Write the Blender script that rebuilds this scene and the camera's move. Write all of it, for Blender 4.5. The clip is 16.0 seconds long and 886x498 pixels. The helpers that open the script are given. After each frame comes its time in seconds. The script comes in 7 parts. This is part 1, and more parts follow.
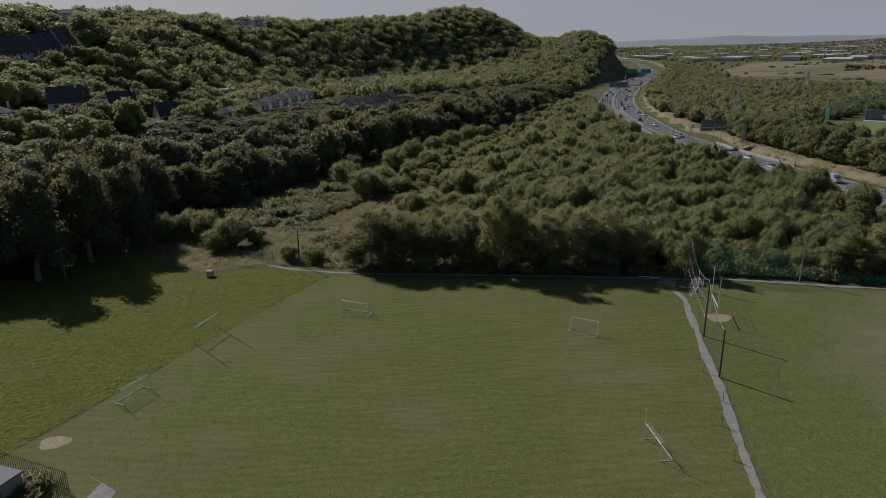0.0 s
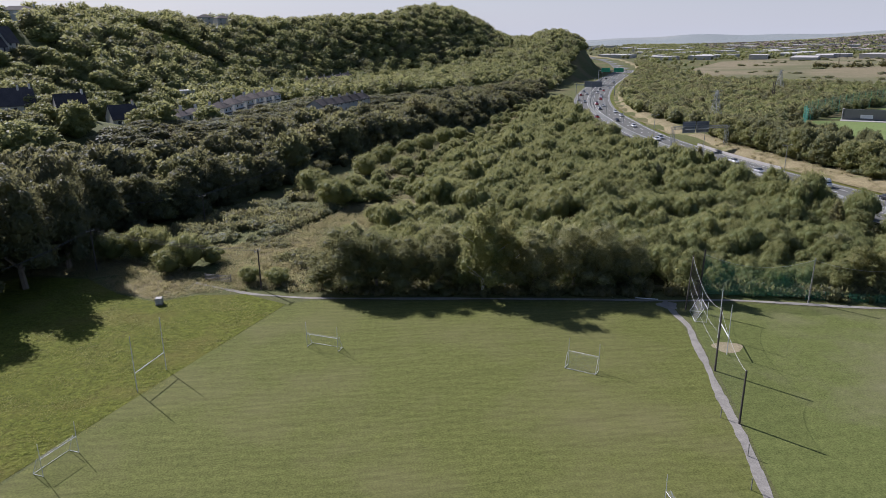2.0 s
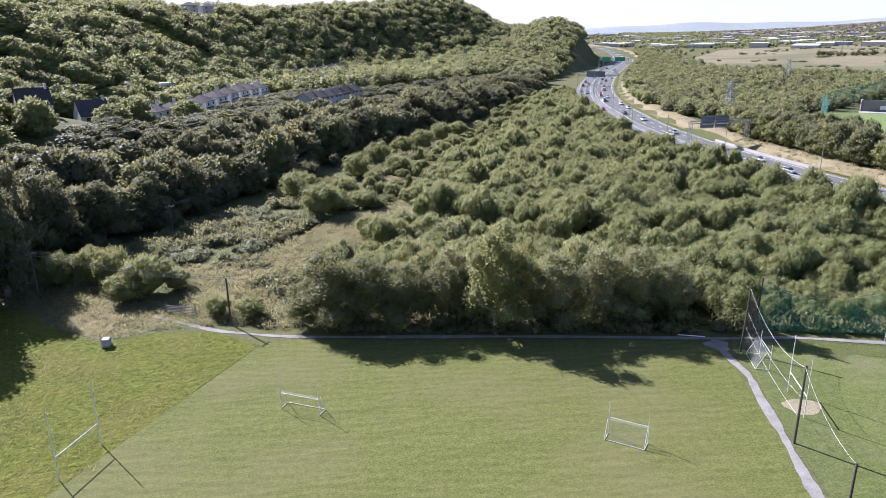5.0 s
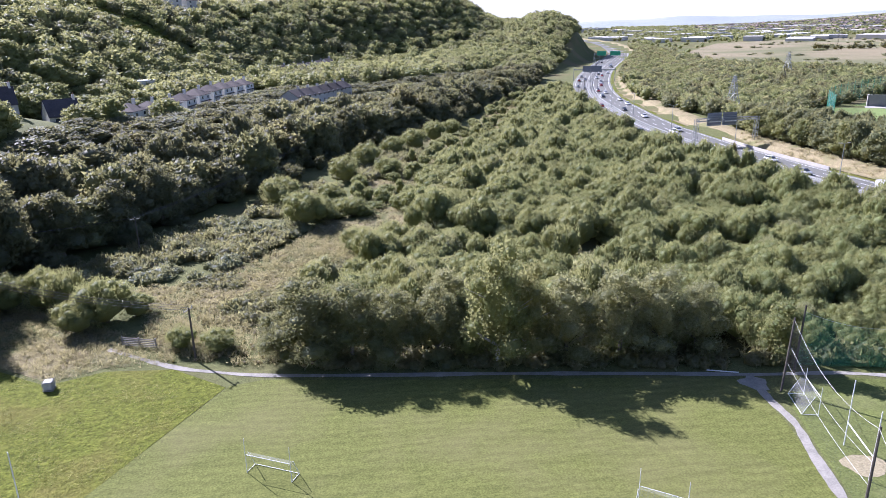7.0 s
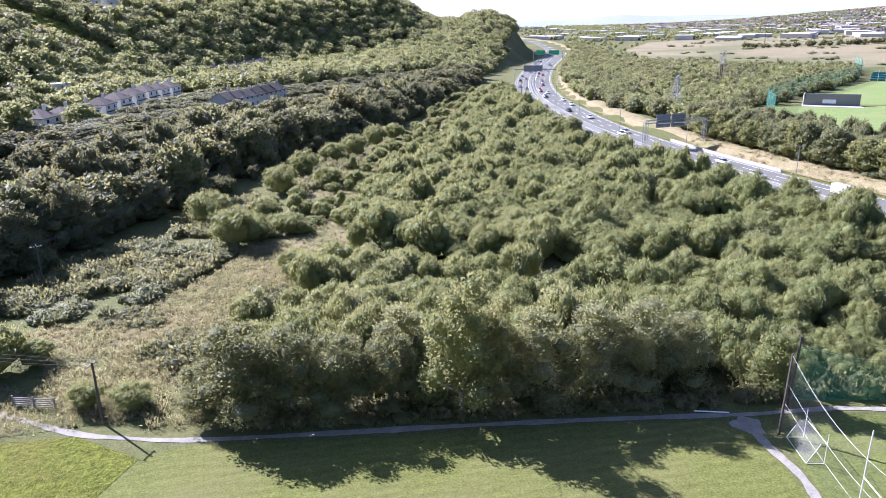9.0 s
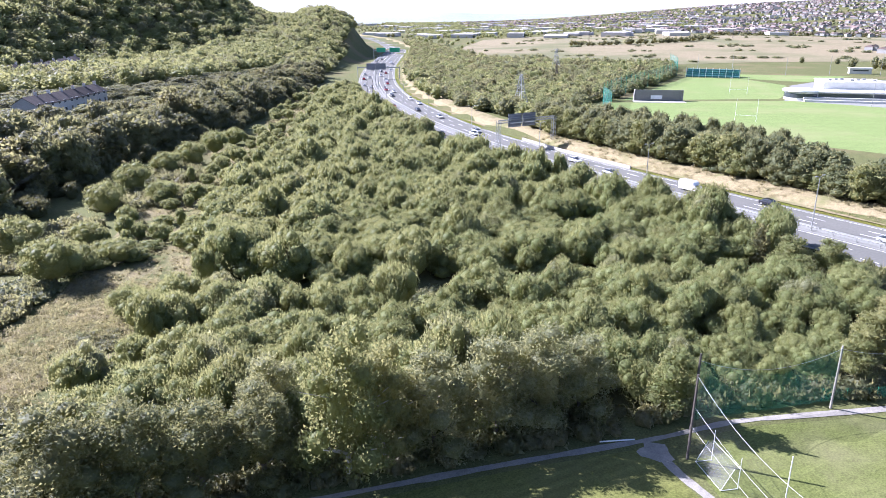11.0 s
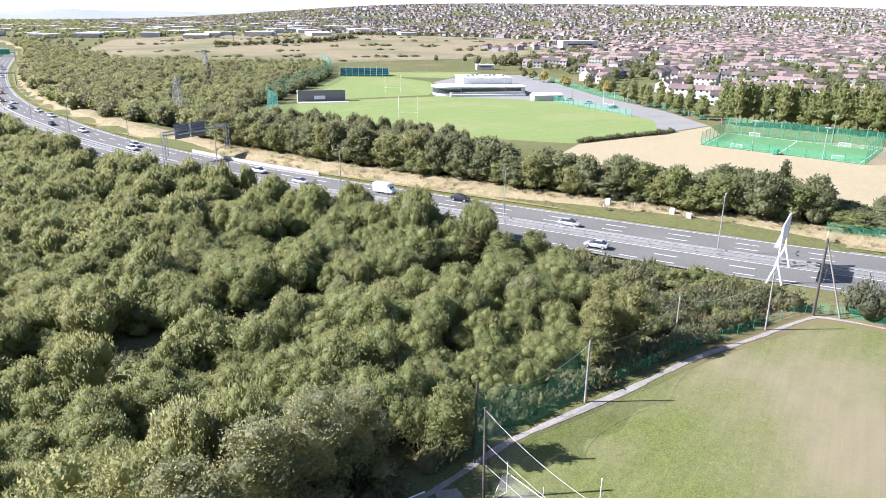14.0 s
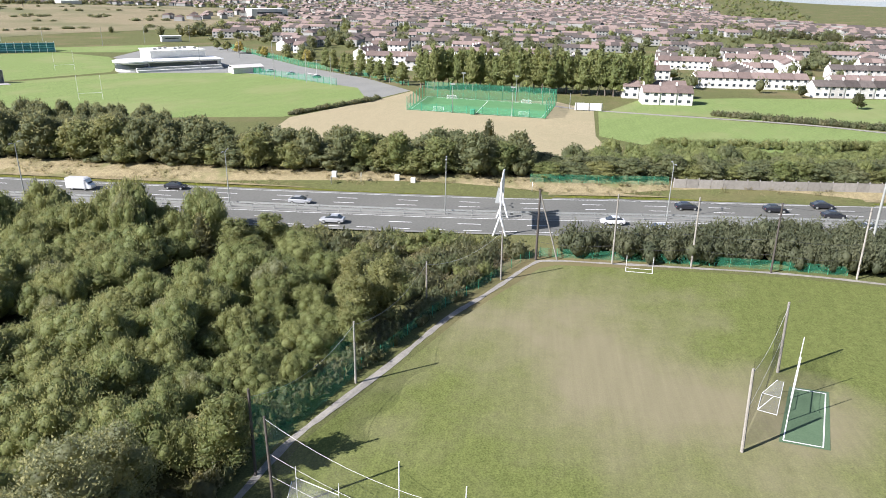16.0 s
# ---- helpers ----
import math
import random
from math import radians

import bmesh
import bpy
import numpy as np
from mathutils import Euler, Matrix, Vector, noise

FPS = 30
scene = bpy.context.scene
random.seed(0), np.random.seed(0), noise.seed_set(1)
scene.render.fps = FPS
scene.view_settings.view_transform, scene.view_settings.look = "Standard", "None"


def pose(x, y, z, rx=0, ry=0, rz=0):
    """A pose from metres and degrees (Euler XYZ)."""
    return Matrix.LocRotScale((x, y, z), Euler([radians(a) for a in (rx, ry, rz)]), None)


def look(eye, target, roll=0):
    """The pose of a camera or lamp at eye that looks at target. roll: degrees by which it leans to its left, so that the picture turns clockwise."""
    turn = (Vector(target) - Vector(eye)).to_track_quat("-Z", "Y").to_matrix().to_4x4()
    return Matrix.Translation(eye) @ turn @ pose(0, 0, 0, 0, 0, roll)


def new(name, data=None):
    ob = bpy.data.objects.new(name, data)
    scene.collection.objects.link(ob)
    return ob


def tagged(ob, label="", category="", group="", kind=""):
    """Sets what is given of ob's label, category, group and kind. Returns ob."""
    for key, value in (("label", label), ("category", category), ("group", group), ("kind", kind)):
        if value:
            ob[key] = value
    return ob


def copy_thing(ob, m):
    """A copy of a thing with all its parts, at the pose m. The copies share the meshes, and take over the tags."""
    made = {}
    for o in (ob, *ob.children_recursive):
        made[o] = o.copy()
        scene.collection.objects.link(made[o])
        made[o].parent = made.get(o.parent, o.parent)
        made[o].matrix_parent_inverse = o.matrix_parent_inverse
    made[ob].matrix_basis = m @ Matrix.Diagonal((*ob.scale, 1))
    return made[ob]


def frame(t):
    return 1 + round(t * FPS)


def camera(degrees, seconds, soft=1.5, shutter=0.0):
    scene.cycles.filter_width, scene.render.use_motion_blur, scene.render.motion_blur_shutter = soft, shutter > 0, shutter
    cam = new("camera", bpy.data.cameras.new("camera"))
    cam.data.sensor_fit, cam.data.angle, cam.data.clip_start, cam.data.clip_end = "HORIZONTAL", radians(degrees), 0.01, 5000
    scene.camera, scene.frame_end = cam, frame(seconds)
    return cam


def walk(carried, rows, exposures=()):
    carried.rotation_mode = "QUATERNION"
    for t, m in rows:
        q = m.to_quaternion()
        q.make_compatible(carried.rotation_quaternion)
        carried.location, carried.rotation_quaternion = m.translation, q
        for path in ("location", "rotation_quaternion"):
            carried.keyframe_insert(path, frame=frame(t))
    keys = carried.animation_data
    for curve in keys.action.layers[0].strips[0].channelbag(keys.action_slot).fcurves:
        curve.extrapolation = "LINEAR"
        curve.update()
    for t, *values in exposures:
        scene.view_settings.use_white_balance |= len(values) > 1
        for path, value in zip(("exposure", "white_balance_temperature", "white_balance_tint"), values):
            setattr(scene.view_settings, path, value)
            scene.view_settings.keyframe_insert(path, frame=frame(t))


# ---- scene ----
cam = camera(64.83, 16.0, soft=0.9)
PATH = [
    (0, (-0.972, -5.050, 40.018), (-0.668, -3.159, 39.444), -0.60),
    (0.5, (-0.749, -2.003, 40.065), (-0.426, -0.115, 39.489), -0.51),
    (1, (-0.440, 1.004, 40.112), (-0.118, 2.892, 39.535), -0.47),
    (1.5, (-0.027, 4.054, 40.135), (0.305, 5.939, 39.557), -0.54),
    (2, (0.252, 7.239, 40.133), (0.634, 9.115, 39.554), -0.58),
    (2.5, (0.616, 10.481, 40.122), (0.999, 12.357, 39.542), -0.55),
    (3, (0.933, 13.708, 40.121), (1.332, 15.579, 39.540), -0.61),
    (3.5, (1.243, 16.879, 40.099), (1.644, 18.750, 39.519), -0.64),
    (4, (1.668, 19.999, 40.043), (2.067, 21.869, 39.455), -0.65),
    (6.5, (5.054, 35.785, 39.302), (5.446, 37.646, 38.682), -0.97),
    (7, (5.505, 38.784, 39.308), (5.916, 40.640, 38.688), -0.98),
    (7.5, (5.949, 41.735, 39.308), (6.389, 43.584, 38.687), -0.99),
    (8, (6.412, 44.681, 39.300), (6.884, 46.522, 38.678), -1.03),
    (8.5, (6.841, 47.572, 39.293), (7.352, 49.402, 38.670), -0.97),
    (11, (8.255, 60.814, 39.648), (9.219, 62.446, 39.010), -0.13),
    (11.5, (8.764, 63.366, 39.629), (9.837, 64.928, 38.991), 0.10),
    (12, (9.223, 65.768, 39.603), (10.401, 67.253, 38.965), 0.29),
    (12.5, (9.709, 68.049, 39.546), (11.003, 69.434, 38.909), 0.36),
    (13, (10.213, 70.295, 39.478), (11.623, 71.562, 38.841), 0.49),
    (13.5, (10.774, 72.409, 39.492), (12.291, 73.547, 38.857), 0.65),
    (14, (11.417, 74.247, 39.543), (13.036, 75.235, 38.909), 0.80),
    (14.5, (12.065, 75.868, 39.599), (13.781, 76.678, 38.967), 0.89),
    (15, (12.692, 77.242, 39.652), (14.485, 77.865, 39.022), 1.00),
    (15.5, (13.054, 78.185, 39.673), (14.899, 78.612, 39.030), 1.05),
    (16, (13.264, 78.623, 39.696), (15.123, 78.855, 38.996), 1.15),
]
EXPOSURES = [(0.0, -0.48, 5850, 18), (0.5, -0.25, 5850, 18), (1.5, 0.25, 5800, 19), (3.5, 1.01, 5600, 22), (7.0, 1.50, 5400, 28), (11.0, 1.87, 5400, 28), (14.5, 1.55, 5780, 20), (16.0, 1.24, 5950, 16)]
walk(cam, [(t, look(eye, target, roll)) for t, eye, target, roll in PATH], EXPOSURES)

# ---- daylight ----
world = bpy.data.worlds.new("sky")
scene.world = world
world.use_nodes = True
wt = world.node_tree
sky = wt.nodes.new("ShaderNodeTexSky")
sky.sky_type = "NISHITA"
sky.sun_disc = False
SUN_AZ = math.atan2(-0.55, 0.835)
SUN_EL = radians(36)
sky.sun_elevation = SUN_EL
sky.sun_rotation = SUN_AZ
sky.air_density, sky.dust_density, sky.ozone_density = 1.0, 1.0, 1.0
# a pale haze lies all round the horizon
co = wt.nodes.new("ShaderNodeTexCoord")
sep = wt.nodes.new("ShaderNodeSeparateXYZ")
wt.links.new(co.outputs["Generated"], sep.inputs[0])
haze = wt.nodes.new("ShaderNodeMapRange")
haze.inputs["From Min"].default_value, haze.inputs["From Max"].default_value = 0.0, 0.22
haze.inputs["To Min"].default_value, haze.inputs["To Max"].default_value = 0.85, 0.0
wt.links.new(sep.outputs["Z"], haze.inputs["Value"])
mixer = wt.nodes.new("ShaderNodeMix")
mixer.data_type = "RGBA"
mixer.inputs[7].default_value = (8.6, 8.8, 9.0, 1)
wt.links.new(haze.outputs[0], mixer.inputs[0])
wt.links.new(sky.outputs[0], mixer.inputs[6])
wt.links.new(mixer.outputs[2], wt.nodes["Background"].inputs[0])
wt.nodes["Background"].inputs[1].default_value = 0.054
sun_data = bpy.data.lights.new("sun", "SUN")
sun_data.energy, sun_data.angle, sun_data.color = 5.0, radians(0.6), (1.0, 0.945, 0.86)
sun = new("sun", sun_data)
sun.matrix_world = look((-550 * 0.5, 835 * 0.5, 1000 * math.tan(SUN_EL) * 0.5), (0, 0, 0))

# ---- materials ----


def nodes_of(name):
    m = bpy.data.materials.new(name)
    m.use_nodes = True
    return m, m.node_tree.nodes, m.node_tree.links, m.node_tree.nodes["Principled BSDF"]


def ramp_between(nt, links, fac, a, b, lo=0.3, hi=0.7):
    r = nt.new("ShaderNodeValToRGB")
    r.color_ramp.elements[0].position, r.color_ramp.elements[1].position = lo, hi
    r.color_ramp.elements[0].color, r.color_ramp.elements[1].color = (*a, 1), (*b, 1)
    links.new(fac, r.inputs[0])
    return r.outputs[0]


def mix_color(nt, links, fac, a, b, mode="MIX"):
    m = nt.new("ShaderNodeMix")
    m.data_type, m.blend_type = "RGBA", mode
    for socket, value in ((m.inputs[0], fac), (m.inputs[6], a), (m.inputs[7], b)):
        if isinstance(value, (int, float)):
            socket.default_value = value
        elif isinstance(value, tuple):
            socket.default_value = (*value, 1)
        else:
            links.new(value, socket)
    return m.outputs[2]


def noise_at(nt, links, scale, detail=4.0, stretch=None, rough=0.6, turn=0.0):
    co = nt.new("ShaderNodeNewGeometry").outputs["Position"]
    if stretch or turn:
        mp = nt.new("ShaderNodeMapping")
        mp.inputs["Scale"].default_value = stretch or (1, 1, 1)
        mp.inputs["Rotation"].default_value = (0, 0, turn)
        links.new(co, mp.inputs[0])
        co = mp.outputs[0]
    n = nt.new("ShaderNodeTexNoise")
    n.inputs["Scale"].default_value, n.inputs["Detail"].default_value, n.inputs["Roughness"].default_value = scale, detail, rough
    links.new(co, n.inputs[0])
    return n.outputs[0]


def bump(nt, links, bsdf, height, strength=0.4, distance=0.05):
    b = nt.new("ShaderNodeBump")
    b.inputs["Strength"].default_value, b.inputs["Distance"].default_value = strength, distance
    links.new(height, b.inputs["Height"])
    links.new(b.outputs[0], bsdf.inputs["Normal"])


def surface(name, a, b, scale=1.0, rough=0.8, metal=0.0, fine=12.0, relief=0.3, depth=0.02, vary=0.12, spec=0.5):
    """A plain surface: two tones by large noise, a fine grain, a slight change from piece to piece."""
    m, nt, links, bsdf = nodes_of(name)
    big = ramp_between(nt, links, noise_at(nt, links, scale), a, b)
    grain = noise_at(nt, links, fine, 3)
    col = mix_color(nt, links, 0.35, big, ramp_between(nt, links, grain, tuple(c * 0.7 for c in a), tuple(min(1, c * 1.2) for c in b)))
    if vary:
        info = nt.new("ShaderNodeObjectInfo")
        col = mix_color(nt, links, vary, col, ramp_between(nt, links, info.outputs["Random"], (0, 0, 0), (1, 1, 1), 0, 1), "OVERLAY")
    links.new(col, bsdf.inputs["Base Color"])
    bsdf.inputs["Roughness"].default_value, bsdf.inputs["Metallic"].default_value = rough, metal
    bsdf.inputs["Specular IOR Level"].default_value = spec
    bump(nt, links, bsdf, grain, relief, depth)
    return m


def foliage(name, dark, light, other, through_light=0.60, rough=0.5, grain=2.6, mottle=0.5):
    """Leaves: each spray and each plant has its own tone, and some light passes through."""
    m, nt, links, bsdf = nodes_of(name)
    geo = nt.new("ShaderNodeNewGeometry")
    info = nt.new("ShaderNodeObjectInfo")
    tint = nt.new("ShaderNodeAttribute")
    tint.attribute_name = "tint"
    add = nt.new("ShaderNodeMath")
    links.new(info.outputs["Random"], add.inputs[0])
    links.new(tint.outputs["Fac"], add.inputs[1])
    frac = nt.new("ShaderNodeMath")
    frac.operation = "FRACT"
    links.new(add.outputs[0], frac.inputs[0])
    leaf = ramp_between(nt, links, geo.outputs["Random Per Island"], dark, light, 0.0, 1.0)
    plant = nt.new("ShaderNodeMath")
    plant.operation = "POWER"
    links.new(frac.outputs[0], plant.inputs[0])
    plant.inputs[1].default_value = 1.6
    scaled = nt.new("ShaderNodeMath")
    scaled.operation = "MULTIPLY"
    links.new(plant.outputs[0], scaled.inputs[0])
    scaled.inputs[1].default_value = 0.75
    col = mix_color(nt, links, scaled.outputs[0], leaf, other)
    col = mix_color(nt, links, 0.35, col, ramp_between(nt, links, noise_at(nt, links, 0.25, 3), dark, other))
    fine = noise_at(nt, links, grain, 3, None, 0.75)
    col = mix_color(nt, links, mottle, col, ramp_between(nt, links, fine, (0.08, 0.08, 0.08), (0.92, 0.92, 0.92), 0.32, 0.68), "OVERLAY")
    bump(nt, links, bsdf, fine, 0.5, 0.5 / grain)
    links.new(col, bsdf.inputs["Base Color"])
    bsdf.inputs["Roughness"].default_value = rough
    bsdf.inputs["Specular IOR Level"].default_value = 0.22
    tr = nt.new("ShaderNodeBsdfTranslucent")
    links.new(mix_color(nt, links, 0.45, col, (0.64, 0.58, 0.25)), tr.inputs[0])
    mx = nt.new("ShaderNodeMixShader")
    mx.inputs[0].default_value = through_light
    links.new(bsdf.outputs[0], mx.inputs[1])
    links.new(tr.outputs[0], mx.inputs[2])
    links.new(mx.outputs[0], nt["Material Output"].inputs[0])
    return m


def turf(name, a, b, patch, scale=0.06, stripes=None, relief=0.35, patch_at=(0.5, 0.62), amount=0.8, worn=None, clumps=0.4):
    """Grass seen from the air: soft patches, fine mottling, and mowing lines where there are any."""
    m, nt, links, bsdf = nodes_of(name)
    col = ramp_between(nt, links, noise_at(nt, links, 0.5, 5), a, b)
    fine = noise_at(nt, links, 5.0, 4)
    col = mix_color(nt, links, 0.55, col, ramp_between(nt, links, fine, tuple(c * 0.45 for c in a), tuple(c * 1.45 for c in b)))
    col = mix_color(nt, links, clumps, col, ramp_between(nt, links, noise_at(nt, links, 1.4, 4, None, 0.7), (0.25, 0.25, 0.25), (0.75, 0.75, 0.75)), "OVERLAY")
    blot = noise_at(nt, links, scale, 5)
    if worn:
        # the wear is heaviest round one trodden spot
        far_off = nt.new("ShaderNodeVectorMath")
        far_off.operation = "DISTANCE"
        links.new(nt.new("ShaderNodeNewGeometry").outputs["Position"], far_off.inputs[0])
        far_off.inputs[1].default_value = (worn[0], worn[1], 0)
        near_by = nt.new("ShaderNodeMapRange")
        near_by.inputs["From Min"].default_value, near_by.inputs["From Max"].default_value = 0, worn[2] * 1.6
        near_by.inputs["To Min"].default_value, near_by.inputs["To Max"].default_value = 0.24, -0.22
        links.new(far_off.outputs["Value"], near_by.inputs["Value"])
        summed = nt.new("ShaderNodeMath")
        links.new(blot, summed.inputs[0])
        links.new(near_by.outputs[0], summed.inputs[1])
        blot = summed.outputs[0]
    msk = ramp_between(nt, links, blot, (0, 0, 0), (amount,) * 3, *patch_at)
    col = mix_color(nt, links, msk, col, patch)
    if stripes:
        width, turn, strength = stripes
        co = nt.new("ShaderNodeNewGeometry").outputs["Position"]
        mp = nt.new("ShaderNodeMapping")
        mp.inputs["Rotation"].default_value = (0, 0, turn)
        links.new(co, mp.inputs[0])
        wv = nt.new("ShaderNodeTexWave")
        wv.inputs["Scale"].default_value = 0.314 / width
        wv.inputs["Distortion"].default_value, wv.inputs["Detail"].default_value = 1.2, 2
        wv.inputs["Detail Scale"].default_value = 0.6
        links.new(mp.outputs[0], wv.inputs[0])
        lines = noise_at(nt, links, 1.0, 3, (0.05, 1.6, 1), 0.6, turn + math.pi / 2)
        both = mix_color(nt, links, 0.88, wv.outputs[0], lines)
        col = mix_color(nt, links, strength, col, ramp_between(nt, links, both, (0.12, 0.12, 0.12), (0.9, 0.9, 0.9), 0.25, 0.75), "OVERLAY")
    links.new(col, bsdf.inputs["Base Color"])
    bsdf.inputs["Roughness"].default_value = 0.9
    bsdf.inputs["Specular IOR Level"].default_value = 0.08
    if clumps > 0.5:
        bump(nt, links, bsdf, noise_at(nt, links, 1.4, 5, None, 0.7), relief, 0.5)
    else:
        bump(nt, links, bsdf, fine, relief, 0.12)
    return m


def netting(name, color, cover):
    """Fine mesh netting: most of the light passes between the threads."""
    m, nt, links, bsdf = nodes_of(name)
    bsdf.inputs["Base Color"].default_value = (*color, 1)
    bsdf.inputs["Roughness"].default_value = 0.7
    tp = nt.new("ShaderNodeBsdfTransparent")
    mx = nt.new("ShaderNodeMixShader")
    fac = ramp_between(nt, links, noise_at(nt, links, 0.6, 3), (cover * 0.7,) * 3, (min(1, cover * 1.3),) * 3)
    links.new(fac, mx.inputs[0])
    links.new(tp.outputs[0], mx.inputs[1])
    links.new(bsdf.outputs[0], mx.inputs[2])
    links.new(mx.outputs[0], nt["Material Output"].inputs[0])
    return m


def paint(name, color, rough=0.35, metal=0.0, coat=0.0):
    m, nt, links, bsdf = nodes_of(name)
    n = noise_at(nt, links, 3.0, 3)
    links.new(ramp_between(nt, links, n, tuple(c * 0.88 for c in color), color), bsdf.inputs["Base Color"])
    bsdf.inputs["Roughness"].default_value, bsdf.inputs["Metallic"].default_value = rough, metal
    bsdf.inputs["Coat Weight"].default_value = coat
    return m


M_GROUND = turf("meadow_ground", (0.078, 0.088, 0.034), (0.125, 0.130, 0.050), (0.156, 0.130, 0.067), 0.02)
M_PITCH = turf("mown_pitch", (0.095, 0.109, 0.028), (0.130, 0.138, 0.040), (0.160, 0.146, 0.068), 0.045, (1.3, 1.84, 0.22), 0.2, (0.46, 0.72), 0.7)
M_FIELD = turf("dry_playing_field", (0.088, 0.110, 0.030), (0.132, 0.148, 0.046), (0.215, 0.184, 0.122), 0.030, (3.2, 1.84, 0.10), 0.2, (0.42, 0.66), 0.75, (86, 70, 26))
M_ROUGH = turf("rough_grass", (0.078, 0.100, 0.014), (0.150, 0.160, 0.026), (0.160, 0.138, 0.040), 0.10, None, 1.0, (0.5, 0.66), 0.6, None, 0.85)
M_DRY = turf("dry_grass", (0.15, 0.132, 0.07), (0.235, 0.200, 0.11), (0.10, 0.115, 0.042), 0.10, None, 0.8, (0.44, 0.56), 0.85)
M_BANK = turf("dry_bank_grass", (0.19, 0.160, 0.09), (0.28, 0.235, 0.135), (0.14, 0.145, 0.06), 0.12, None, 0.8)
M_TAN = turf("dry_hay_field", (0.27, 0.232, 0.140), (0.33, 0.282, 0.175), (0.24, 0.218, 0.13), 0.012, None, 0.15, (0.5, 0.62), 0.8, None, 0.12)
M_MARSH = turf("dry_marsh_grass", (0.185, 0.158, 0.096), (0.250, 0.212, 0.130), (0.135, 0.138, 0.070), 0.007, None, 0.5, (0.46, 0.6), 0.9)
M_LUSH = turf("sports_turf", (0.146, 0.196, 0.064), (0.180, 0.232, 0.080), (0.200, 0.222, 0.092), 0.03, (9.0, 2.2, 0.10), 0.15)
M_MAT = surface("worn_turf_mat", (0.062, 0.108, 0.054), (0.084, 0.135, 0.07), 0.3, 0.95, 0, 6, 0.1)
M_ASTRO = surface("artificial_turf", (0.055, 0.150, 0.050), (0.08, 0.195, 0.07), 0.3, 0.9, 0, 6, 0.1)
M_GRAVEL = surface("gravel_path", (0.16, 0.150, 0.130), (0.31, 0.290, 0.25), 0.7, 0.95, 0, 7, 0.5, 0.05, 0)
M_TARMAC = surface("worn_asphalt", (0.108, 0.108, 0.096), (0.150, 0.149, 0.132), 0.05, 0.92, 0, 2.5, 0.15, 0.02, 0, 0.2)
M_PARK = surface("car_park_asphalt", (0.165, 0.165, 0.148), (0.22, 0.218, 0.195), 0.08, 0.9, 0, 3, 0.15, 0.02, 0)
M_CONC = surface("pale_concrete", (0.30, 0.285, 0.26), (0.40, 0.38, 0.35), 0.3, 0.9, 0, 5)
M_LINE = surface("road_line_paint", (0.62, 0.62, 0.60), (0.75, 0.75, 0.73), 1.2, 0.6, 0, 8, 0.1, 0.01, 0)
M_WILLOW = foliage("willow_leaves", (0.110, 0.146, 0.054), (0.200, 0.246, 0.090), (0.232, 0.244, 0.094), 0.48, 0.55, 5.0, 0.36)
M_SILVER = foliage("silver_willow_leaves", (0.118, 0.138, 0.072), (0.270, 0.292, 0.180), (0.225, 0.240, 0.130))
M_BROAD = foliage("broad_leaves", (0.070, 0.092, 0.044), (0.145, 0.170, 0.080), (0.168, 0.174, 0.090), 0.46, 0.55, 3.4, 0.3)
# darker than the broad leaves: shade of the backlit wood put into the colour
M_WOOD = foliage("woodland_leaves", (0.048, 0.062, 0.036), (0.096, 0.112, 0.060), (0.125, 0.128, 0.072), 0.36, 0.6, 3.0, 0.25)
M_BRIGHT = foliage("bright_leaves", (0.086, 0.122, 0.042), (0.190, 0.228, 0.082), (0.220, 0.212, 0.088), 0.5)
M_DARKLEAF = foliage("dark_leaves", (0.037, 0.053, 0.030), (0.089, 0.105, 0.051), (0.101, 0.092, 0.055))
M_YELLOW = foliage("yellowing_leaves", (0.230, 0.224, 0.055), (0.404, 0.350, 0.093), (0.432, 0.308, 0.093))
M_BRAMBLE = foliage("bramble_leaves", (0.054, 0.078, 0.036), (0.128, 0.158, 0.074), (0.180, 0.160, 0.094), 0.5)
# leaf tones lowered to stand in for the wood's shade on this patch
M_NETTLE = foliage("pale_nettle_leaves", (0.07, 0.092, 0.06), (0.23, 0.265, 0.185), (0.12, 0.152, 0.082), 0.45)
M_STRAW = foliage("dry_stalks", (0.205, 0.172, 0.116), (0.335, 0.280, 0.19), (0.160, 0.160, 0.083))
M_TUFT = foliage("grass_tufts", (0.085, 0.118, 0.020), (0.150, 0.175, 0.034), (0.135, 0.155, 0.034), 0.7)
M_BARK = surface("grey_bark", (0.13, 0.105, 0.08), (0.22, 0.19, 0.155), 2.0, 0.95, 0, 14, 0.6, 0.04)
M_PALEBARK = surface("bleached_bark", (0.38, 0.36, 0.32), (0.52, 0.50, 0.46), 2.0, 0.9, 0, 12, 0.5, 0.03)
M_WOODPOLE = surface("tarred_timber", (0.05, 0.042, 0.036), (0.10, 0.085, 0.07), 1.5, 0.9, 0, 12)
M_GREYPOLE = surface("weathered_timber", (0.22, 0.20, 0.17), (0.32, 0.30, 0.26), 1.5, 0.9, 0, 12)
M_STEEL = surface("galvanised_steel", (0.29, 0.30, 0.28), (0.38, 0.39, 0.365), 2, 0.55, 0.4, 10, 0.1)
M_WHITE = paint("white_paint", (0.80, 0.80, 0.78), 0.45)
M_RENDER = surface("pale_render", (0.46, 0.44, 0.41), (0.58, 0.56, 0.52), 0.4, 0.9, 0, 4, 0.1, 0.01, 0.2)
M_RENDER_B = surface("white_render", (0.55, 0.545, 0.50), (0.67, 0.665, 0.62), 0.4, 0.9, 0, 4, 0.1, 0.01, 0.1)
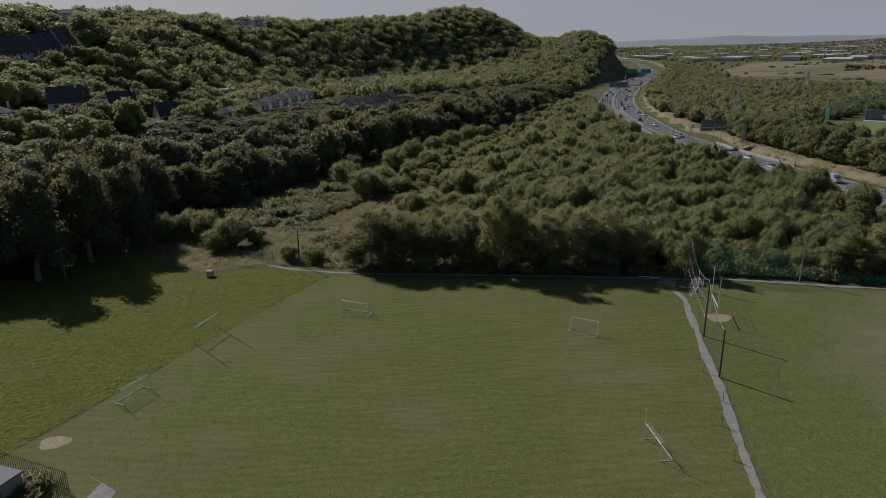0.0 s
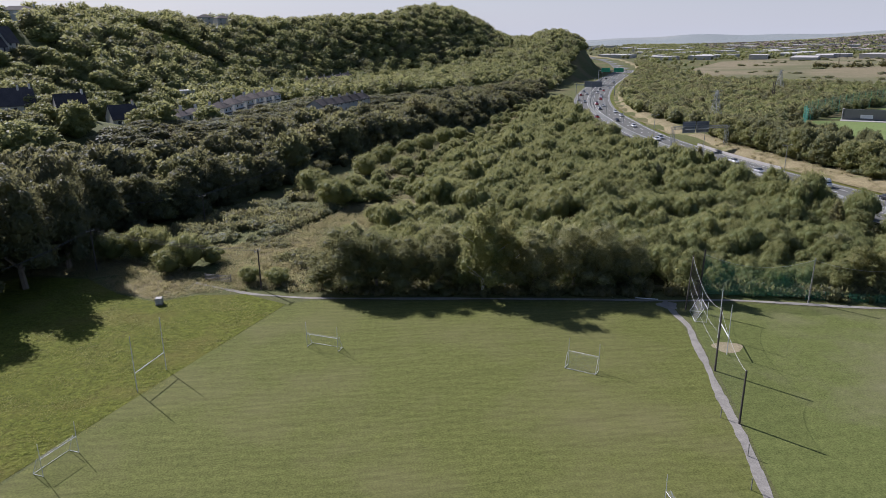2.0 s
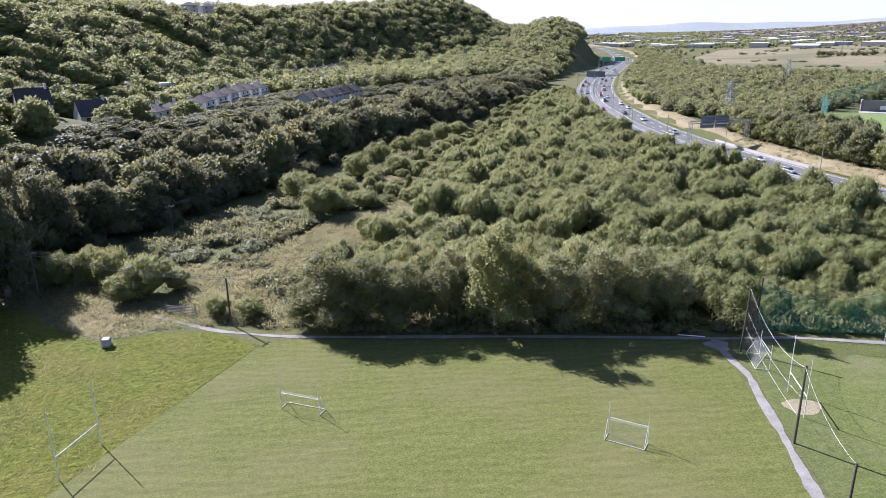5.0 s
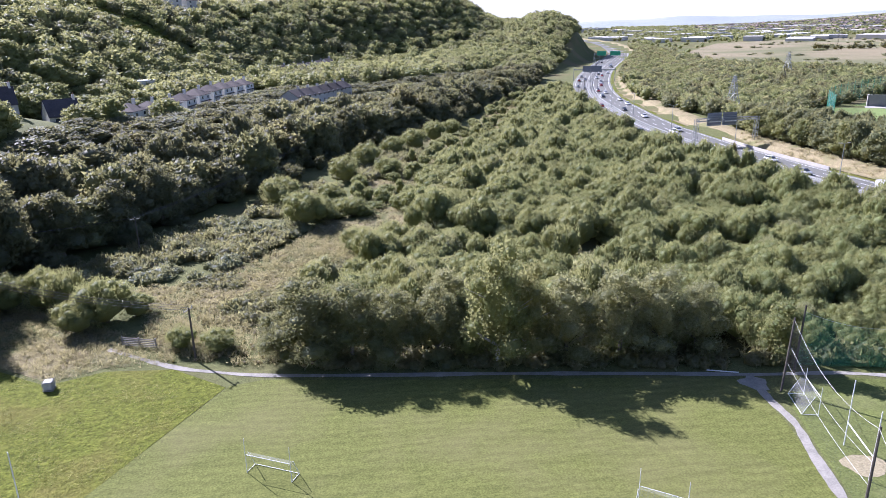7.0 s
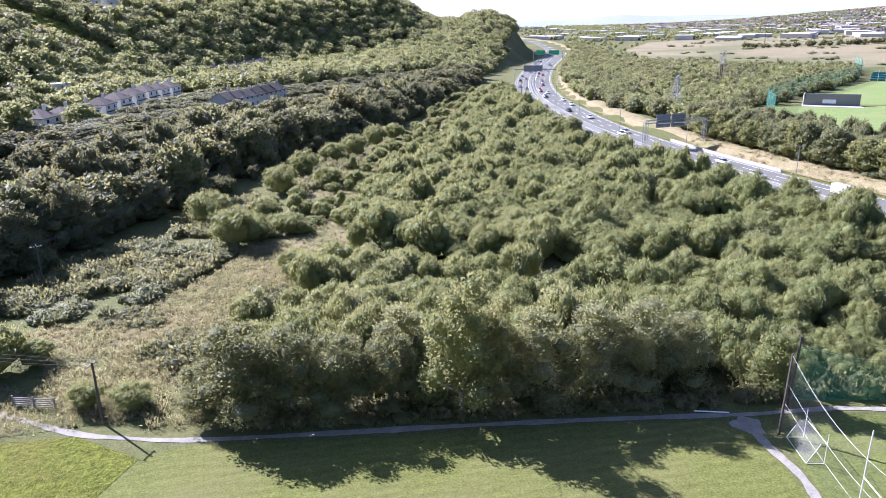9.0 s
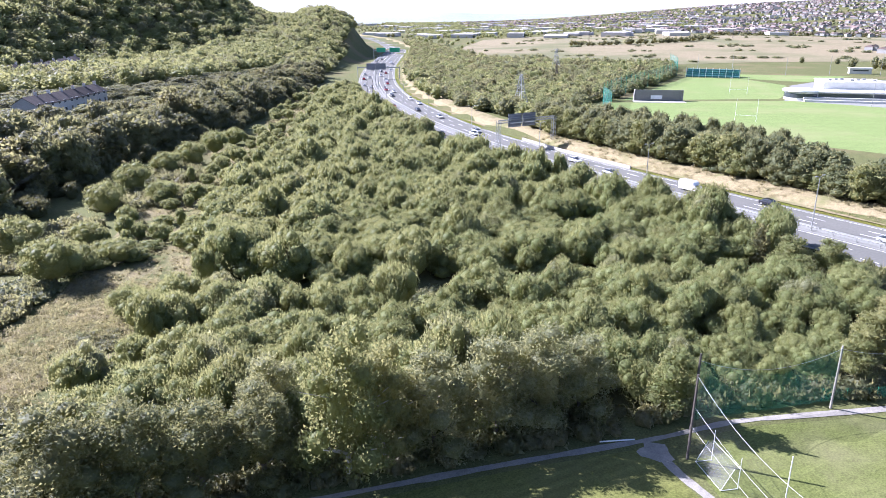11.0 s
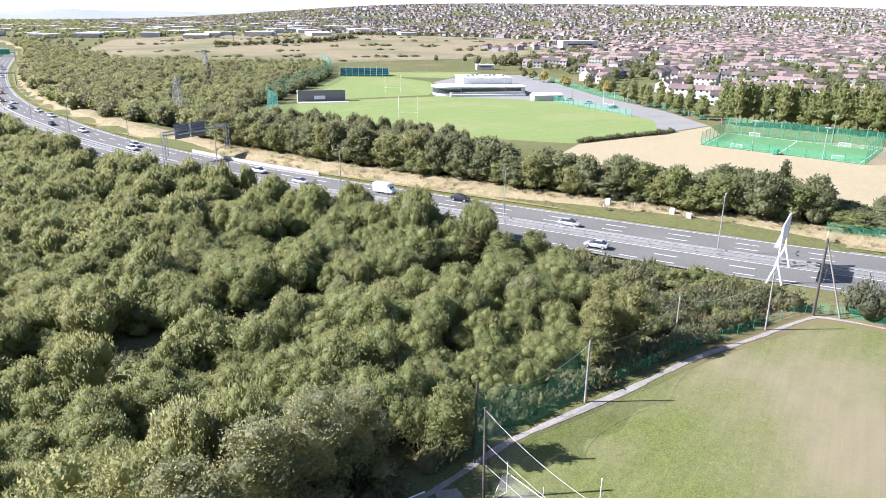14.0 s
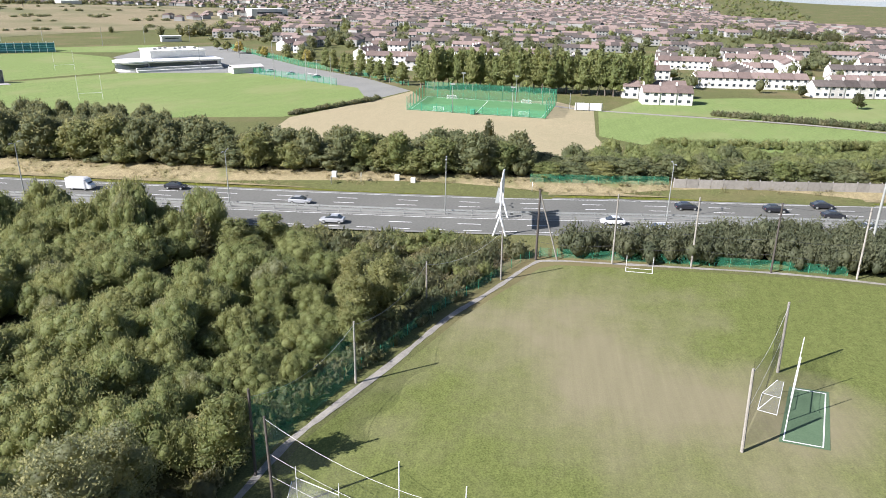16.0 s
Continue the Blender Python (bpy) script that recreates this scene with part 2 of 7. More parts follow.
# far walls: render greyed down, haze put into the colour
M_RENDER_C = surface("haze_grey_render", (0.22, 0.22, 0.205), (0.34, 0.335, 0.315), 0.05, 0.9, 0, 4, 0.1, 0.01, 0.2)
M_BRICK = surface("red_brown_brick", (0.26, 0.13, 0.10), (0.34, 0.18, 0.14), 0.6, 0.9, 0, 5, 0.2, 0.01, 0.2)
M_ROOF = surface("grey_brown_roof_tiles", (0.072, 0.062, 0.056), (0.120, 0.103, 0.092), 0.5, 0.85, 0, 4, 0.4, 0.03, 0.3, 0.12)
M_ROOF_R = surface("red_brown_roof_tiles", (0.145, 0.110, 0.096), (0.205, 0.158, 0.138), 0.5, 0.85, 0, 4, 0.4, 0.03, 0.3, 0.12)
M_ROOF_D = surface("dark_slate_roof", (0.055, 0.05, 0.055), (0.095, 0.085, 0.09), 0.5, 0.7, 0, 4, 0.4, 0.03, 0.2, 0.12)
M_GLASS = paint("window_glass", (0.05, 0.06, 0.07), 0.12)
M_RUBBER = paint("tyre_rubber", (0.03, 0.03, 0.03), 0.8)
M_NETGREEN = netting("green_netting", (0.06, 0.32, 0.18), 0.26)
M_NETTEAL = netting("teal_netting", (0.06, 0.24, 0.20), 0.27)
M_NETDARK = netting("dark_netting", (0.06, 0.06, 0.06), 0.07)
M_NETFOLD = netting("folded_dark_netting", (0.03, 0.03, 0.03), 0.26)
M_NETWHITE = netting("white_goal_net", (0.7, 0.7, 0.7), 0.09)
M_ROPE = paint("white_rope", (0.5, 0.5, 0.47), 0.8)
M_WIRE = paint("black_cable", (0.05, 0.05, 0.05), 0.6)
M_GREEN = paint("green_paint", (0.05, 0.25, 0.14), 0.5)
M_SIGNBACK = surface("grey_sign_back", (0.13, 0.145, 0.17), (0.19, 0.205, 0.235), 0.6, 0.5, 0.4, 5, 0.1)
M_SIGNGREEN = paint("green_road_sign", (0.02, 0.30, 0.16), 0.5)
M_RED = paint("red_paint", (0.45, 0.05, 0.035), 0.4)
# far hills: the haze of distance is painted into these pale tones
M_HILL = turf("hazed_hillside", (0.22, 0.25, 0.25), (0.28, 0.305, 0.30), (0.31, 0.315, 0.29), 0.002, None, 0.0)

# ---- tools ----


def mesh_of(name, verts, faces, material, tints=None, smooth=False):
    smooth = smooth or tints is not None
    me = bpy.data.meshes.new(name)
    verts = np.asarray(verts, np.float32).reshape(-1, 3)
    if isinstance(faces, np.ndarray):
        n, k = faces.shape
        me.vertices.add(len(verts))
        me.vertices.foreach_set("co", verts.ravel())
        me.loops.add(n * k)
        me.loops.foreach_set("vertex_index", faces.astype(np.int32).ravel())
        me.polygons.add(n)
        me.polygons.foreach_set("loop_start", np.arange(0, n * k, k, dtype=np.int32))
        me.update(calc_edges=True)
    else:
        me.from_pydata(verts.tolist(), [], faces)
    if tints is not None:
        at = me.attributes.new("tint", "FLOAT", "POINT")
        at.data.foreach_set("value", np.asarray(tints, np.float32))
    me.materials.append(material)
    if smooth:
        me.shade_smooth()
    else:
        me.shade_flat()
    return me


def part(name, bm, material, parent=None, label=""):
    """Links a bmesh, or a ready mesh, as one object under a thing or a part."""
    if isinstance(bm, bmesh.types.BMesh):
        bmesh.ops.recalc_face_normals(bm, faces=bm.faces)
        me = bpy.data.meshes.new(name)
        bm.to_mesh(me)
        bm.free()
        me.materials.append(material)
    else:
        me = bm
    ob = new(name, me)
    ob.parent = parent
    if label:
        ob["label"] = label
    return ob


def thing(name, label, category, group="", kind="", at=None):
    ob = new(name)
    ob.empty_display_size = 0.2
    if at is not None:
        ob.matrix_basis = at
    return tagged(ob, label, category, group, kind)


def box(bm, size, center=(0, 0, 0), turn=None, bevel=0.0):
    m = Matrix.Translation(center) @ (turn or Matrix()) @ Matrix.Diagonal((*size, 1))
    made = bmesh.ops.create_cube(bm, size=1.0, matrix=m)["verts"]
    if bevel:
        edges = list({e for v in made for e in v.link_edges})
        bmesh.ops.bevel(bm, geom=edges, offset=bevel, segments=1, affect="EDGES")
    return bm


def rod(bm, a, b, ra, rb=None, sides=8):
    """A tapered bar from a to b."""
    a, b = Vector(a), Vector(b)
    d = b - a
    m = Matrix.Translation((a + b) / 2) @ d.to_track_quat("Z", "Y").to_matrix().to_4x4()
    bmesh.ops.create_cone(bm, cap_ends=True, segments=sides, radius1=ra, radius2=ra if rb is None else rb, depth=d.length, matrix=m)
    return bm


def chain(bm, pts, r, sides=4):
    """One bent bar through all the points."""
    pts = [Vector(p) for p in pts]
    rings = []
    for k, p in enumerate(pts):
        d = pts[min(k + 1, len(pts) - 1)] - pts[max(k - 1, 0)]
        m = d.to_track_quat("Z", "Y").to_matrix()
        rings.append([bm.verts.new(p + m @ Vector((math.cos(a) * r, math.sin(a) * r, 0))) for a in np.arange(sides) * 6.2832 / sides])
    for u, v in zip(rings, rings[1:]):
        for k in range(sides):
            bm.faces.new((u[k], u[(k + 1) % sides], v[(k + 1) % sides], v[k]))
    bm.faces.new(rings[0][::-1])
    bm.faces.new(rings[-1])
    return bm


def sag(a, b, drop, n=10):
    a, b = np.array(a, float), np.array(b, float)
    return [tuple(a + (b - a) * f - np.array([0, 0, drop * 4 * f * (1 - f)])) for f in np.linspace(0, 1, n)]


def inside(poly, x, y):
    """Which of the points lie within a polygon."""
    x, y = np.asarray(x, float), np.asarray(y, float)
    got = np.zeros(x.shape, bool)
    for (x0, y0), (x1, y1) in zip(poly, poly[1:] + poly[:1]):
        if y0 != y1:
            got ^= ((y0 > y) != (y1 > y)) & (x < (x1 - x0) * (y - y0) / (y1 - y0) + x0)
    return got


def smooth_line(pts, step=4.0):
    """A smooth curve through the points, in even steps."""
    p = np.array(pts, float)
    ext = np.vstack([2 * p[0] - p[1], p, 2 * p[-1] - p[-2]])
    out = []
    for i in range(1, len(ext) - 2):
        a, b, c, d = ext[i - 1 : i + 3]
        n = max(2, int(np.hypot(*(c - b)[:2]) / step))
        for f in np.arange(n) / n:
            out.append(0.5 * (2 * b + (c - a) * f + (2 * a - 5 * b + 4 * c - d) * f * f + (3 * b - a - 3 * c + d) * f**3))
    out.append(p[-1])
    return np.array(out)


def side_of(line, x, y):
    """Signed distance to a line, positive to its right, and how far along it."""
    x, y = np.asarray(x, float).ravel(), np.asarray(y, float).ravel()
    best, sign, along = np.full(x.shape, 1e12), np.zeros(x.shape), np.zeros(x.shape)
    run = 0.0
    for (x0, y0), (x1, y1) in zip(line[:, :2], line[1:, :2]):
        dx, dy = x1 - x0, y1 - y0
        ll = math.hypot(dx, dy)
        f = np.clip(((x - x0) * dx + (y - y0) * dy) / ll**2, 0, 1)
        d = (x - x0 - f * dx) ** 2 + (y - y0 - f * dy) ** 2
        s = (x - x0) * dy - (y - y0) * dx
        near = d < best
        best[near], sign[near], along[near] = d[near], np.sign(s[near]), run + f[near] * ll
        run += ll
    return np.sqrt(best) * sign, along


def ease(a, b, v):
    f = np.clip((v - a) / (b - a), 0, 1)
    return f * f * (3 - 2 * f)


def wobble(x, y, size, seed=0.0):
    """A soft random field between about -1 and 1."""
    u, v = np.asarray(x) / size, np.asarray(y) / size
    return (np.sin(u * 2.1 + 1.3 * np.sin(v * 1.7 + seed) + seed * 3.1) + np.sin(v * 2.7 + 1.1 * np.sin(u * 1.3 - seed) + seed) + np.sin((u + v) * 1.3 + seed * 1.7)) / 3


# ---- the lie of the land ----
ROAD = smooth_line([(202.8, -363.2), (180.6, -176.1), (158, -76.9), (148.1, -27.9), (141.8, 19.7), (138.3, 53.6), (133.8, 93), (131.3, 133), (129.5, 176), (129.1, 206.7), (130.9, 234.8), (136.4, 278.5), (147.4, 324.8),
                    (163.8, 381.6), (196.2, 459.8), (249.5, 564.8), (312, 674.4), (376.7, 789.6), (436.6, 925.4), (497.2, 1084.1), (541.9, 1238.6), (601.1, 1557), (711, 2427)])
ROAD_COARSE = ROAD[::3]
FOOT = smooth_line([(-103, -247.8), (-88.4, -49.8), (-77.8, 61.7), (-61.9, 126.2), (-47.5, 149.8), (-24.7, 176.1), (6, 225), (37, 276.1), (65.6, 305.8), (105.1, 371.8), (149.5, 449.5), (189.6, 512.6), (249.6, 600.2), (309.3, 702.9), (372.5, 829.8), (405.8, 988.1), (253.2, 1187.2), (-398, 1252.2)], 12)
BANK = smooth_line([(-192.2, -163.7), (-162.8, 63), (-147.7, 131.5), (-113.8, 204), (-89.3, 249.8), (-67.7, 292.8), (-49.3, 316.3), (-24.6, 395.6), (10.7, 490.8), (67.1, 561.2), (143.5, 620.3), (218.1, 703.3), (265, 817.4), (239.4, 964.7), (25.3, 1091.4), (-495.6, 1053.9)], 12)


def land(x, y):
    """Height of the ground."""
    shape = np.shape(x)
    x, y = np.asarray(x, float).ravel(), np.asarray(y, float).ravel()
    s = -side_of(FOOT, x, y)[0]
    s2 = -side_of(BANK, x, y)[0]
    d, _ = side_of(ROAD_COARSE, x, y)
    spur = 12 * np.exp(-(((x + 88) / 42) ** 2 + ((y - 242) / 44) ** 2)) * ease(26, 52, s)
    h = 7.2 * ease(2, 58, s) + spur + 43 * ease(-4, 92, s2) + 12 * ease(92, 280, s2)
    knoll = 18 * np.exp(-(((x - 180) / 96) ** 2 + ((y - 728) / 110) ** 2)) * ease(2, 40, s) + 30 * np.exp(-(((x - 300) / 66) ** 2 + ((y - 800) / 105) ** 2)) * ease(2, 30, s)
    h = h + knoll + 1.2 * wobble(x, y, 40, 2) * ease(10, 60, s)
    lift = 1.1 * np.where(d > 0, 1 - ease(13.6, 17, d), 1 - ease(10.6, 14.5, -d))
    bank = 2.4 * ease(14, 20.5, d) * (1 - ease(26, 40, d))
    low = -1.5 * ease(30, 60, d)
    far_rise = 95 * ease(1500, 3600, np.hypot(x, y)) * np.exp(-(((np.arctan2(x, y) - 1.25) / 0.5) ** 4))
    # the old tip: a low dome of dry grass beyond the playing fields
    dome = 9 * np.exp(-(((x - 940) / 270) ** 2 + ((y - 740) / 250) ** 2)) * ease(60, 200, d)
    h = h * (1 - ease(-30, -14, d)) + np.maximum(lift, 0) + bank + low + dome + far_rise
    return h.reshape(shape)


def land_at(x, y):
    return float(land(np.array([x]), np.array([y]))[0])


def road_at(along_y, offset):
    """A point on the road: the median's place at that y, moved sideways (positive away from the scrub), and its heading."""
    i = int(np.argmin(np.abs(ROAD[:, 1] - along_y)))
    i = min(max(i, 1), len(ROAD) - 2)
    d = ROAD[i + 1] - ROAD[i - 1]
    d = d / np.hypot(*d)
    f = (along_y - ROAD[i][1]) / d[1]
    p = ROAD[i] + d * f + np.array([d[1], -d[0]]) * offset
    return p[0], p[1], math.atan2(-d[0], d[1])


def strip(line, a, b, z, name, material, label, category, kind="structure", draped=None):
    """A band along a line between two offsets."""
    t = np.gradient(line, axis=0)
    t /= np.hypot(t[:, 0], t[:, 1])[:, None]
    nrm = np.stack([t[:, 1], -t[:, 0]], 1)
    v = []
    for o in (a, b):
        p = line + nrm * (o if np.isscalar(o) else np.asarray(o)[:, None])
        zz = np.full(len(p), z) if draped is None else land(p[:, 0], p[:, 1]) + draped
        v.append(np.column_stack([p, zz]))
    n = len(line)
    q = np.arange(n - 1)
    return tagged(new(name, mesh_of(name, np.vstack(v), np.stack([q, n + q, n + q + 1, q + 1], 1), material)), label, category, kind=kind)


def sheet(name, poly, z, material, label, category="ground", thick=0.0, drape=False, cell=6.0):
    """A flat patch of ground, or one that follows the land."""
    bm = bmesh.new()
    face = bm.faces.new([bm.verts.new((x, y, z)) for x, y in poly])
    bmesh.ops.triangulate(bm, faces=[face])
    if drape:
        xs, ys = [p[0] for p in poly], [p[1] for p in poly]
        for lo, hi, axis in ((min(xs), max(xs), (1, 0, 0)), (min(ys), max(ys), (0, 1, 0))):
            for c in np.arange(lo + cell, hi, cell):
                at = Vector(axis) * float(c)
                bmesh.ops.bisect_plane(bm, geom=bm.verts[:] + bm.edges[:] + bm.faces[:], plane_co=at, plane_no=axis)
        co = np.array([v.co[:] for v in bm.verts])
        zz = land(co[:, 0], co[:, 1]) + z
        for v, h in zip(bm.verts, zz):
            v.co.z = h
    ob = part(name, bm, material)
    if ob.data.polygons and ob.data.polygons[0].normal.z < 0:
        ob.data.flip_normals()
    return tagged(ob, label, category, kind="structure")


# ---- plants ----
rng = np.random.default_rng(7)


def unit_hull(level):
    bm = bmesh.new()
    bmesh.ops.create_icosphere(bm, subdivisions=level, radius=1)
    v = np.array([p.co[:] for p in bm.verts])
    f = np.array([[p.index for p in t.verts] for t in bm.faces])
    bm.free()
    return v, f


HULLS = {level: unit_hull(level) for level in (1, 2)}


def crown(lobes, n, size, upright=0.3, hull=0.78, spread=0.28, seed=0, down=-0.35, slim=0.42, level=1, cores=99, ruffle=0.32, stand=0.8):
    """Leaf sprays over the lobes (centre and radii each), with a closed core inside each lobe: vertices and triangles."""
    r = np.random.default_rng(seed)
    lobes = np.array(lobes, float)
    weight = (lobes[:, 3] * lobes[:, 4] + lobes[:, 3] * lobes[:, 5])
    which = r.choice(len(lobes), n, p=weight / weight.sum())
    d = r.normal(size=(n * 3, 3))
    d /= np.linalg.norm(d, axis=1)[:, None]
    d = d[d[:, 2] > down][:n]
    while len(d) < n:
        d = np.vstack([d, d])[:n]
    c, rad = lobes[which, :3], lobes[which, 3:6]
    p = c + rad * d * r.uniform(1 - spread, 1 + spread * 0.45, (n, 1))
    nrm = d / rad
    nrm /= np.linalg.norm(nrm, axis=1)[:, None]
    nrm = nrm + r.normal(scale=ruffle, size=(n, 3))
    nrm /= np.linalg.norm(nrm, axis=1)[:, None]
    axis = d * 0.7 + np.array([0, 0, upright]) + r.normal(scale=0.5, size=(n, 3))
    axis -= nrm * (axis * nrm).sum(1)[:, None] * stand
    axis /= np.linalg.norm(axis, axis=1)[:, None]
    side = np.cross(nrm, axis)
    side /= np.linalg.norm(side, axis=1)[:, None] + 1e-9
    ln = size * r.uniform(0.6, 1.4, (n, 1))
    tri = np.stack([p - side * ln * slim, p + side * ln * slim, p + axis * ln * 1.25], 1).reshape(-1, 3)
    v, f = [tri], [np.arange(3 * n).reshape(-1, 3)]
    at = 3 * n
    for cx, cy, cz, rx, ry, rz in lobes[:cores]:
        hull_v, hull_f = HULLS[level]
        k = hull_v * r.uniform(0.86, 1.1, (len(hull_v), 1)) * np.array([rx, ry, rz]) * hull + np.array([cx, cy, cz])
        v.append(k)
        f.append(hull_f + at)
        at += len(hull_v)
    return np.vstack(v), np.vstack(f)


def bush_lobes(seed, w=2.2, h=4.2, n=5):
    r = np.random.default_rng(seed)
    out = [(0, 0, h * 0.45, w * 0.9, w * 0.9, h * 0.5)]
    for i in range(n):
        a = i * 6.283 / n + r.uniform(-0.5, 0.5)
        q = r.uniform(0.45, 0.8) * w
        s = r.uniform(0.45, 0.7)
        out.append((math.cos(a) * q, math.sin(a) * q, h * r.uniform(0.3, 0.66), w * s, w * s, h * s * 0.62))
    return out


def dome_lobes(seed, w=3.5, h=5.4):
    """A rounded bush: one broad dome with many small bumps standing out of it."""
    r = np.random.default_rng(seed + 400)
    out = [(0, 0, h * 0.42, w * 0.86, w * 0.86, h * 0.5)]
    for i in range(11):
        a = i * 2.399 + r.uniform(-0.3, 0.3)
        f = (i + 0.5) / 11
        q, z = w * 0.72 * math.sqrt(f), h * (0.42 + 0.42 * math.sqrt(max(0.0, 1 - f)))
        s = r.uniform(0.24, 0.40) * w
        out.append((math.cos(a) * q, math.sin(a) * q, z * r.uniform(0.86, 1.08), s, s, s * r.uniform(0.9, 1.2)))
    return out


def tree_lobes(seed, w=3.6, h=11.0, n=9, clear=0.25):
    r = np.random.default_rng(seed)
    out = [(0, 0, h * (0.5 + clear / 2), w * 0.72, w * 0.72, h * (0.48 - clear / 2))]
    for i in range(n):
        a = i * 2.399 + r.uniform(-0.4, 0.4)
        f = (i + 0.5) / n
        z = h * (clear + 0.12 + (0.86 - clear) * f)
        q = w * (0.75 - 0.5 * f * f) * r.uniform(0.75, 1.15)
        s = r.uniform(0.36, 0.52) * w * (1.05 - 0.35 * f)
        out.append((math.cos(a) * q, math.sin(a) * q, z, s, s, s * r.uniform(0.75, 1.0)))
    return out


def billow_lobes(seed, w=4.0, h=11.0):
    """A full-grown broadleaf crown: one great dome to the ground, with broad billows over it."""
    r = np.random.default_rng(seed + 700)
    out = [(0, 0, h * 0.50, w * 0.88, w * 0.88, h * 0.46), (0, 0, h * 0.22, w * 0.8, w * 0.8, h * 0.24)]
    for i in range(16):
        a = i * 2.399 + r.uniform(-0.4, 0.4)
        f = (i + 0.5) / 16
        z = h * (0.20 + 0.68 * f)
        q = w * math.sqrt(max(0.05, 1 - (1.25 * f - 0.28) ** 2)) * r.uniform(0.62, 0.92)
        s = r.uniform(0.26, 0.44) * w
        out.append((math.cos(a) * q, math.sin(a) * q, z, s, s, s * r.uniform(0.8, 1.15)))
    return out


def trunk_mesh(seed, h, r0, material, limbs=5, reach=2.2):
    r = np.random.default_rng(seed)
    bm = bmesh.new()
    pts = [(0, 0, -0.3)]
    for i in range(1, 5):
        pts.append((r.normal(scale=0.12 * i), r.normal(scale=0.12 * i), h * 0.78 * i / 4))
    rad = [r0, r0 * 0.8, r0 * 0.6, r0 * 0.4, r0 * 0.18]
    for (a, b), (ra, rb) in zip(zip(pts, pts[1:]), zip(rad, rad[1:])):
        rod(bm, a, b, ra, rb, 6)
    for i in range(limbs):
        k = 1 + i % 3
        a = i * 2.399 + r.uniform(0, 0.6)
        p = Vector(pts[k])
        q = p + Vector((math.cos(a) * reach * r.uniform(0.7, 1.1), math.sin(a) * reach * r.uniform(0.7, 1.1), h * r.uniform(0.12, 0.24)))
        rod(bm, p, q, rad[k] * 0.5, rad[k] * 0.16, 5)
    me = bpy.data.meshes.new("trunk")
    bm.to_mesh(me)
    bm.free()
    me.materials.append(material)
    return me


def scatter(poly, gap, r, jitter=0.42):
    """Uneven places within a polygon, about gap apart."""
    xs, ys = [p[0] for p in poly], [p[1] for p in poly]
    gx, gy = np.meshgrid(np.arange(min(xs), max(xs), gap), np.arange(min(ys), max(ys), gap * 0.87))
    gx = gx + (np.arange(gx.shape[0])[:, None] % 2) * gap * 0.5
    gx = gx + r.uniform(-jitter, jitter, gx.shape) * gap
    gy = gy + r.uniform(-jitter, jitter, gy.shape) * gap
    keep = inside(poly, gx, gy)
    return gx[keep], gy[keep]


def sown(name, kinds, x, y, z, scale, tall, material, label, category, r, tints=None):
    """Many plants joined into one stuff object. kinds: list of (verts, tris)."""
    pick = r.integers(0, len(kinds), len(x))
    turn = r.uniform(0, 6.283, len(x))
    tint = r.uniform(0, 1, len(x)) if tints is None else tints
    vs, fs, ts, at = [], [], [], 0
    for k, (v, f) in enumerate(kinds):
        who = np.nonzero(pick == k)[0]
        if not len(who):
            continue
        c, s = np.cos(turn[who])[:, None], np.sin(turn[who])[:, None]
        sc, tl = scale[who][:, None], tall[who][:, None]
        vx = (v[None, :, 0] * c - v[None, :, 1] * s) * sc + x[who][:, None]
        vy = (v[None, :, 0] * s + v[None, :, 1] * c) * sc + y[who][:, None]
        vz = v[None, :, 2] * tl + z[who][:, None]
        vs.append(np.stack([vx, vy, vz], 2).reshape(-1, 3))
        fs.append((f[None] + (np.arange(len(who)) * len(v))[:, None, None] + at).reshape(-1, 3))
        ts.append(np.repeat(tint[who], len(v)))
        at += len(who) * len(v)
    if not vs:
        return None
    ob = new(name, mesh_of(name, np.vstack(vs), np.vstack(fs), material, np.concatenate(ts)))
    return tagged(ob, label, category, kind="stuff")

# ---- ground ----
gx = np.unique(np.concatenate([np.arange(-260, 360, 7.0), np.arange(360, 900, 30), np.linspace(900, 4700, 30), np.linspace(-1800, -260, 24)]))
gy = np.unique(np.concatenate([np.arange(-60, 700, 7.0), np.arange(700, 1300, 40), np.linspace(1300, 4700, 26), np.linspace(-1800, -60, 24)]))
mx_, my_ = np.meshgrid(gx, gy)
mz_ = land(mx_, my_)
nx, ny = len(gx), len(gy)
q = (np.arange(ny - 1)[:, None] * nx + np.arange(nx - 1)[None]).ravel()
tagged(new("ground", mesh_of("ground", np.stack([mx_, my_, mz_], 2), np.stack([q, q + 1, q + nx + 1, q + nx], 1), M_GROUND, smooth=True)),
       "uneven grassy ground running from the valley up the hill", "ground", kind="structure")

PITCH = [(-3.2, 113.6), (-9.6, 103.8), (-17.9, 91.0), (-24.3, 80.6), (-30.2, 70.2), (-37, 60), (-52, 36), (-60, 0), (-40, -40), (20, -40), (30, 20), (35.6, 44), (39.6, 55), (42.6, 63),
         (45.6, 71), (48.6, 79.6), (50.9, 86.3), (52.6, 91.4), (53.4, 96), (54.4, 100.4), (42, 104.0), (30, 106.8), (14, 110.6), (0.5, 114.2)]
FIELD2 = [(37.2, 44), (41, 55), (44, 63), (47, 71), (50, 79.6), (52.3, 86.3), (54.2, 91.4), (56, 96), (61, 98.8), (66, 97.8), (73, 94.8), (82, 90.9), (93, 86.6), (100, 83.0), (106, 79.8), (113, 76.2),
          (114.8, 73.6), (115.6, 60), (115.8, 40), (114.6, 28), (112, 10), (100, -30), (30, -30)]
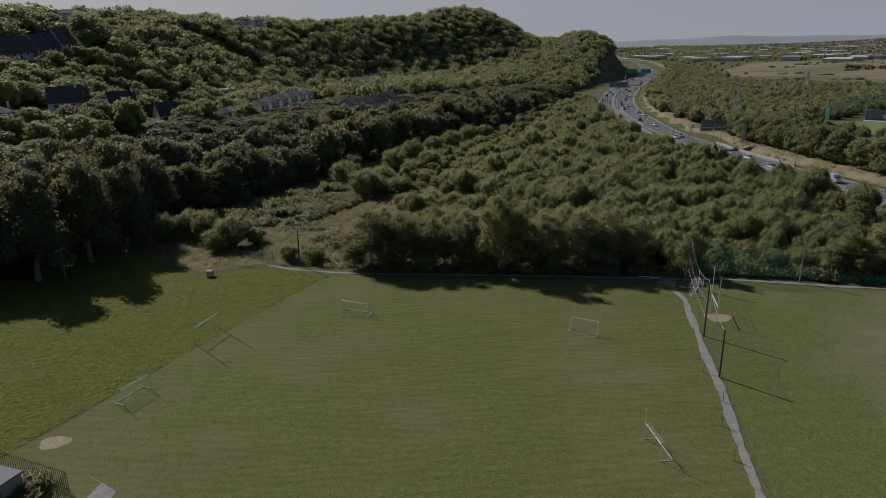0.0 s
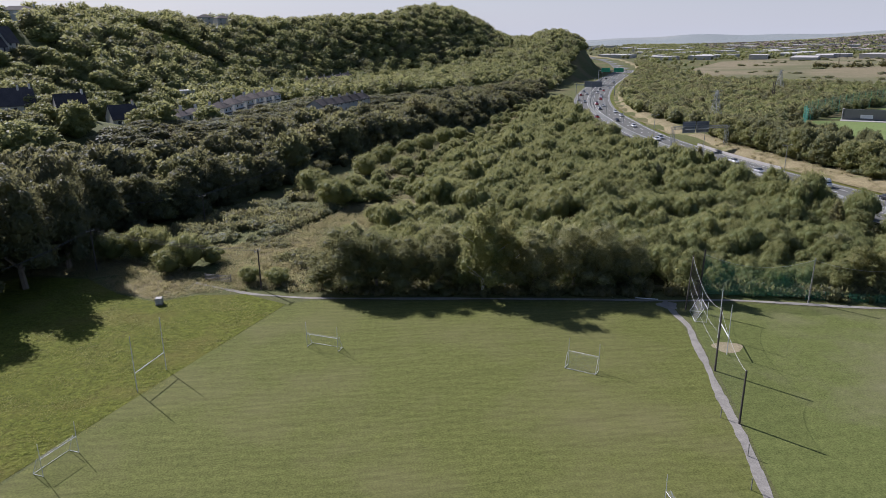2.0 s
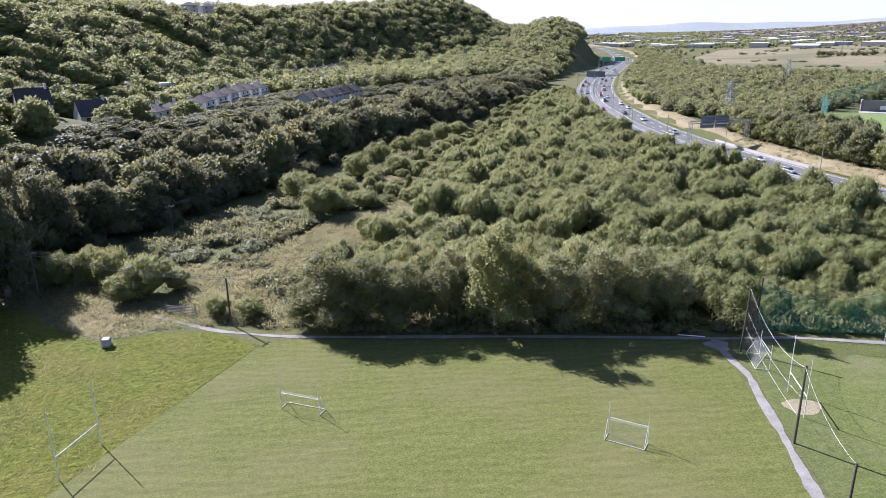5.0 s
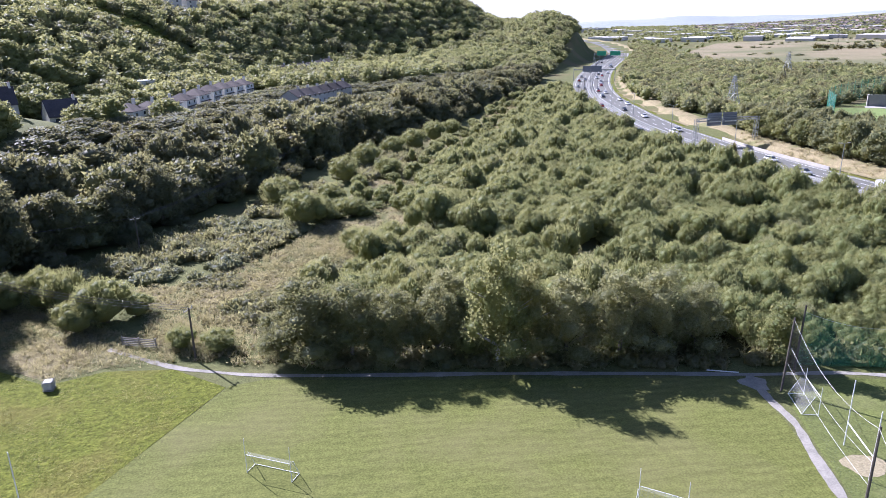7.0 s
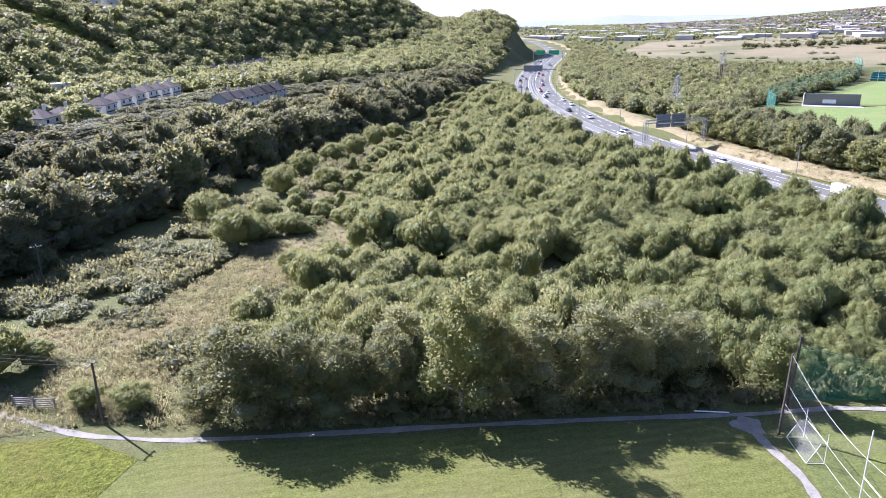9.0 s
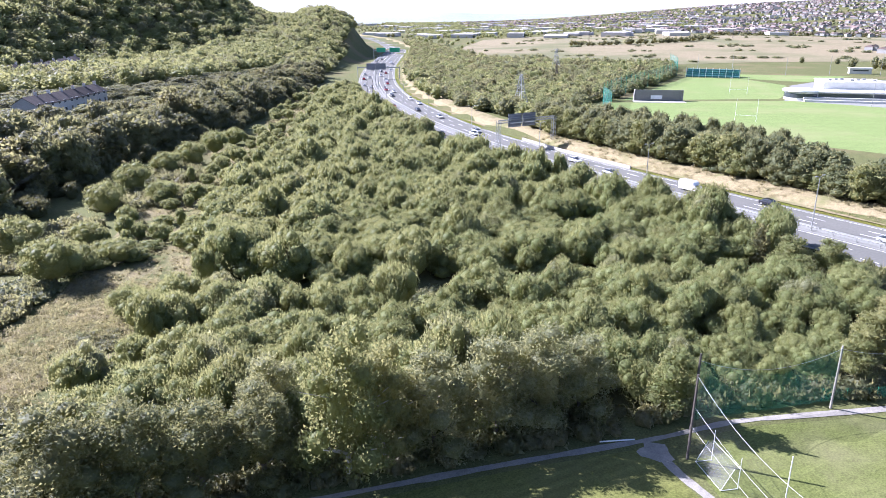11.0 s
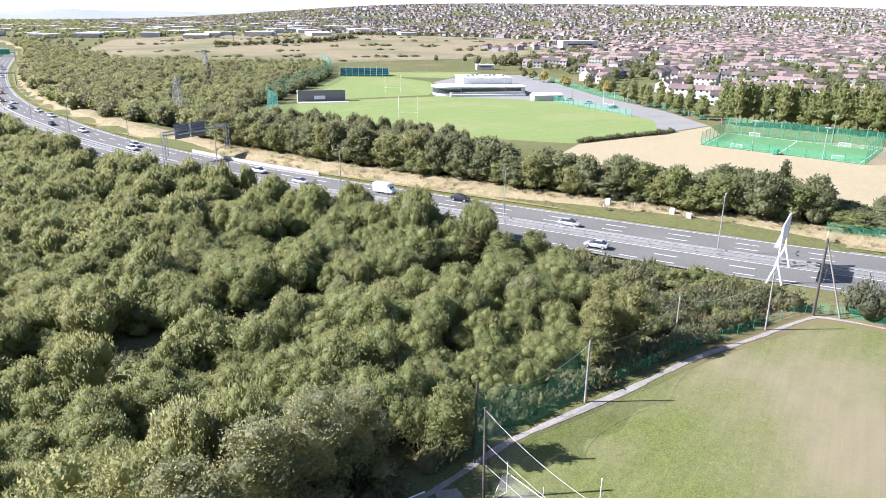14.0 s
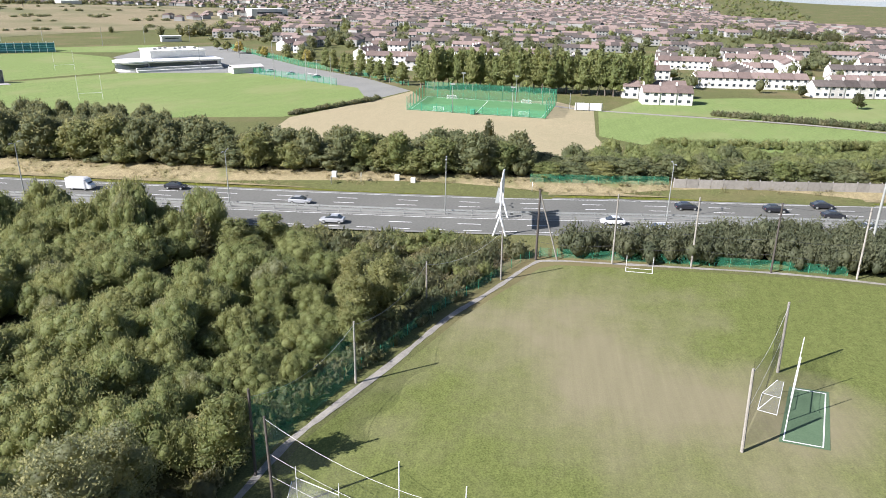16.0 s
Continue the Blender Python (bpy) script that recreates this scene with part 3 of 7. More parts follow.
sheet("pitch", PITCH, 0.02, M_PITCH, "close-mown green training pitch with faint mowing lines")
sheet("pitch", FIELD2, 0.02, M_FIELD, "mown playing field with dry brown worn patches")
ROUGH = [(-3.6, 113.4), (-37.4, 60), (-53, 36), (-61, 0), (-90, -20), (-84, 60), (-66, 118), (-50, 138), (-38, 134), (-31, 124.6), (-24, 119), (-18, 121), (-10, 119.5)]
sheet("ground", ROUGH, 0.03, M_ROUGH, "rough yellow-green uncut grass beside the mown pitch", drape=True)
MOUND = [(-50, 139), (-38, 135), (-31, 125.4), (-24, 119.8), (-18, 122), (-11, 121.4), (-10, 126), (-18, 132), (-30, 142), (-42, 150)]
sheet("ground", MOUND, 0.035, M_DRY, "dry brown rough grass bank at the edge of the field", drape=True, cell=3)
CORRIDOR = [(-12.2, 128.1), (-6.1, 125), (4, 127.1), (8, 141.6), (18.3, 152), (26.6, 171.1), (32, 190.4), (48.2, 232.3), (79.1, 271.3), (126.9, 377.6), (147.8, 436.5), (138.4, 436), (111, 377), (66.3, 282.5), (39.9, 245.6), (22.7, 211), (12.2, 183.8), (-0.1, 152)]
sheet("ground", CORRIDOR, 0.03, M_DRY, "strip of dry brown and green grass between wood and scrub", drape=True)

MEADOW = [(-11, 121.5), (-14, 130), (-21.5, 149), (-11, 149.5), (3.7, 163.5), (9.8, 174.6), (22, 172.4), (25, 166), (15.5, 151), (8.4, 146), (2, 140), (-2.4, 127.5), (-3.8, 121)]
sheet("ground", MEADOW, 0.05, M_DRY, "dry brown meadow in the hollow beside the scrub", drape=True, cell=4)

# gravel paths
BACK = smooth_line([(-19, 127.4), (-10.5, 120.4), (-5.6, 117.8), (1.1, 115.1), (14.3, 111.8), (28, 108.6), (40.5, 105.4), (50, 102.8), (56.5, 101), (61.5, 100), (66, 98.9), (72.6, 96.2), (81.6, 92.4), (93.5, 87.9),
                    (100.2, 84.4), (105.8, 81.6), (114, 77.6), (116.4, 74.8), (116.9, 65), (117.2, 53), (117.3, 41), (116.4, 31), (114, 18), (106, -20)], 0.8)
wide = 0.40 + 0.14 * wobble(BACK[:, 0], BACK[:, 1], 5) + 0.09 * wobble(BACK[:, 0], BACK[:, 1], 1.1, 2)
strip(BACK, -wide, wide, 0.04, "path", M_GRAVEL, "narrow grey gravel path round the playing fields", "path", draped=0.045)
SIDE = smooth_line([(55, 100.6), (53.9, 96), (53.3, 91.2), (51.4, 86.3), (49.2, 80), (46.3, 72.4), (43.2, 63.2), (40, 55.1), (36.4, 45.4), (31, 30), (24, 5), (16, -30)], 0.7)
wide = 0.50 + 0.2 * wobble(SIDE[:, 0], SIDE[:, 1], 4, 1) + 0.1 * wobble(SIDE[:, 0], SIDE[:, 1], 1.0, 4)
strip(SIDE, -wide, wide, 0.05, "path", M_GRAVEL, "worn grey gravel path between the two pitches", "path")
bare = [(53 + 1.5 * math.cos(a) * (1 + 0.25 * math.sin(3 * a)) + 1.6, 99.4 + 1.6 * math.sin(a) * (1 + 0.2 * math.cos(5 * a))) for a in np.linspace(0, 6.2, 18)]
sheet("ground", bare, 0.032, M_GRAVEL, "bare trodden gravel where the paths meet")
for cx, cy, rr in ((54.6, 83.6, 1.7), (-31.2, 64.9, 1.3)):
    worn = [(cx + rr * 1.2 * math.cos(a) * (1 + 0.2 * math.sin(3 * a + 1)), cy + rr * math.sin(a)) for a in np.linspace(0, 6.1, 14)]
    sheet("ground", worn, 0.036, M_TAN, "worn bare patch in the grass")

# ---- the dual carriageway ----
strip(ROAD, -10.4, 13.0, 2.0, "road", M_PARK, "gravelly road verge and hard strip", "road verge", draped=0.03)
strip(ROAD, 1.5, 11.6, 2.0, "road", M_TARMAC, "three-lane asphalt carriageway of a busy dual carriageway", "road", draped=0.06)
strip(ROAD, -9.7, -1.5, 2.0, "road", M_TARMAC, "asphalt carriageway on the scrub side of the dual carriageway", "road", draped=0.06)
strip(ROAD, 12.3, 14.6, 2.0, "ground", M_ROUGH, "mown grass verge along the road", "verge", draped=0.08)
for inner, outer in ((14.6, 16.6), (16.6, 18.8), (18.8, 21.2), (21.2, 24.5)):
    strip(ROAD, inner, outer, 2.0, "ground", M_BANK, "bank of dry brown grass along the road", "bank", draped=0.22)


def dashes(offset, length, gap, width, lo, hi):
    run = np.concatenate([[0], np.cumsum(np.hypot(*np.diff(ROAD, axis=0).T))])
    t = np.gradient(ROAD, axis=0)
    t /= np.hypot(*t.T)[:, None]
    n = np.stack([t[:, 1], -t[:, 0]], 1)
    edge = ROAD + n * offset
    v, f = [], []
    for s in np.arange(run[0], run[-1], length + gap):
        ends = []
        for u in (s, s + length):
            c = np.array([np.interp(u, run, edge[:, k]) for k in (0, 1)])
            m = np.array([np.interp(u, run, n[:, k]) for k in (0, 1)])
            ends += [c - m * width / 2, c + m * width / 2]
        if not lo < ends[0][1] < hi:
            continue
        k = len(v)
        v += [(*e, 0) for e in ends]
        f.append((k, k + 1, k + 3, k + 2))
    v = np.array(v)
    v[:, 2] = land(v[:, 0], v[:, 1]) + 0.075
    return v, f


mv, mf = [], []
for off, ln, gp, w in ((4.9, 4, 8, 0.2), (8.0, 4, 8, 0.2), (11.1, 4.0, 0.02, 0.16), (2.0, 4.0, 0.02, 0.16), (-5.4, 4, 8, 0.22), (-2.1, 4, 0.02, 0.16), (-8.9, 3, 3, 0.2)):
    v, f = dashes(off, ln, gp, w, -150, 900)
    f = [tuple(i + sum(len(a) for a in mv) for i in q4) for q4 in f]
    mv.append(v)
    mf += f
tagged(new("lane_markings", mesh_of("lane_markings", np.vstack(mv), mf, M_LINE)), "white painted lane lines and dashes on the asphalt", "road marking", kind="stuff")

# median safety barrier: two rails on posts
for off in (-0.75, 0.75):
    t = np.gradient(ROAD, axis=0)
    t /= np.hypot(*t.T)[:, None]
    rail = ROAD + np.stack([t[:, 1], -t[:, 0]], 1) * off
    rail = rail[(rail[:, 1] > -160) & (rail[:, 1] < 760)]
    zz = land(rail[:, 0], rail[:, 1])
    bm = bmesh.new()
    rows_ = [[bm.verts.new((x, y, z + h)) for (x, y), z in zip(rail, zz)] for h in (0.45, 0.78)]
    for i in range(len(rail) - 1):
        bm.faces.new((rows_[0][i], rows_[0][i + 1], rows_[1][i + 1], rows_[1][i]))
    for (x, y), z in list(zip(rail, zz))[::1]:
        box(bm, (0.12, 0.12, 0.8), (x, y, z + 0.38))
    crash = thing("crash_barrier", "long galvanised steel safety barrier along the road's median", "barrier", "median barriers")
    part("rail", bm, M_STEEL, crash)
# concrete edge wall by the gantry on the far side
wall_line = ROAD[(ROAD[:, 1] > 186) & (ROAD[:, 1] < 245)]
t = np.gradient(wall_line, axis=0)
t /= np.hypot(*t.T)[:, None]
wl = wall_line + np.stack([t[:, 1], -t[:, 0]], 1) * 12.6
zz = land(wl[:, 0], wl[:, 1])
bm = bmesh.new()
for (a, za), (b, zb) in zip(list(zip(wl, zz)), list(zip(wl, zz))[1:]):
    d = Vector((*(b - a), 0))
    box(bm, (d.length + 0.02, 0.35, 0.9), (*(a + b) / 2, (za + zb) / 2 + 0.45), d.to_track_quat("X", "Z").to_matrix().to_4x4())
tagged(part("concrete_barrier", bm, M_CONC), "pale concrete barrier at the road's edge", "barrier", kind="structure")

# ---- sports ground beyond the road ----
ZS = -1.45
sheet("pitch", [(216.4, 295.8), (219.4, 224.8), (238.1, 161.2), (278.8, 142.1), (313.8, 154.8), (346.8, 204.6), (351.5, 225.5), (335.7, 274.8), (293.5, 301.4), (254.9, 316.1)], ZS, M_LUSH, "bright green well-kept main sports pitch")
sheet("pitch", [(267, 321.3), (336.6, 283.2), (372, 299.9), (404.3, 325.5), (419.1, 363.8), (399.5, 396.6)], ZS, M_LUSH, "bright green second sports pitch")
sheet("pitch", [(402.3, 399.3), (421.9, 366.5), (434.7, 331.4), (504, 341.2), (564.3, 348.4), (489.5, 413.6), (473.5, 464)], ZS, M_LUSH, "bright green third sports pitch beyond the clubhouse")
sheet("car_park", [(283.2, 140.9), (311.4, 131.2), (348.6, 159.3), (389.1, 205), (482.7, 285.4), (523.2, 334.2), (501, 338.6), (434.4, 328.9), (404, 323), (374.1, 297.5), (332.4, 277.1), (330.7, 272.3), (345.5, 224.2), (341.2, 206.8), (309.7, 159.2)], ZS - 0.02, M_PARK, "grey asphalt car park behind the pitch", "car park")
sheet("ground", [(165.4, 152.3), (238, 159), (280.8, 140), (310.2, 130.4), (288.1, 122), (297.4, 70.9), (277.5, 56.6), (228.1, 59.4), (210.9, 57.6), (180.2, 74.3), (171.6, 109.7)], ZS - 0.03, M_TAN, "pale tan dried-out field", drape=False)
sheet("pitch", [(228, 58.3), (277.3, 55), (268.3, 16), (259.7, -19.4), (249.3, -42.4), (234.7, -42), (215.6, 7.2), (209.4, 37.3)], ZS, M_LUSH, "green strip of sports field behind the hedge")
TRACK = smooth_line([(285.6, 73.1), (281.7, 66.9), (276.8, 54.5), (271.2, 25), (264.7, -10.7), (254, -35.8), (236.5, -70.5)], 4)
strip(TRACK, -1.3, 1.3, ZS, "path", M_GRAVEL, "pale gravel track past the field", "path", draped=0.09)
sheet("ground", [(274.9, 52.5), (310.2, 35.5), (325.1, -7.3), (337.1, -70.3), (296.7, -91.6), (255.9, -61.7), (266.8, -11.8), (273.3, 24)], ZS + 0.02, M_LUSH, "green open space beside the housing estate")
sheet("ground", [(439.1, 60.6), (468.8, 73.1), (534.8, 20.8), (520.9, -4), (482.2, -1)], ZS + 0.02, M_LUSH, "green between the rows of houses")
sheet("ground", [(590.6, -53.1), (690.3, -35.5), (796.9, -181), (713.2, -224), (619.6, -133.7)], ZS + 0.02, M_LUSH, "pale green open field among the houses", drape=True, cell=20)
sheet("ground", [(391.9, 629), (430.6, 533.6), (492.3, 485.6), (576.5, 463.9), (685.8, 399.2), (799.5, 410.7), (997.5, 491.7), (1194.4, 611.9), (1337.3, 921.5), (1326.4, 1158.9), (990.5, 1190.9), (680.6, 1064.4), (498.6, 844.2)], 0.15, M_MARSH, "wide low rise of dry tan grass", drape=True, cell=14)

# ---- vegetation ----
THICKET = [(1.9, 118.3), (6, 122.9), (8, 140.5), (19.3, 151), (27.6, 170), (33, 189.4), (49.3, 231.2), (80.1, 270.2), (125.5, 370.2), (144.4, 410.9), (152.5, 386.1), (136.3, 328.1), (124.2, 278.2), (118.2, 234.6), (116.6, 206.6), (117.6, 175.9), (119, 141.5),
           (117.4, 128.9), (103.6, 123.6), (101.2, 112.2), (87.5, 108.1), (80.2, 104), (66.9, 106.7), (57.7, 107.8), (50.5, 105.8), (40.4, 108.4), (28.2, 111.5), (14, 115.2)]


def scrub_gap(x, y):
    """The dark hollow that runs through the scrub."""
    line = np.interp(x, [20, 38, 54, 78, 90, 112], [170, 152, 142.5, 137.5, 129, 124])
    return np.abs(y - line) < 3.6 + 2.0 * wobble(x, y, 9, 3)


BUSH_NEAR = [crown(dome_lobes(i, 3.6, 5.6), 2300, 0.22, 1.2, 0.84, 0.18, i + 20, -0.2, 0.28, 1, 99, 0.4, 0.55) for i in range(6)]
BUSH_FRONT = [crown(dome_lobes(i + 3, 3.6, 5.6), 4600, 0.18, 1.1, 0.76, 0.24, i + 25, -0.75, 0.28, 1, 99, 0.4, 0.55) for i in range(5)]
UNDER = [crown(bush_lobes(i + 50, 2.0, 2.6, 4), 260, 0.36, 1.0, 0.84, 0.25, i + 55, -0.3, 0.3) for i in range(3)]
HEDGE_BUSH = [crown(bush_lobes(i, 2.6, 4.6, 4), 260, 0.36, 0.5, 0.8, 0.24, i + 30, -0.3, 0.4, 1, 2) for i in range(3)]
BUSH_FAR = [crown(dome_lobes(i + 7, 3.6, 5.6), 950, 0.34, 1.3, 0.84, 0.19, i + 40, 0.0, 0.28, 1, 99, 0.4, 0.5) for i in range(4)]
TREE_NEAR = [crown(tree_lobes(i, 3.6, 11, 13, 0.04), 8000, 0.19, 0.3, 0.70, 0.32, i + 60, -0.7, 0.40, 1, 99, 0.5, 0.6) for i in range(3)]
TREE_MID = [crown(billow_lobes(i + 5, 4.0, 11), 1350, 0.50, 0.4, 0.84, 0.2, i + 80, -0.2, 0.46, 1, 18, 0.4, 0.8) for i in range(5)]
TREE_FAR = [crown(billow_lobes(i + 9, 3.9, 10), 300, 0.80, 0.4, 0.86, 0.18, i + 100, -0.2, 0.46, 1, 8, 0.4, 0.8) for i in range(4)]
CLUMP_FAR = [crown([(0, 0, 2.6, 3.2, 3.2, 2.6), (2.4, 1, 2, 2.2, 2.2, 2)], 48, 1.0, 0.3, 0.85, 0.2, i + 120, -0.3, 0.42, 1, 1) for i in range(3)]
STALK = [crown([(0, 0, 0.2, 1.1, 1.1, 0.6)], 70, 0.36, 1.6, 0.3, 0.5, i + 160, 0.0, 0.10) for i in range(4)]
LOW = [crown([(0, 0, 0.35, 1.3, 1.3, 0.75), (0.9, 0.4, 0.25, 0.8, 0.8, 0.6)], 110, 0.30, 0.35, 0.85, 0.3, i + 140, 0.0) for i in range(4)]


def stem_mesh(seed):
    """Several thin stems rising from one stool."""
    q5 = np.random.default_rng(seed + 300)
    bm_ = bmesh.new()
    for k in range(7):
        a = k * 0.9 + q5.uniform(-0.3, 0.3)
        top = (math.cos(a) * q5.uniform(0.8, 2.0), math.sin(a) * q5.uniform(0.8, 2.0), q5.uniform(2.4, 3.6))
        rod(bm_, (math.cos(a) * 0.2, math.sin(a) * 0.2, -0.2), top, 0.08, 0.03, 5)
    me = bpy.data.meshes.new("stems")
    bm_.to_mesh(me)
    bm_.free()
    me.materials.append(M_BARK)
    return me


def plant_objects(name, kinds, x, y, z, scale, tall, material, label, category, group, r):
    """Plants one could count, each an object on a shared mesh."""
    meshes = [mesh_of("foliage", v, f, material, np.zeros(len(v))) for v, f in kinds]
    stems = [stem_mesh(k) for k in range(3)]
    for i in range(len(x)):
        ob = thing(name, label, category, group)
        ob.matrix_basis = Matrix.LocRotScale((x[i], y[i], z[i]), Euler((0, 0, r.uniform(0, 6.28))), (scale[i], scale[i], tall[i]))
        part("foliage", meshes[int(r.integers(len(meshes)))], material, ob)
        part("stems", stems[i % 3], M_BARK, ob)


# willow scrub: the nearest as bushes of their own, the rest as one growth
r = np.random.default_rng(11)
ax, ay = scatter(THICKET, 4.6, r)
keep = ~scrub_gap(ax, ay) & (side_of(ROAD_COARSE, ax, ay)[0] < -13.0)
under_x, under_y = ax[keep] + 2.6, ay[keep] + 1.2
bx, by = scatter(THICKET, 4.5, r)
keep = ~scrub_gap(bx, by) & (r.uniform(size=len(bx)) > 0.07)
d_road = side_of(ROAD_COARSE, bx, by)[0]
keep &= d_road < -13.4
bx, by = bx[keep], by[keep]
size = 0.86 + 0.18 * wobble(bx, by, 7, 1) + r.uniform(-0.3, 0.3, len(bx))
tall = (0.35 + 0.65 * size) * (0.98 + 0.18 * wobble(bx, by, 11, 5)) * r.uniform(0.78, 1.22, len(bx)) * np.where(r.uniform(size=len(bx)) < 0.12, 1.25, 1.0)
tall *= 1 + 0.22 * ((by < 118) & (bx > 4) & (bx < 58))
tall = np.where((bx > 66) & (bx < 110) & (by < 116), tall * 0.92, tall)
tall = tall * np.where(side_of(ROAD_COARSE, bx, by)[0] > -24, 1.3, 1.0)
bz = land(bx, by) - 0.1
front = np.interp(bx, [-5, 14, 28, 40, 54], [122, 118.5, 114.5, 112, 109.5])
bx, by, bz, size, tall = (v[(by > front) | (bx > 56)] for v in (bx, by, bz, size, tall))
near_ones = (by < 132) & (bx < 60) & (bx > 0)
idx = np.nonzero(near_ones)[0][:295]
mine = np.zeros(len(bx), bool)
mine[idx] = True
plant_objects("willow_bush", BUSH_FRONT, bx[mine], by[mine], bz[mine], size[mine], tall[mine], M_WILLOW, "dense grey-green willow bush in the scrub", "bush", "willow scrub", r)
mid = ~mine & (by < 178)
far = ~mine & ~mid
sown("willow_scrub", BUSH_NEAR, bx[mid], by[mid], bz[mid], size[mid], tall[mid], M_WILLOW, "dense rolling willow scrub covering the wet ground", "scrub", r)
sown("willow_scrub", BUSH_FAR, bx[far], by[far], bz[far], size[far], tall[far], M_WILLOW, "dense rolling willow scrub towards the road", "scrub", r)
sown("willow_scrub", UNDER, under_x, under_y, land(under_x, under_y) - 0.1, r.uniform(0.7, 1.3, len(under_x)), r.uniform(0.7, 1.3, len(under_x)), M_WILLOW, "low willow and bramble growth between the bushes", "scrub", r)
hx, hy = scatter(THICKET, 2.1, r)
sel = scrub_gap(hx, hy) & (side_of(ROAD_COARSE, hx, hy)[0] < -13)
hx, hy = hx[sel], hy[sel]
sown("brambles", LOW, hx, hy, land(hx, hy) - 0.1, r.uniform(0.8, 1.5, len(hx)), r.uniform(0.5, 1.3, len(hx)), M_BRAMBLE, "dark bramble and sedge in the wet hollow", "brambles", r)
# lighter and silvery willows among the scrub
for n, mat_, lab in ((34, M_SILVER, "silvery grey-leaved willows standing out of the scrub"), (40, M_BRIGHT, "fresh green bushes among the willow scrub")):
    pick = r.choice(len(bx), n, replace=False)
    sown("willow_scrub", BUSH_NEAR, bx[pick] + 1.0, by[pick] + 0.8, bz[pick] + 0.3, size[pick] * 0.9, tall[pick] * 1.02, mat_, lab, "scrub", r)

# ---- countable trees ----


def tree_kind(name, kind, material, bark, h, r0, label, category, group, seed, limbs=6, reach=2.4):
    """A tree to copy: trunk and crown under one root."""
    root = thing(name, label, category, group)
    part("trunk", trunk_mesh(seed, h, r0, bark, limbs, reach), bark, root)
    part("crown", mesh_of("crown", kind[0], kind[1], material, np.zeros(len(kind[0]))), material, root)
    return root


def put_trees(root, places):
    """Places: x, y, width, height as factors. The first place takes the root itself."""
    for i, (x, y, w, h, *a) in enumerate(places):
        m = Matrix.LocRotScale((x, y, land_at(x, y) - 0.1), Euler((0, 0, a[0] if a else (i * 2.1 + x) % 6.28)), None)
        ob = root if i == 0 else copy_thing(root, m)
        ob.matrix_basis = m @ Matrix.Diagonal((w, w, h, 1))


FRONT_BROAD = [(6.2, 117.0, 1.35, 0.98), (11.2, 116.2, 1.15, 0.94), (16.2, 115.0, 1.05, 0.86), (2.4, 119.0, 0.8, 0.6), (21.2, 114.2, 1.0, 0.84)]
put_trees(tree_kind("sycamore_tree", TREE_NEAR[0], M_BROAD, M_BARK, 11, 0.28, "leafy dark green tree at the edge of the pitch", "tree", "trees along the pitch", 1), FRONT_BROAD)
put_trees(tree_kind("poplar_tree", TREE_NEAR[1], M_BRIGHT, M_PALEBARK, 11, 0.26, "yellow-green tree with pale bare limbs by the pitch", "tree", "trees along the pitch", 2, 9, 3.6), [(27.8, 110.4, 1.15, 1.36), (31.8, 111.4, 0.9, 1.1)])
put_trees(tree_kind("white_willow_tree", TREE_NEAR[2], M_SILVER, M_BARK, 11, 0.26, "grey-green willow tree beside the pitch", "tree", "trees along the pitch", 3),
          [(36.5, 110.4, 1.1, 0.94), (42.5, 109.2, 1.15, 1.0), (47.8, 108.4, 1.1, 1.02), (52.4, 107.8, 0.95, 0.84), (23.6, 118.5, 0.95, 0.9)])
put_trees(tree_kind("ash_tree", crown(tree_lobes(31, 3.4, 11, 10, 0.1), 3000, 0.29, 0.2, 0.8, 0.27, 77, -0.6, 0.42), M_BRIGHT, M_BARK, 11, 0.22, "bright green bushy tree by the net", "tree", "trees by the green net", 4),
          [(91.0, 95.4, 0.95, 0.80), (87.4, 98.2, 0.85, 0.70), (60.2, 102.8, 0.8, 0.72), (97.5, 101, 0.8, 0.6), (84.0, 97.6, 0.72, 0.52), (108, 122, 0.95, 0.62), (112, 118, 0.9, 0.6), (104.5, 118, 0.8, 0.5)])
dark_cone = crown([(0, 0, 2.4, 1.8, 1.8, 2.2), (0, 0, 4.4, 1.4, 1.4, 2.0), (0.1, 0, 6.4, 0.8, 0.8, 1.8)], 900, 0.34, 0.4, 0.85, 0.25, 91)
put_trees(tree_kind("conifer_tree", dark_cone, M_DARKLEAF, M_BARK, 7, 0.2, "small dark conifer at the edge of the scrub", "tree", "conifers by the road", 5, 3, 0.8), [(107.0, 127, 1.05, 0.95), (121.1, 201.7, 0.9, 0.8), (175.7, 88.8, 1.5, 1.45)])

# big dark trees at the foot of the wood
WOODEDGE = [(-47, 131, 1.5, 1.75), (-53, 121, 1.5, 1.7), (-43, 141, 1.25, 1.5), (-57.1, 133.3, 1.7, 1.75), (-51.4, 142.6, 1.6, 1.7), (-61.9, 123.2, 1.6, 1.6), (-66.5, 113.1, 1.5, 1.5), (-71.2, 103, 1.4, 1.4), (-46.6, 152.9, 1.5, 1.75), (-41.7, 160.3, 1.4, 1.4), (-56.5, 150.9, 1.6, 1.85), (-65.1, 137.5, 1.6, 1.7), (-72.6, 120.2, 1.5, 1.5),
            (-73.7, 89.1, 1.4, 1.3), (-77.3, 77.3, 1.4, 1.25), (-34.7, 168.7, 1.2, 1.1), (-27.7, 177.2, 1.2, 1.05), (-20.7, 187.9, 1.15, 1.1)]
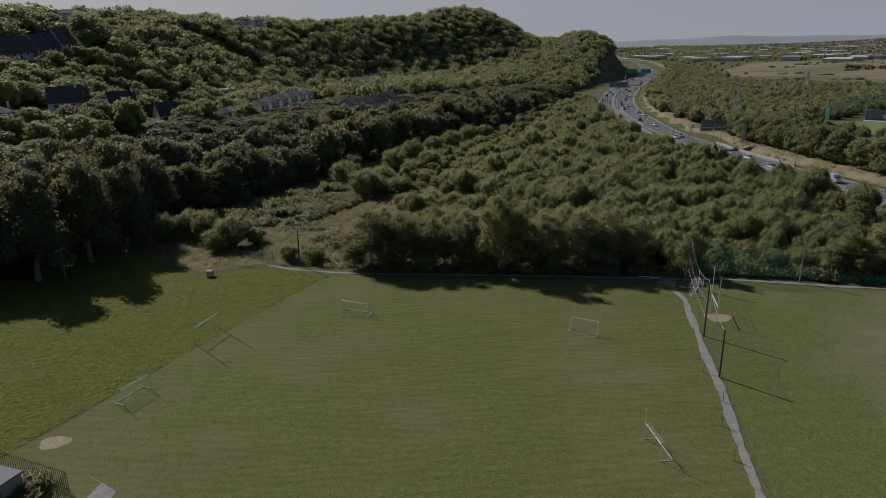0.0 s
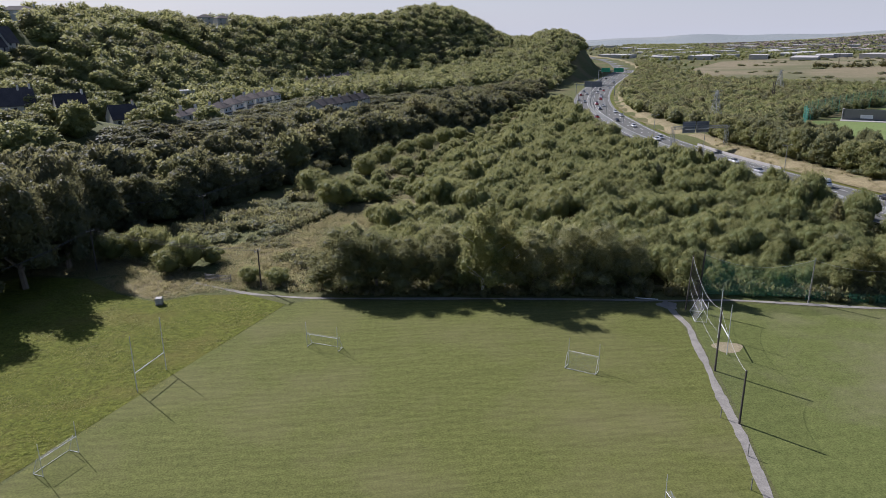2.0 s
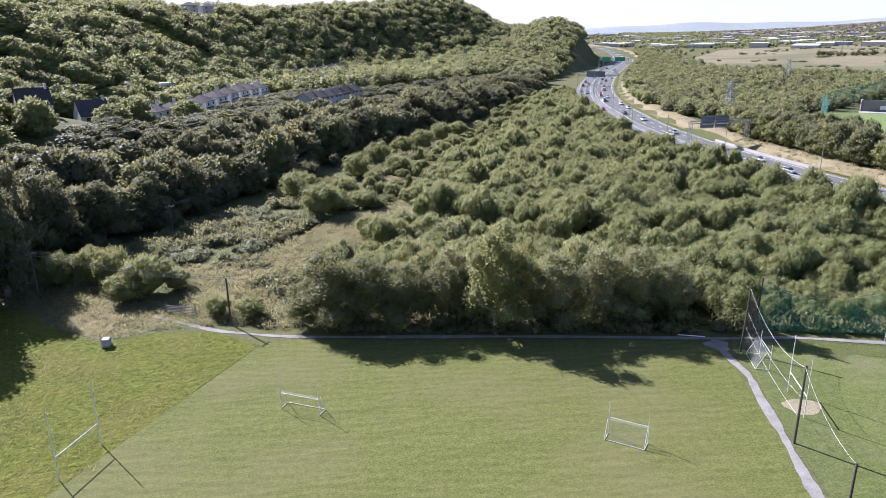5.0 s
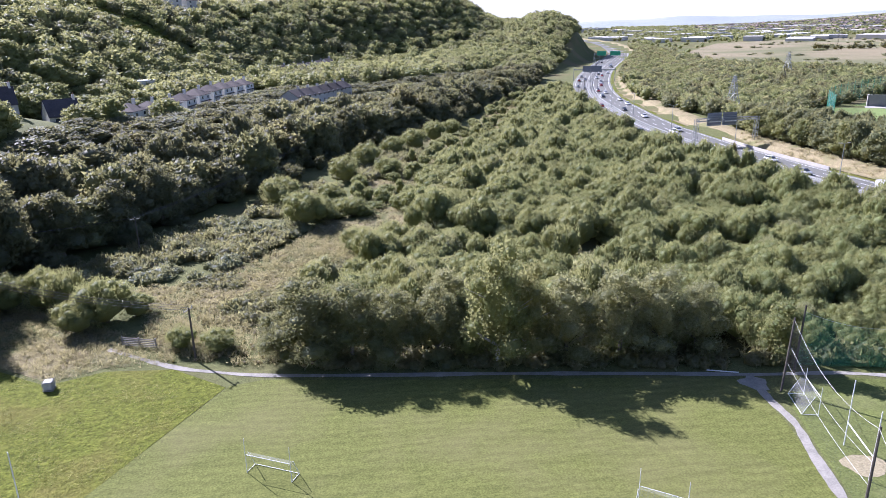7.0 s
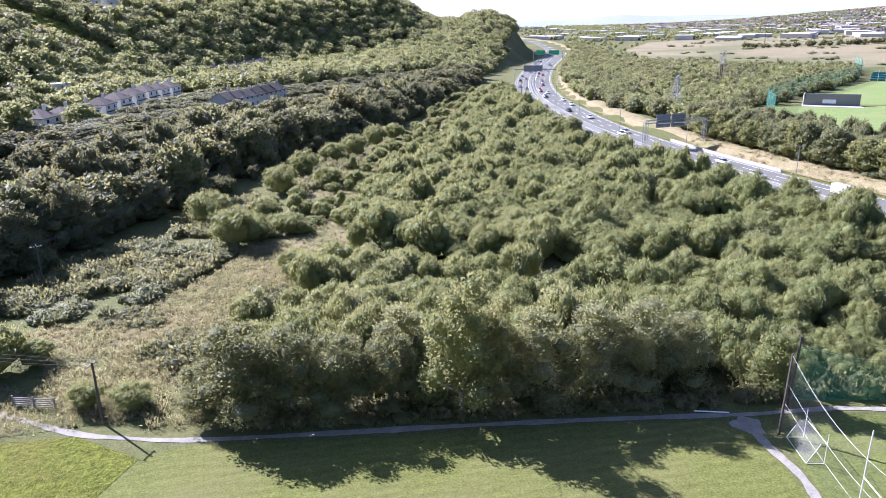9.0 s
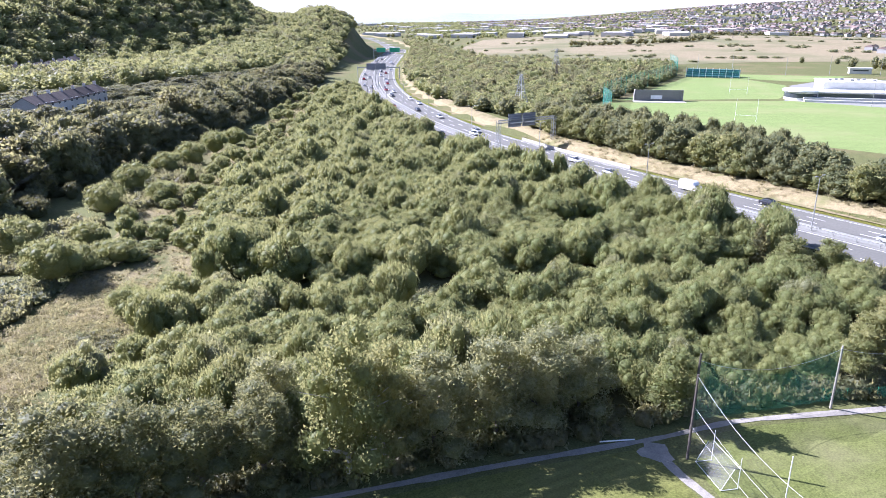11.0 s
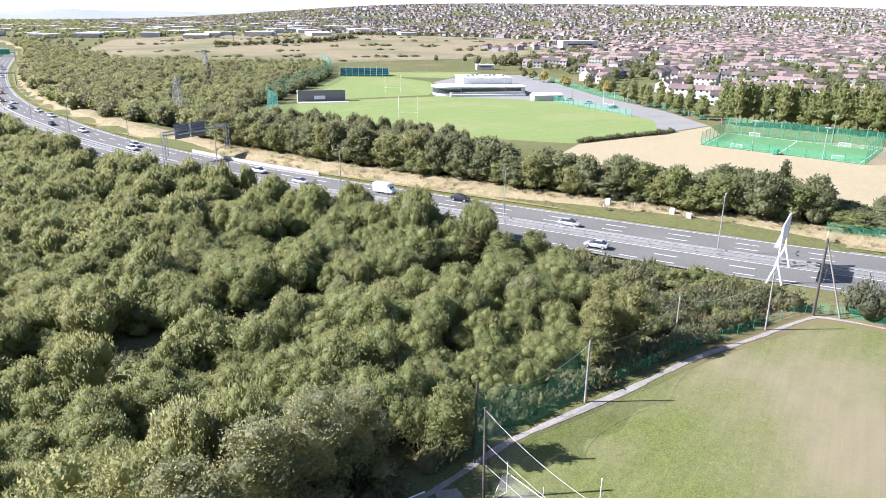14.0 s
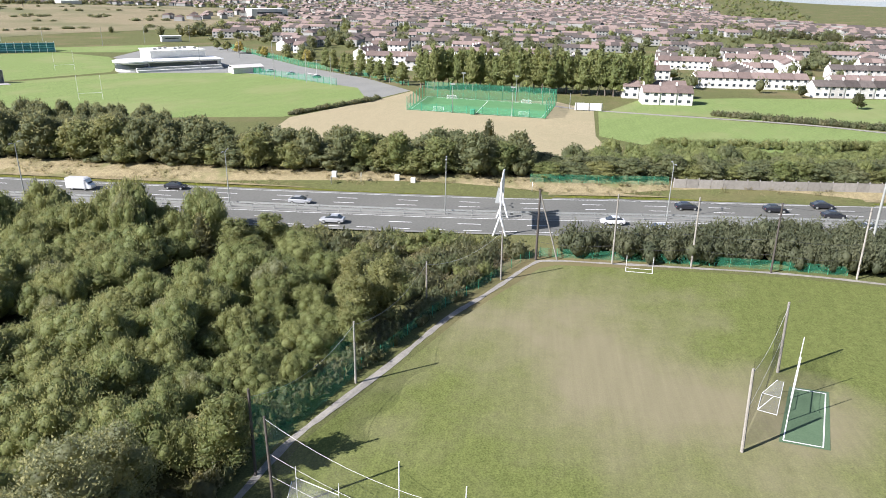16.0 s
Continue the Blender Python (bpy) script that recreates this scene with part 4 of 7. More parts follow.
put_trees(tree_kind("oak_tree", crown(tree_lobes(41, 4.0, 11, 12, 0.08), 3600, 0.36, 0.15, 0.8, 0.27, 42, -0.5, 0.42), M_WOOD, M_BARK, 11, 0.4, "big dark broadleaf tree at the edge of the wood", "tree", "trees at the wood's edge", 6), WOODEDGE)

# lone bushes in the rough ground and the corridor
LONE = [(2.9, 196.7, 1.5, 1.25), (7.6, 178.5, 1.4, 1.3), (10.7, 181.7, 1.1, 1.0), (19.6, 218.6, 1.3, 1.2), (27.1, 236.4, 1.4, 1.2), (45.4, 259.2, 1.3, 1.2), (17.9, 183.9, 1.0, 0.8), (37.9, 253.4, 1.2, 1.0), (-31.4, 144.7, 0.9, 1.15), (-36.4, 145.2, 1.1, 1.0),
        (-21.3, 136.9, 1.25, 1.15), (-24.3, 134.3, 0.95, 0.8), (-27.3, 141.6, 0.9, 1.3), (-17.3, 138.4, 0.8, 0.6), (16.2, 158.3, 1.0, 0.9), (14.3, 194.6, 1.0, 0.9), (31.2, 221, 1.1, 1.0), (55.3, 275.4, 1.3, 1.2), (64.2, 287.1, 1.2, 1.0), (-5.1, 123.4, 0.75, 0.55), (-9.7, 125, 0.6, 0.6),
        (81.6, 103.2, 0.85, 0.62), (77.2, 106.1, 0.7, 0.55), (60.2, 106.8, 0.8, 0.9), (65.8, 104.8, 0.6, 0.7), (95.3, 108.6, 1.0, 0.95), (98.6, 112.7, 1.1, 1.0), (100.9, 106, 0.9, 0.9), (106.3, 111.1, 1.1, 0.95), (91.1, 105.2, 0.8, 0.8), (110.6, 113.2, 1.0, 0.8)]
lx, ly, lw, lh = (np.array(c) for c in zip(*LONE))
plant_objects("bush", BUSH_FRONT, lx, ly, land(lx, ly) - 0.1, lw, lh, M_WILLOW, "rounded grey-green bush standing on its own", "bush", "lone bushes", r)

# brambles and nettles in the hollow
NETTLES = [(-36, 154), (-23, 150.5), (-11, 150.5), (1, 163), (8, 176), (20, 197), (39.7, 230), (55.1, 264), (46.6, 270.6), (27.1, 240.9), (8.1, 210.8), (-8.4, 188), (-24.6, 168.7)]
tx, ty = scatter(NETTLES, 1.8, r)
sel = wobble(tx, ty, 9, 2) > -0.15
sown("brambles", LOW, tx[sel], ty[sel], land(tx[sel], ty[sel]), r.uniform(0.7, 1.5, sel.sum()), r.uniform(0.8, 2.0, sel.sum()), M_BRAMBLE, "tangled dark green brambles", "brambles", r)
sel = (wobble(tx, ty, 9, 2) < 0.45) & (wobble(tx, ty, 4, 8) > -0.05) & (ty < 185)
sown("nettles", LOW, tx[sel] + 0.5, ty[sel], land(tx[sel], ty[sel]), r.uniform(0.7, 1.3, sel.sum()), r.uniform(0.8, 1.7, sel.sum()), M_NETTLE, "pale shining climbing weeds over the brambles", "weeds", r)
cx_, cy_ = scatter(CORRIDOR, 1.8, r)
sel = wobble(cx_, cy_, 7, 4) > -0.45
sown("dry_stalks", STALK, cx_[sel], cy_[sel], land(cx_[sel], cy_[sel]), r.uniform(0.5, 1.1, sel.sum()), r.uniform(0.4, 1.0, sel.sum()), M_STRAW, "dry brown stalks and tall grass", "grass", r)
bx3, by3 = scatter(CORRIDOR, 5.2, r)
sel = (by3 > 182) & (wobble(bx3, by3, 9, 5) > -0.25)
bx3, by3 = bx3[sel], by3[sel]
sown("willow_scrub", BUSH_FAR, bx3, by3, land(bx3, by3) - 0.2, r.uniform(0.3, 0.85, len(bx3)), r.uniform(0.25, 0.75, len(bx3)), M_WILLOW, "scattered willow and gorse bushes in the open strip", "scrub", r)
cx_, cy_ = scatter(MEADOW, 1.2, r)
sown("dry_stalks", STALK, cx_, cy_, land(cx_, cy_), r.uniform(0.5, 1.1, len(cx_)), r.uniform(0.35, 1.0, len(cx_)), M_STRAW, "tall seeding grass of the dry meadow", "grass", r)
sel = wobble(cx_, cy_, 6, 9) > 0.45
sown("brambles", LOW, cx_[sel], cy_[sel], land(cx_[sel], cy_[sel]) - 0.1, r.uniform(0.5, 1.1, sel.sum()), r.uniform(0.4, 1.0, sel.sum()), M_BRAMBLE, "bramble clumps in the dry meadow", "brambles", r)
mx2, my2 = scatter(MOUND, 1.1, r)
sown("dry_stalks", STALK, mx2, my2, land(mx2, my2) - 0.2, r.uniform(0.5, 1.1, len(mx2)), r.uniform(0.4, 1.0, len(mx2)), M_STRAW, "dry brown grass and dead stalks on the bank", "grass", r)
# weeds and brambles between the path and the trees
WEEDS = [(-17, 129.5), (-6, 119.6), (2, 116.4), (14, 113.2), (28, 110.0), (40, 106.9), (54, 103.4), (58, 108), (40, 111), (14, 117), (6, 121), (9, 139), (0, 141), (-12, 134)]
tx, ty = scatter(WEEDS, 1.7, r)
kind_ = wobble(tx, ty, 5, 3) + 0.06 * (tx - 4)
sel = kind_ > 0.0
sown("brambles", LOW, tx[sel], ty[sel], land(tx[sel], ty[sel]), r.uniform(0.7, 1.3, sel.sum()), r.uniform(0.6, 1.6, sel.sum()), M_BRAMBLE, "brambles and tall weeds under the trees", "brambles", r)
sel = kind_ < 0.25
sown("dry_stalks", STALK, tx[sel] + 0.5, ty[sel], land(tx[sel], ty[sel]), r.uniform(0.7, 1.2, sel.sum()), r.uniform(0.6, 1.4, sel.sum()), M_STRAW, "pale dry weeds and tall grass by the path", "grass", r)
# green hedge bank behind the green net and the roadside hedge
HB = smooth_line([(58, 103.5), (66, 102.4), (73, 99.8), (82, 96), (93, 91.6), (101, 88), (108, 84.6)], 1.6)
hx = np.repeat(HB[:, 0], 2) + r.uniform(-0.7, 0.7, 2 * len(HB))
hy = np.repeat(HB[:, 1], 2) + r.uniform(-0.7, 0.9, 2 * len(HB))
sown("brambles", LOW, hx, hy, land(hx, hy), r.uniform(0.8, 1.3, len(hx)), r.uniform(1.1, 2.0, len(hx)), M_BRAMBLE, "low bramble bank behind the net", "brambles", r)
NETSIDE = [(61, 105), (68, 104), (78, 100), (90, 96), (99, 93), (100, 112), (86, 108), (70, 109)]
nx2, ny2 = scatter(NETSIDE, 3.4, r)
sown("willow_scrub", BUSH_NEAR, nx2, ny2, land(nx2, ny2) - 0.2, r.uniform(0.45, 0.8, len(nx2)), r.uniform(0.35, 0.75, len(nx2)), M_WILLOW, "low willow bushes crowding behind the green net", "scrub", r)
HEDGE = [(118.2, 74), (118.6, 60), (119.2, 44), (118.6, 30), (117, 10), (113, -20), (128, -60), (134, -60), (139, -20), (133, 20), (126.5, 50), (121.6, 74)]
ex, ey = scatter(HEDGE, 1.9, r)
sel = side_of(ROAD_COARSE, ex, ey)[0] < -10.8
ex, ey = ex[sel], ey[sel]
sown("hedge", HEDGE_BUSH, ex, ey, land(ex, ey) - 0.2, r.uniform(0.6, 0.85, len(ex)), r.uniform(0.98, 1.25, len(ex)), M_WOOD, "tall dark green hedge between field and road", "hedge", r)
SCRAP = [(109.5, 82.3), (117.6, 78.1), (121.9, 83.2), (120.5, 99.6), (118.5, 128.8), (111, 124.7), (102.2, 112.2), (97.5, 95.7)]
sx, sy = scatter(SCRAP, 1.7, r)
sel = side_of(ROAD_COARSE, sx, sy)[0] < -10.8
sx, sy = sx[sel], sy[sel]
sheet("ground", SCRAP, 0.04, M_DRY, "rough dry grass beside the road", drape=True, cell=3)
sel = wobble(sx, sy, 5, 3) > -0.1
sown("brambles", LOW, sx[sel], sy[sel], land(sx[sel], sy[sel]), r.uniform(0.8, 1.5, sel.sum()), r.uniform(1.0, 2.4, sel.sum()), M_BRAMBLE, "brambles and rough growth beside the road", "brambles", r)
sel = wobble(sx, sy, 6, 7) > 0.1
sown("brambles", UNDER, sx[sel], sy[sel], land(sx[sel], sy[sel]), r.uniform(0.4, 0.9, sel.sum()), r.uniform(0.4, 1.0, sel.sum()), M_BRIGHT, "fresh green bushes and weeds beside the road", "brambles", r)
sel = r.uniform(size=len(sx)) < 0.45
sown("dry_stalks", STALK, sx[sel] + 0.6, sy[sel], land(sx[sel], sy[sel]), r.uniform(0.7, 1.2, sel.sum()), r.uniform(0.9, 1.8, sel.sum()), M_STRAW, "dry tan stalks among the brambles", "grass", r)
# tufts on the rough field
TUFT = []
for k in range(4):
    n = 30
    a, q4 = rng.uniform(0, 6.28, n), 1.0 * np.sqrt(rng.uniform(0, 1, n))
    p = np.stack([np.cos(a) * q4, np.sin(a) * q4, np.zeros(n)], 1)
    tip = p + np.stack([rng.normal(scale=0.16, size=n), rng.normal(scale=0.16, size=n), rng.uniform(0.06, 0.15, n)], 1)
    w = np.stack([-np.sin(a), np.cos(a), 0 * a], 1) * 0.03
    TUFT.append((np.stack([p - w, p + w, tip], 1).reshape(-1, 3), np.arange(3 * n).reshape(-1, 3)))
gx2, gy2 = scatter(ROUGH, 1.1, r)
sel = wobble(gx2, gy2, 3.0, 5) > 0.1
sown("rough_grass", TUFT, gx2[sel], gy2[sel], land(gx2[sel], gy2[sel]) + 0.02, r.uniform(0.8, 1.6, sel.sum()), r.uniform(0.7, 1.5, sel.sum()), M_TUFT, "tufts of rough uncut grass", "grass", r)

# ---- the wooded hill ----
r = np.random.default_rng(23)
CLEAR = [  # gardens, the steep field and the streets stay open
    [(-63.1, 272.6), (-44.4, 273), (8.3, 414.4), (-9.4, 423.5)],
    [(-91.7, 440.2), (-79.8, 434.9), (-56.4, 436.1), (-40.7, 442.9), (-44.9, 465.5), (-67.7, 471.8), (-91.1, 462.7)],
    [(-108.1, 210.5), (-89.9, 204.3), (-48.3, 257.3), (-52.9, 279.6), (-75.5, 272.3), (-102.9, 232.1)],
    [(-136.7, 270.9), (-120.3, 264.6), (-104.5, 337.6), (-119.4, 346.4)],
    [(2, 328), (20, 320), (46, 364), (30, 374)],
    [(-4, 490), (18, 480), (54, 546), (30, 556)],
    [(-200.9, 368.8), (-118.3, 372.3), (-119.9, 413.1), (-203.5, 408.9)],
    [(-75.3, 524.3), (-41.6, 526.6), (-42.2, 566.6), (-76.3, 564)],
]


def clear_of(x, y):
    ok = np.ones(len(x), bool)
    for c in CLEAR:
        ok &= ~inside(c, x, y)
    return ok


BAND = [(-81.6, 61.8), (-63.8, 123.2), (-48.5, 151.9), (-24.7, 178.2), (6, 227.2), (38.1, 278.4), (66.8, 308.1), (106.4, 375.5), (150.9, 453.4), (185.1, 517.7), (139.2, 512.1), (78.6, 443.1), (39.6, 415.9), (3.9, 404.3), (-9.1, 364.8), (-42.3, 268.6), (-73.2, 181.1), (-108.7, 121.3), (-115.1, 43.1)]
wx, wy = scatter(BAND, 7.6, r)
s_foot = -side_of(FOOT, wx, wy)[0]
ok = clear_of(wx, wy) & (s_foot > 2.5)
wx, wy, s_foot = wx[ok], wy[ok], s_foot[ok]
hgt = r.uniform(0.80, 1.35, len(wx)) * np.where(s_foot > 32, 0.60, 1.0) * np.where((wy > 225) & (s_foot > 40), 0.62, np.where((wy > 225) & (s_foot > 24), 0.72, 1.0)) * (1 - 0.25 * ease(330, 420, wy))
wid = r.uniform(1.0, 1.65, len(wx))
hgt *= r.uniform(0.85, 1.15, len(wx))
mix = r.uniform(size=len(wx))
for lo, hi, mat_, lab in ((0, 0.60, M_WOOD, "dense dark broadleaf wood along the valley"), (0.60, 0.85, M_BROAD, "lighter green trees in the wood"), (0.85, 1.0, M_DARKLEAF, "dark trees in the wood")):
    sel = (mix >= lo) & (mix < hi)
    sown("woodland", TREE_MID, wx[sel], wy[sel], land(wx[sel], wy[sel]) - 0.5, wid[sel], hgt[sel], mat_, lab, "wood", r)
FOOT_RUN = FOOT[(FOOT[:, 1] > 60) & (FOOT[:, 1] < 480)]
fx0 = np.repeat(FOOT_RUN[:, 0], 10) + r.uniform(-7, 5, 10 * len(FOOT_RUN))
fy0 = np.repeat(FOOT_RUN[:, 1], 10) + r.uniform(-6, 6, 10 * len(FOOT_RUN))
s_foot = -side_of(FOOT, fx0, fy0)[0]
ok = (s_foot > -1.5) & (s_foot < 9)
fx0, fy0 = fx0[ok], fy0[ok]
sown("undergrowth", BUSH_FAR, fx0, fy0, land(fx0, fy0) - 0.3, r.uniform(0.5, 1.0, len(fx0)), r.uniform(0.4, 0.95, len(fx0)), M_WOOD, "dark elder and thorn undergrowth along the wood's edge", "shrubs", r)
HILLSIDE = [(-42.3, 273.1), (-9.2, 370.8), (8.3, 409.5), (44.2, 423.7), (83.3, 448.5), (141.8, 519), (187.7, 522), (243.9, 628.6), (321.2, 778.8), (407.9, 953), (341.9, 1014.8), (77.4, 976), (-244.5, 865.2), (-367.4, 620.1), (-333.7, 307.4), (-231.8, 121.8), (-120.6, 62.4), (-110.6, 121.3), (-73.2, 183.2)]
wx, wy = scatter(HILLSIDE, 7.8, r)
d_road = side_of(ROAD_COARSE, wx, wy)[0]
crest = -side_of(BANK, wx, wy)[0]
ok = clear_of(wx, wy) & (d_road < -24) & (wobble(wx, wy, 16, 6) > -0.8) & (crest < 110) & (wx > -240)
wx, wy = wx[ok], wy[ok]
mix = r.uniform(size=len(wx)) + 0.15 * wobble(wx, wy, 30, 9)
hgt = r.uniform(0.5, 1.0, len(wx))
wid = r.uniform(1.0, 1.6, len(wx))
# most hill trees take the paler willow leaves, in place of haze
for lo, hi, mat_, lab in ((-1, 0.22, M_BROAD, "broadleaf trees covering the hillside"), (0.22, 2.0, M_WILLOW, "hillside trees in paler grey-green leaves that stand in for haze")):
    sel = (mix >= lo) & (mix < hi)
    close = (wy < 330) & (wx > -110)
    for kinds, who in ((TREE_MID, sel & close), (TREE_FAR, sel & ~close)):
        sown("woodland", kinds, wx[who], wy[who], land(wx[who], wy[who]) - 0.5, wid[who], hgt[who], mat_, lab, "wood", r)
sheet("ground", CLEAR[1], 0.12, M_ROUGH, "steep rough grass field high on the hill", drape=True, cell=8)
fx, fy = scatter(CLEAR[1], 6.0, r)
sown("rough_grass", LOW, fx, fy, land(fx, fy), r.uniform(0.8, 2.0, len(fx)), r.uniform(0.5, 1.2, len(fx)), M_TUFT, "rough grass and low bushes on the steep field", "grass", r)

# ---- trees beyond the road ----
run_y = np.arange(-40, 258, 3.9)
tx_, ty_ = [], []
for yy in run_y:
    for off in (24.4, 28.5, 32.5):
        x0, y0, _ = road_at(yy + r.uniform(-1.2, 1.2), off + r.uniform(-1.4, 1.4))
        tx_.append(x0)
        ty_.append(y0)
tx_, ty_ = np.array(tx_), np.array(ty_)
h_ = r.uniform(0.52, 0.98, len(tx_)) * np.where(ty_ > 150, 1.05, 0.92) * np.where(ty_ < 76, 0.52, 1.0)
w_ = r.uniform(0.7, 1.1, len(tx_)) * np.where(ty_ < 76, 0.85, 1.0)
first = side_of(ROAD_COARSE, tx_, ty_)[0] < 26.8
proto_broad = tree_kind("roadside_tree", TREE_MID[0], M_BROAD, M_BARK, 11, 0.2, "leafy green tree on the bank beyond the road", "tree", "trees along the road", 8)
proto_light = tree_kind("roadside_tree", TREE_MID[1], M_BRIGHT, M_BARK, 11, 0.2, "light green tree on the bank beyond the road", "tree", "trees along the road", 9)
pick = r.uniform(size=len(tx_)) < 0.5
put_trees(proto_broad, list(zip(tx_[first & pick], ty_[first & pick], w_[first & pick], h_[first & pick])))
put_trees(proto_light, list(zip(tx_[first & ~pick], ty_[first & ~pick], w_[first & ~pick], h_[first & ~pick])))
rest = ~first
bank_x, bank_y = np.array([road_at(yy + r.uniform(-1, 1), off + r.uniform(-1, 1))[:2] for yy in np.arange(-30, 245, 1.5) for off in (17, 19.5, 22)]).T
keep = wobble(bank_x, bank_y, 5, 6) > -0.35
bank_x, bank_y = bank_x[keep], bank_y[keep]
sown("dry_stalks", STALK, bank_x, bank_y, land(bank_x, bank_y), r.uniform(0.6, 1.2, len(bank_x)), r.uniform(0.4, 1.1, len(bank_x)), M_STRAW, "dry tan grass on the road bank", "grass", r)
edge_trees = [(*road_at(yy, -15.5 - 2.5 * (k % 2))[:2], r.uniform(0.6, 0.95), r.uniform(0.5, 0.78)) for k, yy in enumerate((256, 262, 270, 277, 285, 292, 300, 311, 322, 338, 352, 368, 384, 402))]
put_trees(tree_kind("roadside_tree", TREE_MID[2], M_BROAD, M_BARK, 11, 0.2, "leafy tree between the scrub and the road", "tree", "trees between scrub and road", 14), edge_trees)
ux, uy = np.array([road_at(yy, r.uniform(22.5, 24.5))[:2] for yy in np.arange(-30, 240, 4.5) if r.uniform() < 0.75]).T
sown("shrub_belt", UNDER, ux, uy, land(ux, uy) - 0.1, r.uniform(0.6, 1.3, len(ux)), r.uniform(0.6, 1.4, len(ux)), M_BROAD, "low bushes at the foot of the roadside trees", "shrubs", r)
sown("woodland", TREE_MID, tx_[rest], ty_[rest], land(tx_[rest], ty_[rest]) - 0.4, w_[rest] * 1.1, h_[rest], M_BROAD, "belt of trees between the road and the sports ground", "wood", r)
SCRUB2 = [(162.5, 264), (190.2, 241.4), (216.8, 302.9), (255.3, 320.9), (265.1, 326.1), (399.2, 404.4), (475.4, 477.8), (444.7, 500.9), (400.2, 562.8), (381.9, 634.1), (466.6, 840.5), (537.5, 1043.4), (334.4, 745.5), (245.5, 560.3), (188.7, 410.4), (168.4, 335.1)]
ux, uy = scatter(SCRUB2, 6.0, r)
d_road = side_of(ROAD_COARSE, ux, uy)[0]
ok = (d_road > 20) & (wobble(ux, uy, 12, 4) > -0.5)
ux, uy = ux[ok], uy[ok]
uh = r.uniform(0.38, 0.72, len(ux)) * (1 + 0.3 * (uy < 300))
uw = r.uniform(0.65, 1.05, len(ux))
mix = r.uniform(size=len(ux)) + 0.2 * wobble(ux, uy, 22, 3)
for lo, hi, mat_, lab in ((-1, 0.5, M_WILLOW, "grey-green scrub and small trees beyond the road"), (0.5, 0.8, M_BROAD, "small broadleaf trees beyond the road"), (0.8, 3, M_DARKLEAF, "dark thorn bushes beyond the road")):
    sel = (mix >= lo) & (mix < hi)
    sown("woodland", TREE_FAR, ux[sel], uy[sel], land(ux[sel], uy[sel]) - 0.4, uw[sel], uh[sel], mat_, lab, "scrub", r)
# poplars behind the five-a-side cage, and yellowing limes by the car park
pop = crown(tree_lobes(71, 2.6, 13, 9, 0.06), 700, 0.6, 0.6, 0.84, 0.26, 72)
pl = [(320.1 + r.uniform(-3, 3) - 0.1 * k, 128.4 - k * 3.3, r.uniform(1.1, 1.5), r.uniform(1.1, 1.5)) for k in range(30)] + [(325.5 + r.uniform(-3, 3), 126.2 - k * 4.7, r.uniform(1.0, 1.4), r.uniform(1.0, 1.4)) for k in range(21)]
pl += [(328.1 + k * 5.6 + r.uniform(-2, 2), 139.3 + k * 5.7 + r.uniform(-2, 2), r.uniform(1.0, 1.3), r.uniform(0.75, 1.05)) for k in range(9)]
put_trees(tree_kind("poplar_tree", pop, M_WILLOW, M_BARK, 13, 0.2, "tall grey-green poplar behind the pitch", "tree", "poplars behind the cage", 10), pl)
lime = crown(tree_lobes(81, 3.2, 8, 7, 0.15), 500, 0.6, 0.2, 0.84, 0.26, 82)
put_trees(tree_kind("lime_tree", lime, M_YELLOW, M_BARK, 8, 0.18, "yellowing tree along the car park fence", "tree", "trees by the car park", 11), [(400.9 + k * 9.8, 205.2 + k * 12.0, r.uniform(0.8, 1.1), r.uniform(0.7, 1.0)) for k in (0, 3, 5)] + [(380.6, 184.3, 1, 0.9)])
put_trees(tree_kind("lime_tree", lime, M_BRIGHT, M_BARK, 8, 0.18, "green tree along the car park fence", "tree", "trees by the car park", 12), [(395.3 + k * 9.8, 198.2 + k * 11.6, r.uniform(0.8, 1.1), r.uniform(0.7, 1.0)) for k in (1, 2, 4, 6, 7, 8)])
put_trees(tree_kind("park_tree", lime, M_DARKLEAF, M_BARK, 8, 0.18, "round dark green tree on the open grass", "tree", "trees on the green", 13), [(305.8, -46.1, 0.8, 0.75), (458.8, 54, 0.9, 0.8), (498.1, 11.1, 0.9, 0.9), (486.1, 42.9, 0.8, 0.8), (317.6, -73.5, 0.8, 0.8), (334.9, -35.3, 0.7, 0.6)])
h2x = np.concatenate([np.linspace(242.5, 278.7, 28), np.linspace(278.7, 285.3, 5)])
h2y = np.interp(h2x, [242.5, 278.7, 285.3], [160.1, 141.3, 139.3])
sown("hedge", LOW, h2x, h2y, land(h2x, h2y), r.uniform(0.8, 1.2, len(h2x)), r.uniform(1.0, 1.7, len(h2x)), M_BRAMBLE, "low hedge between pitch and dry field", "hedge", r)
h3x = np.linspace(271.3, 253.1, 40)
h3y = np.linspace(14, -46.4, 40)
sown("hedge", LOW, h3x + 4, h3y, land(h3x, h3y), r.uniform(1.2, 1.6, 40), r.uniform(1.6, 2.2, 40), M_BRAMBLE, "clipped hedge along the track", "hedge", r)

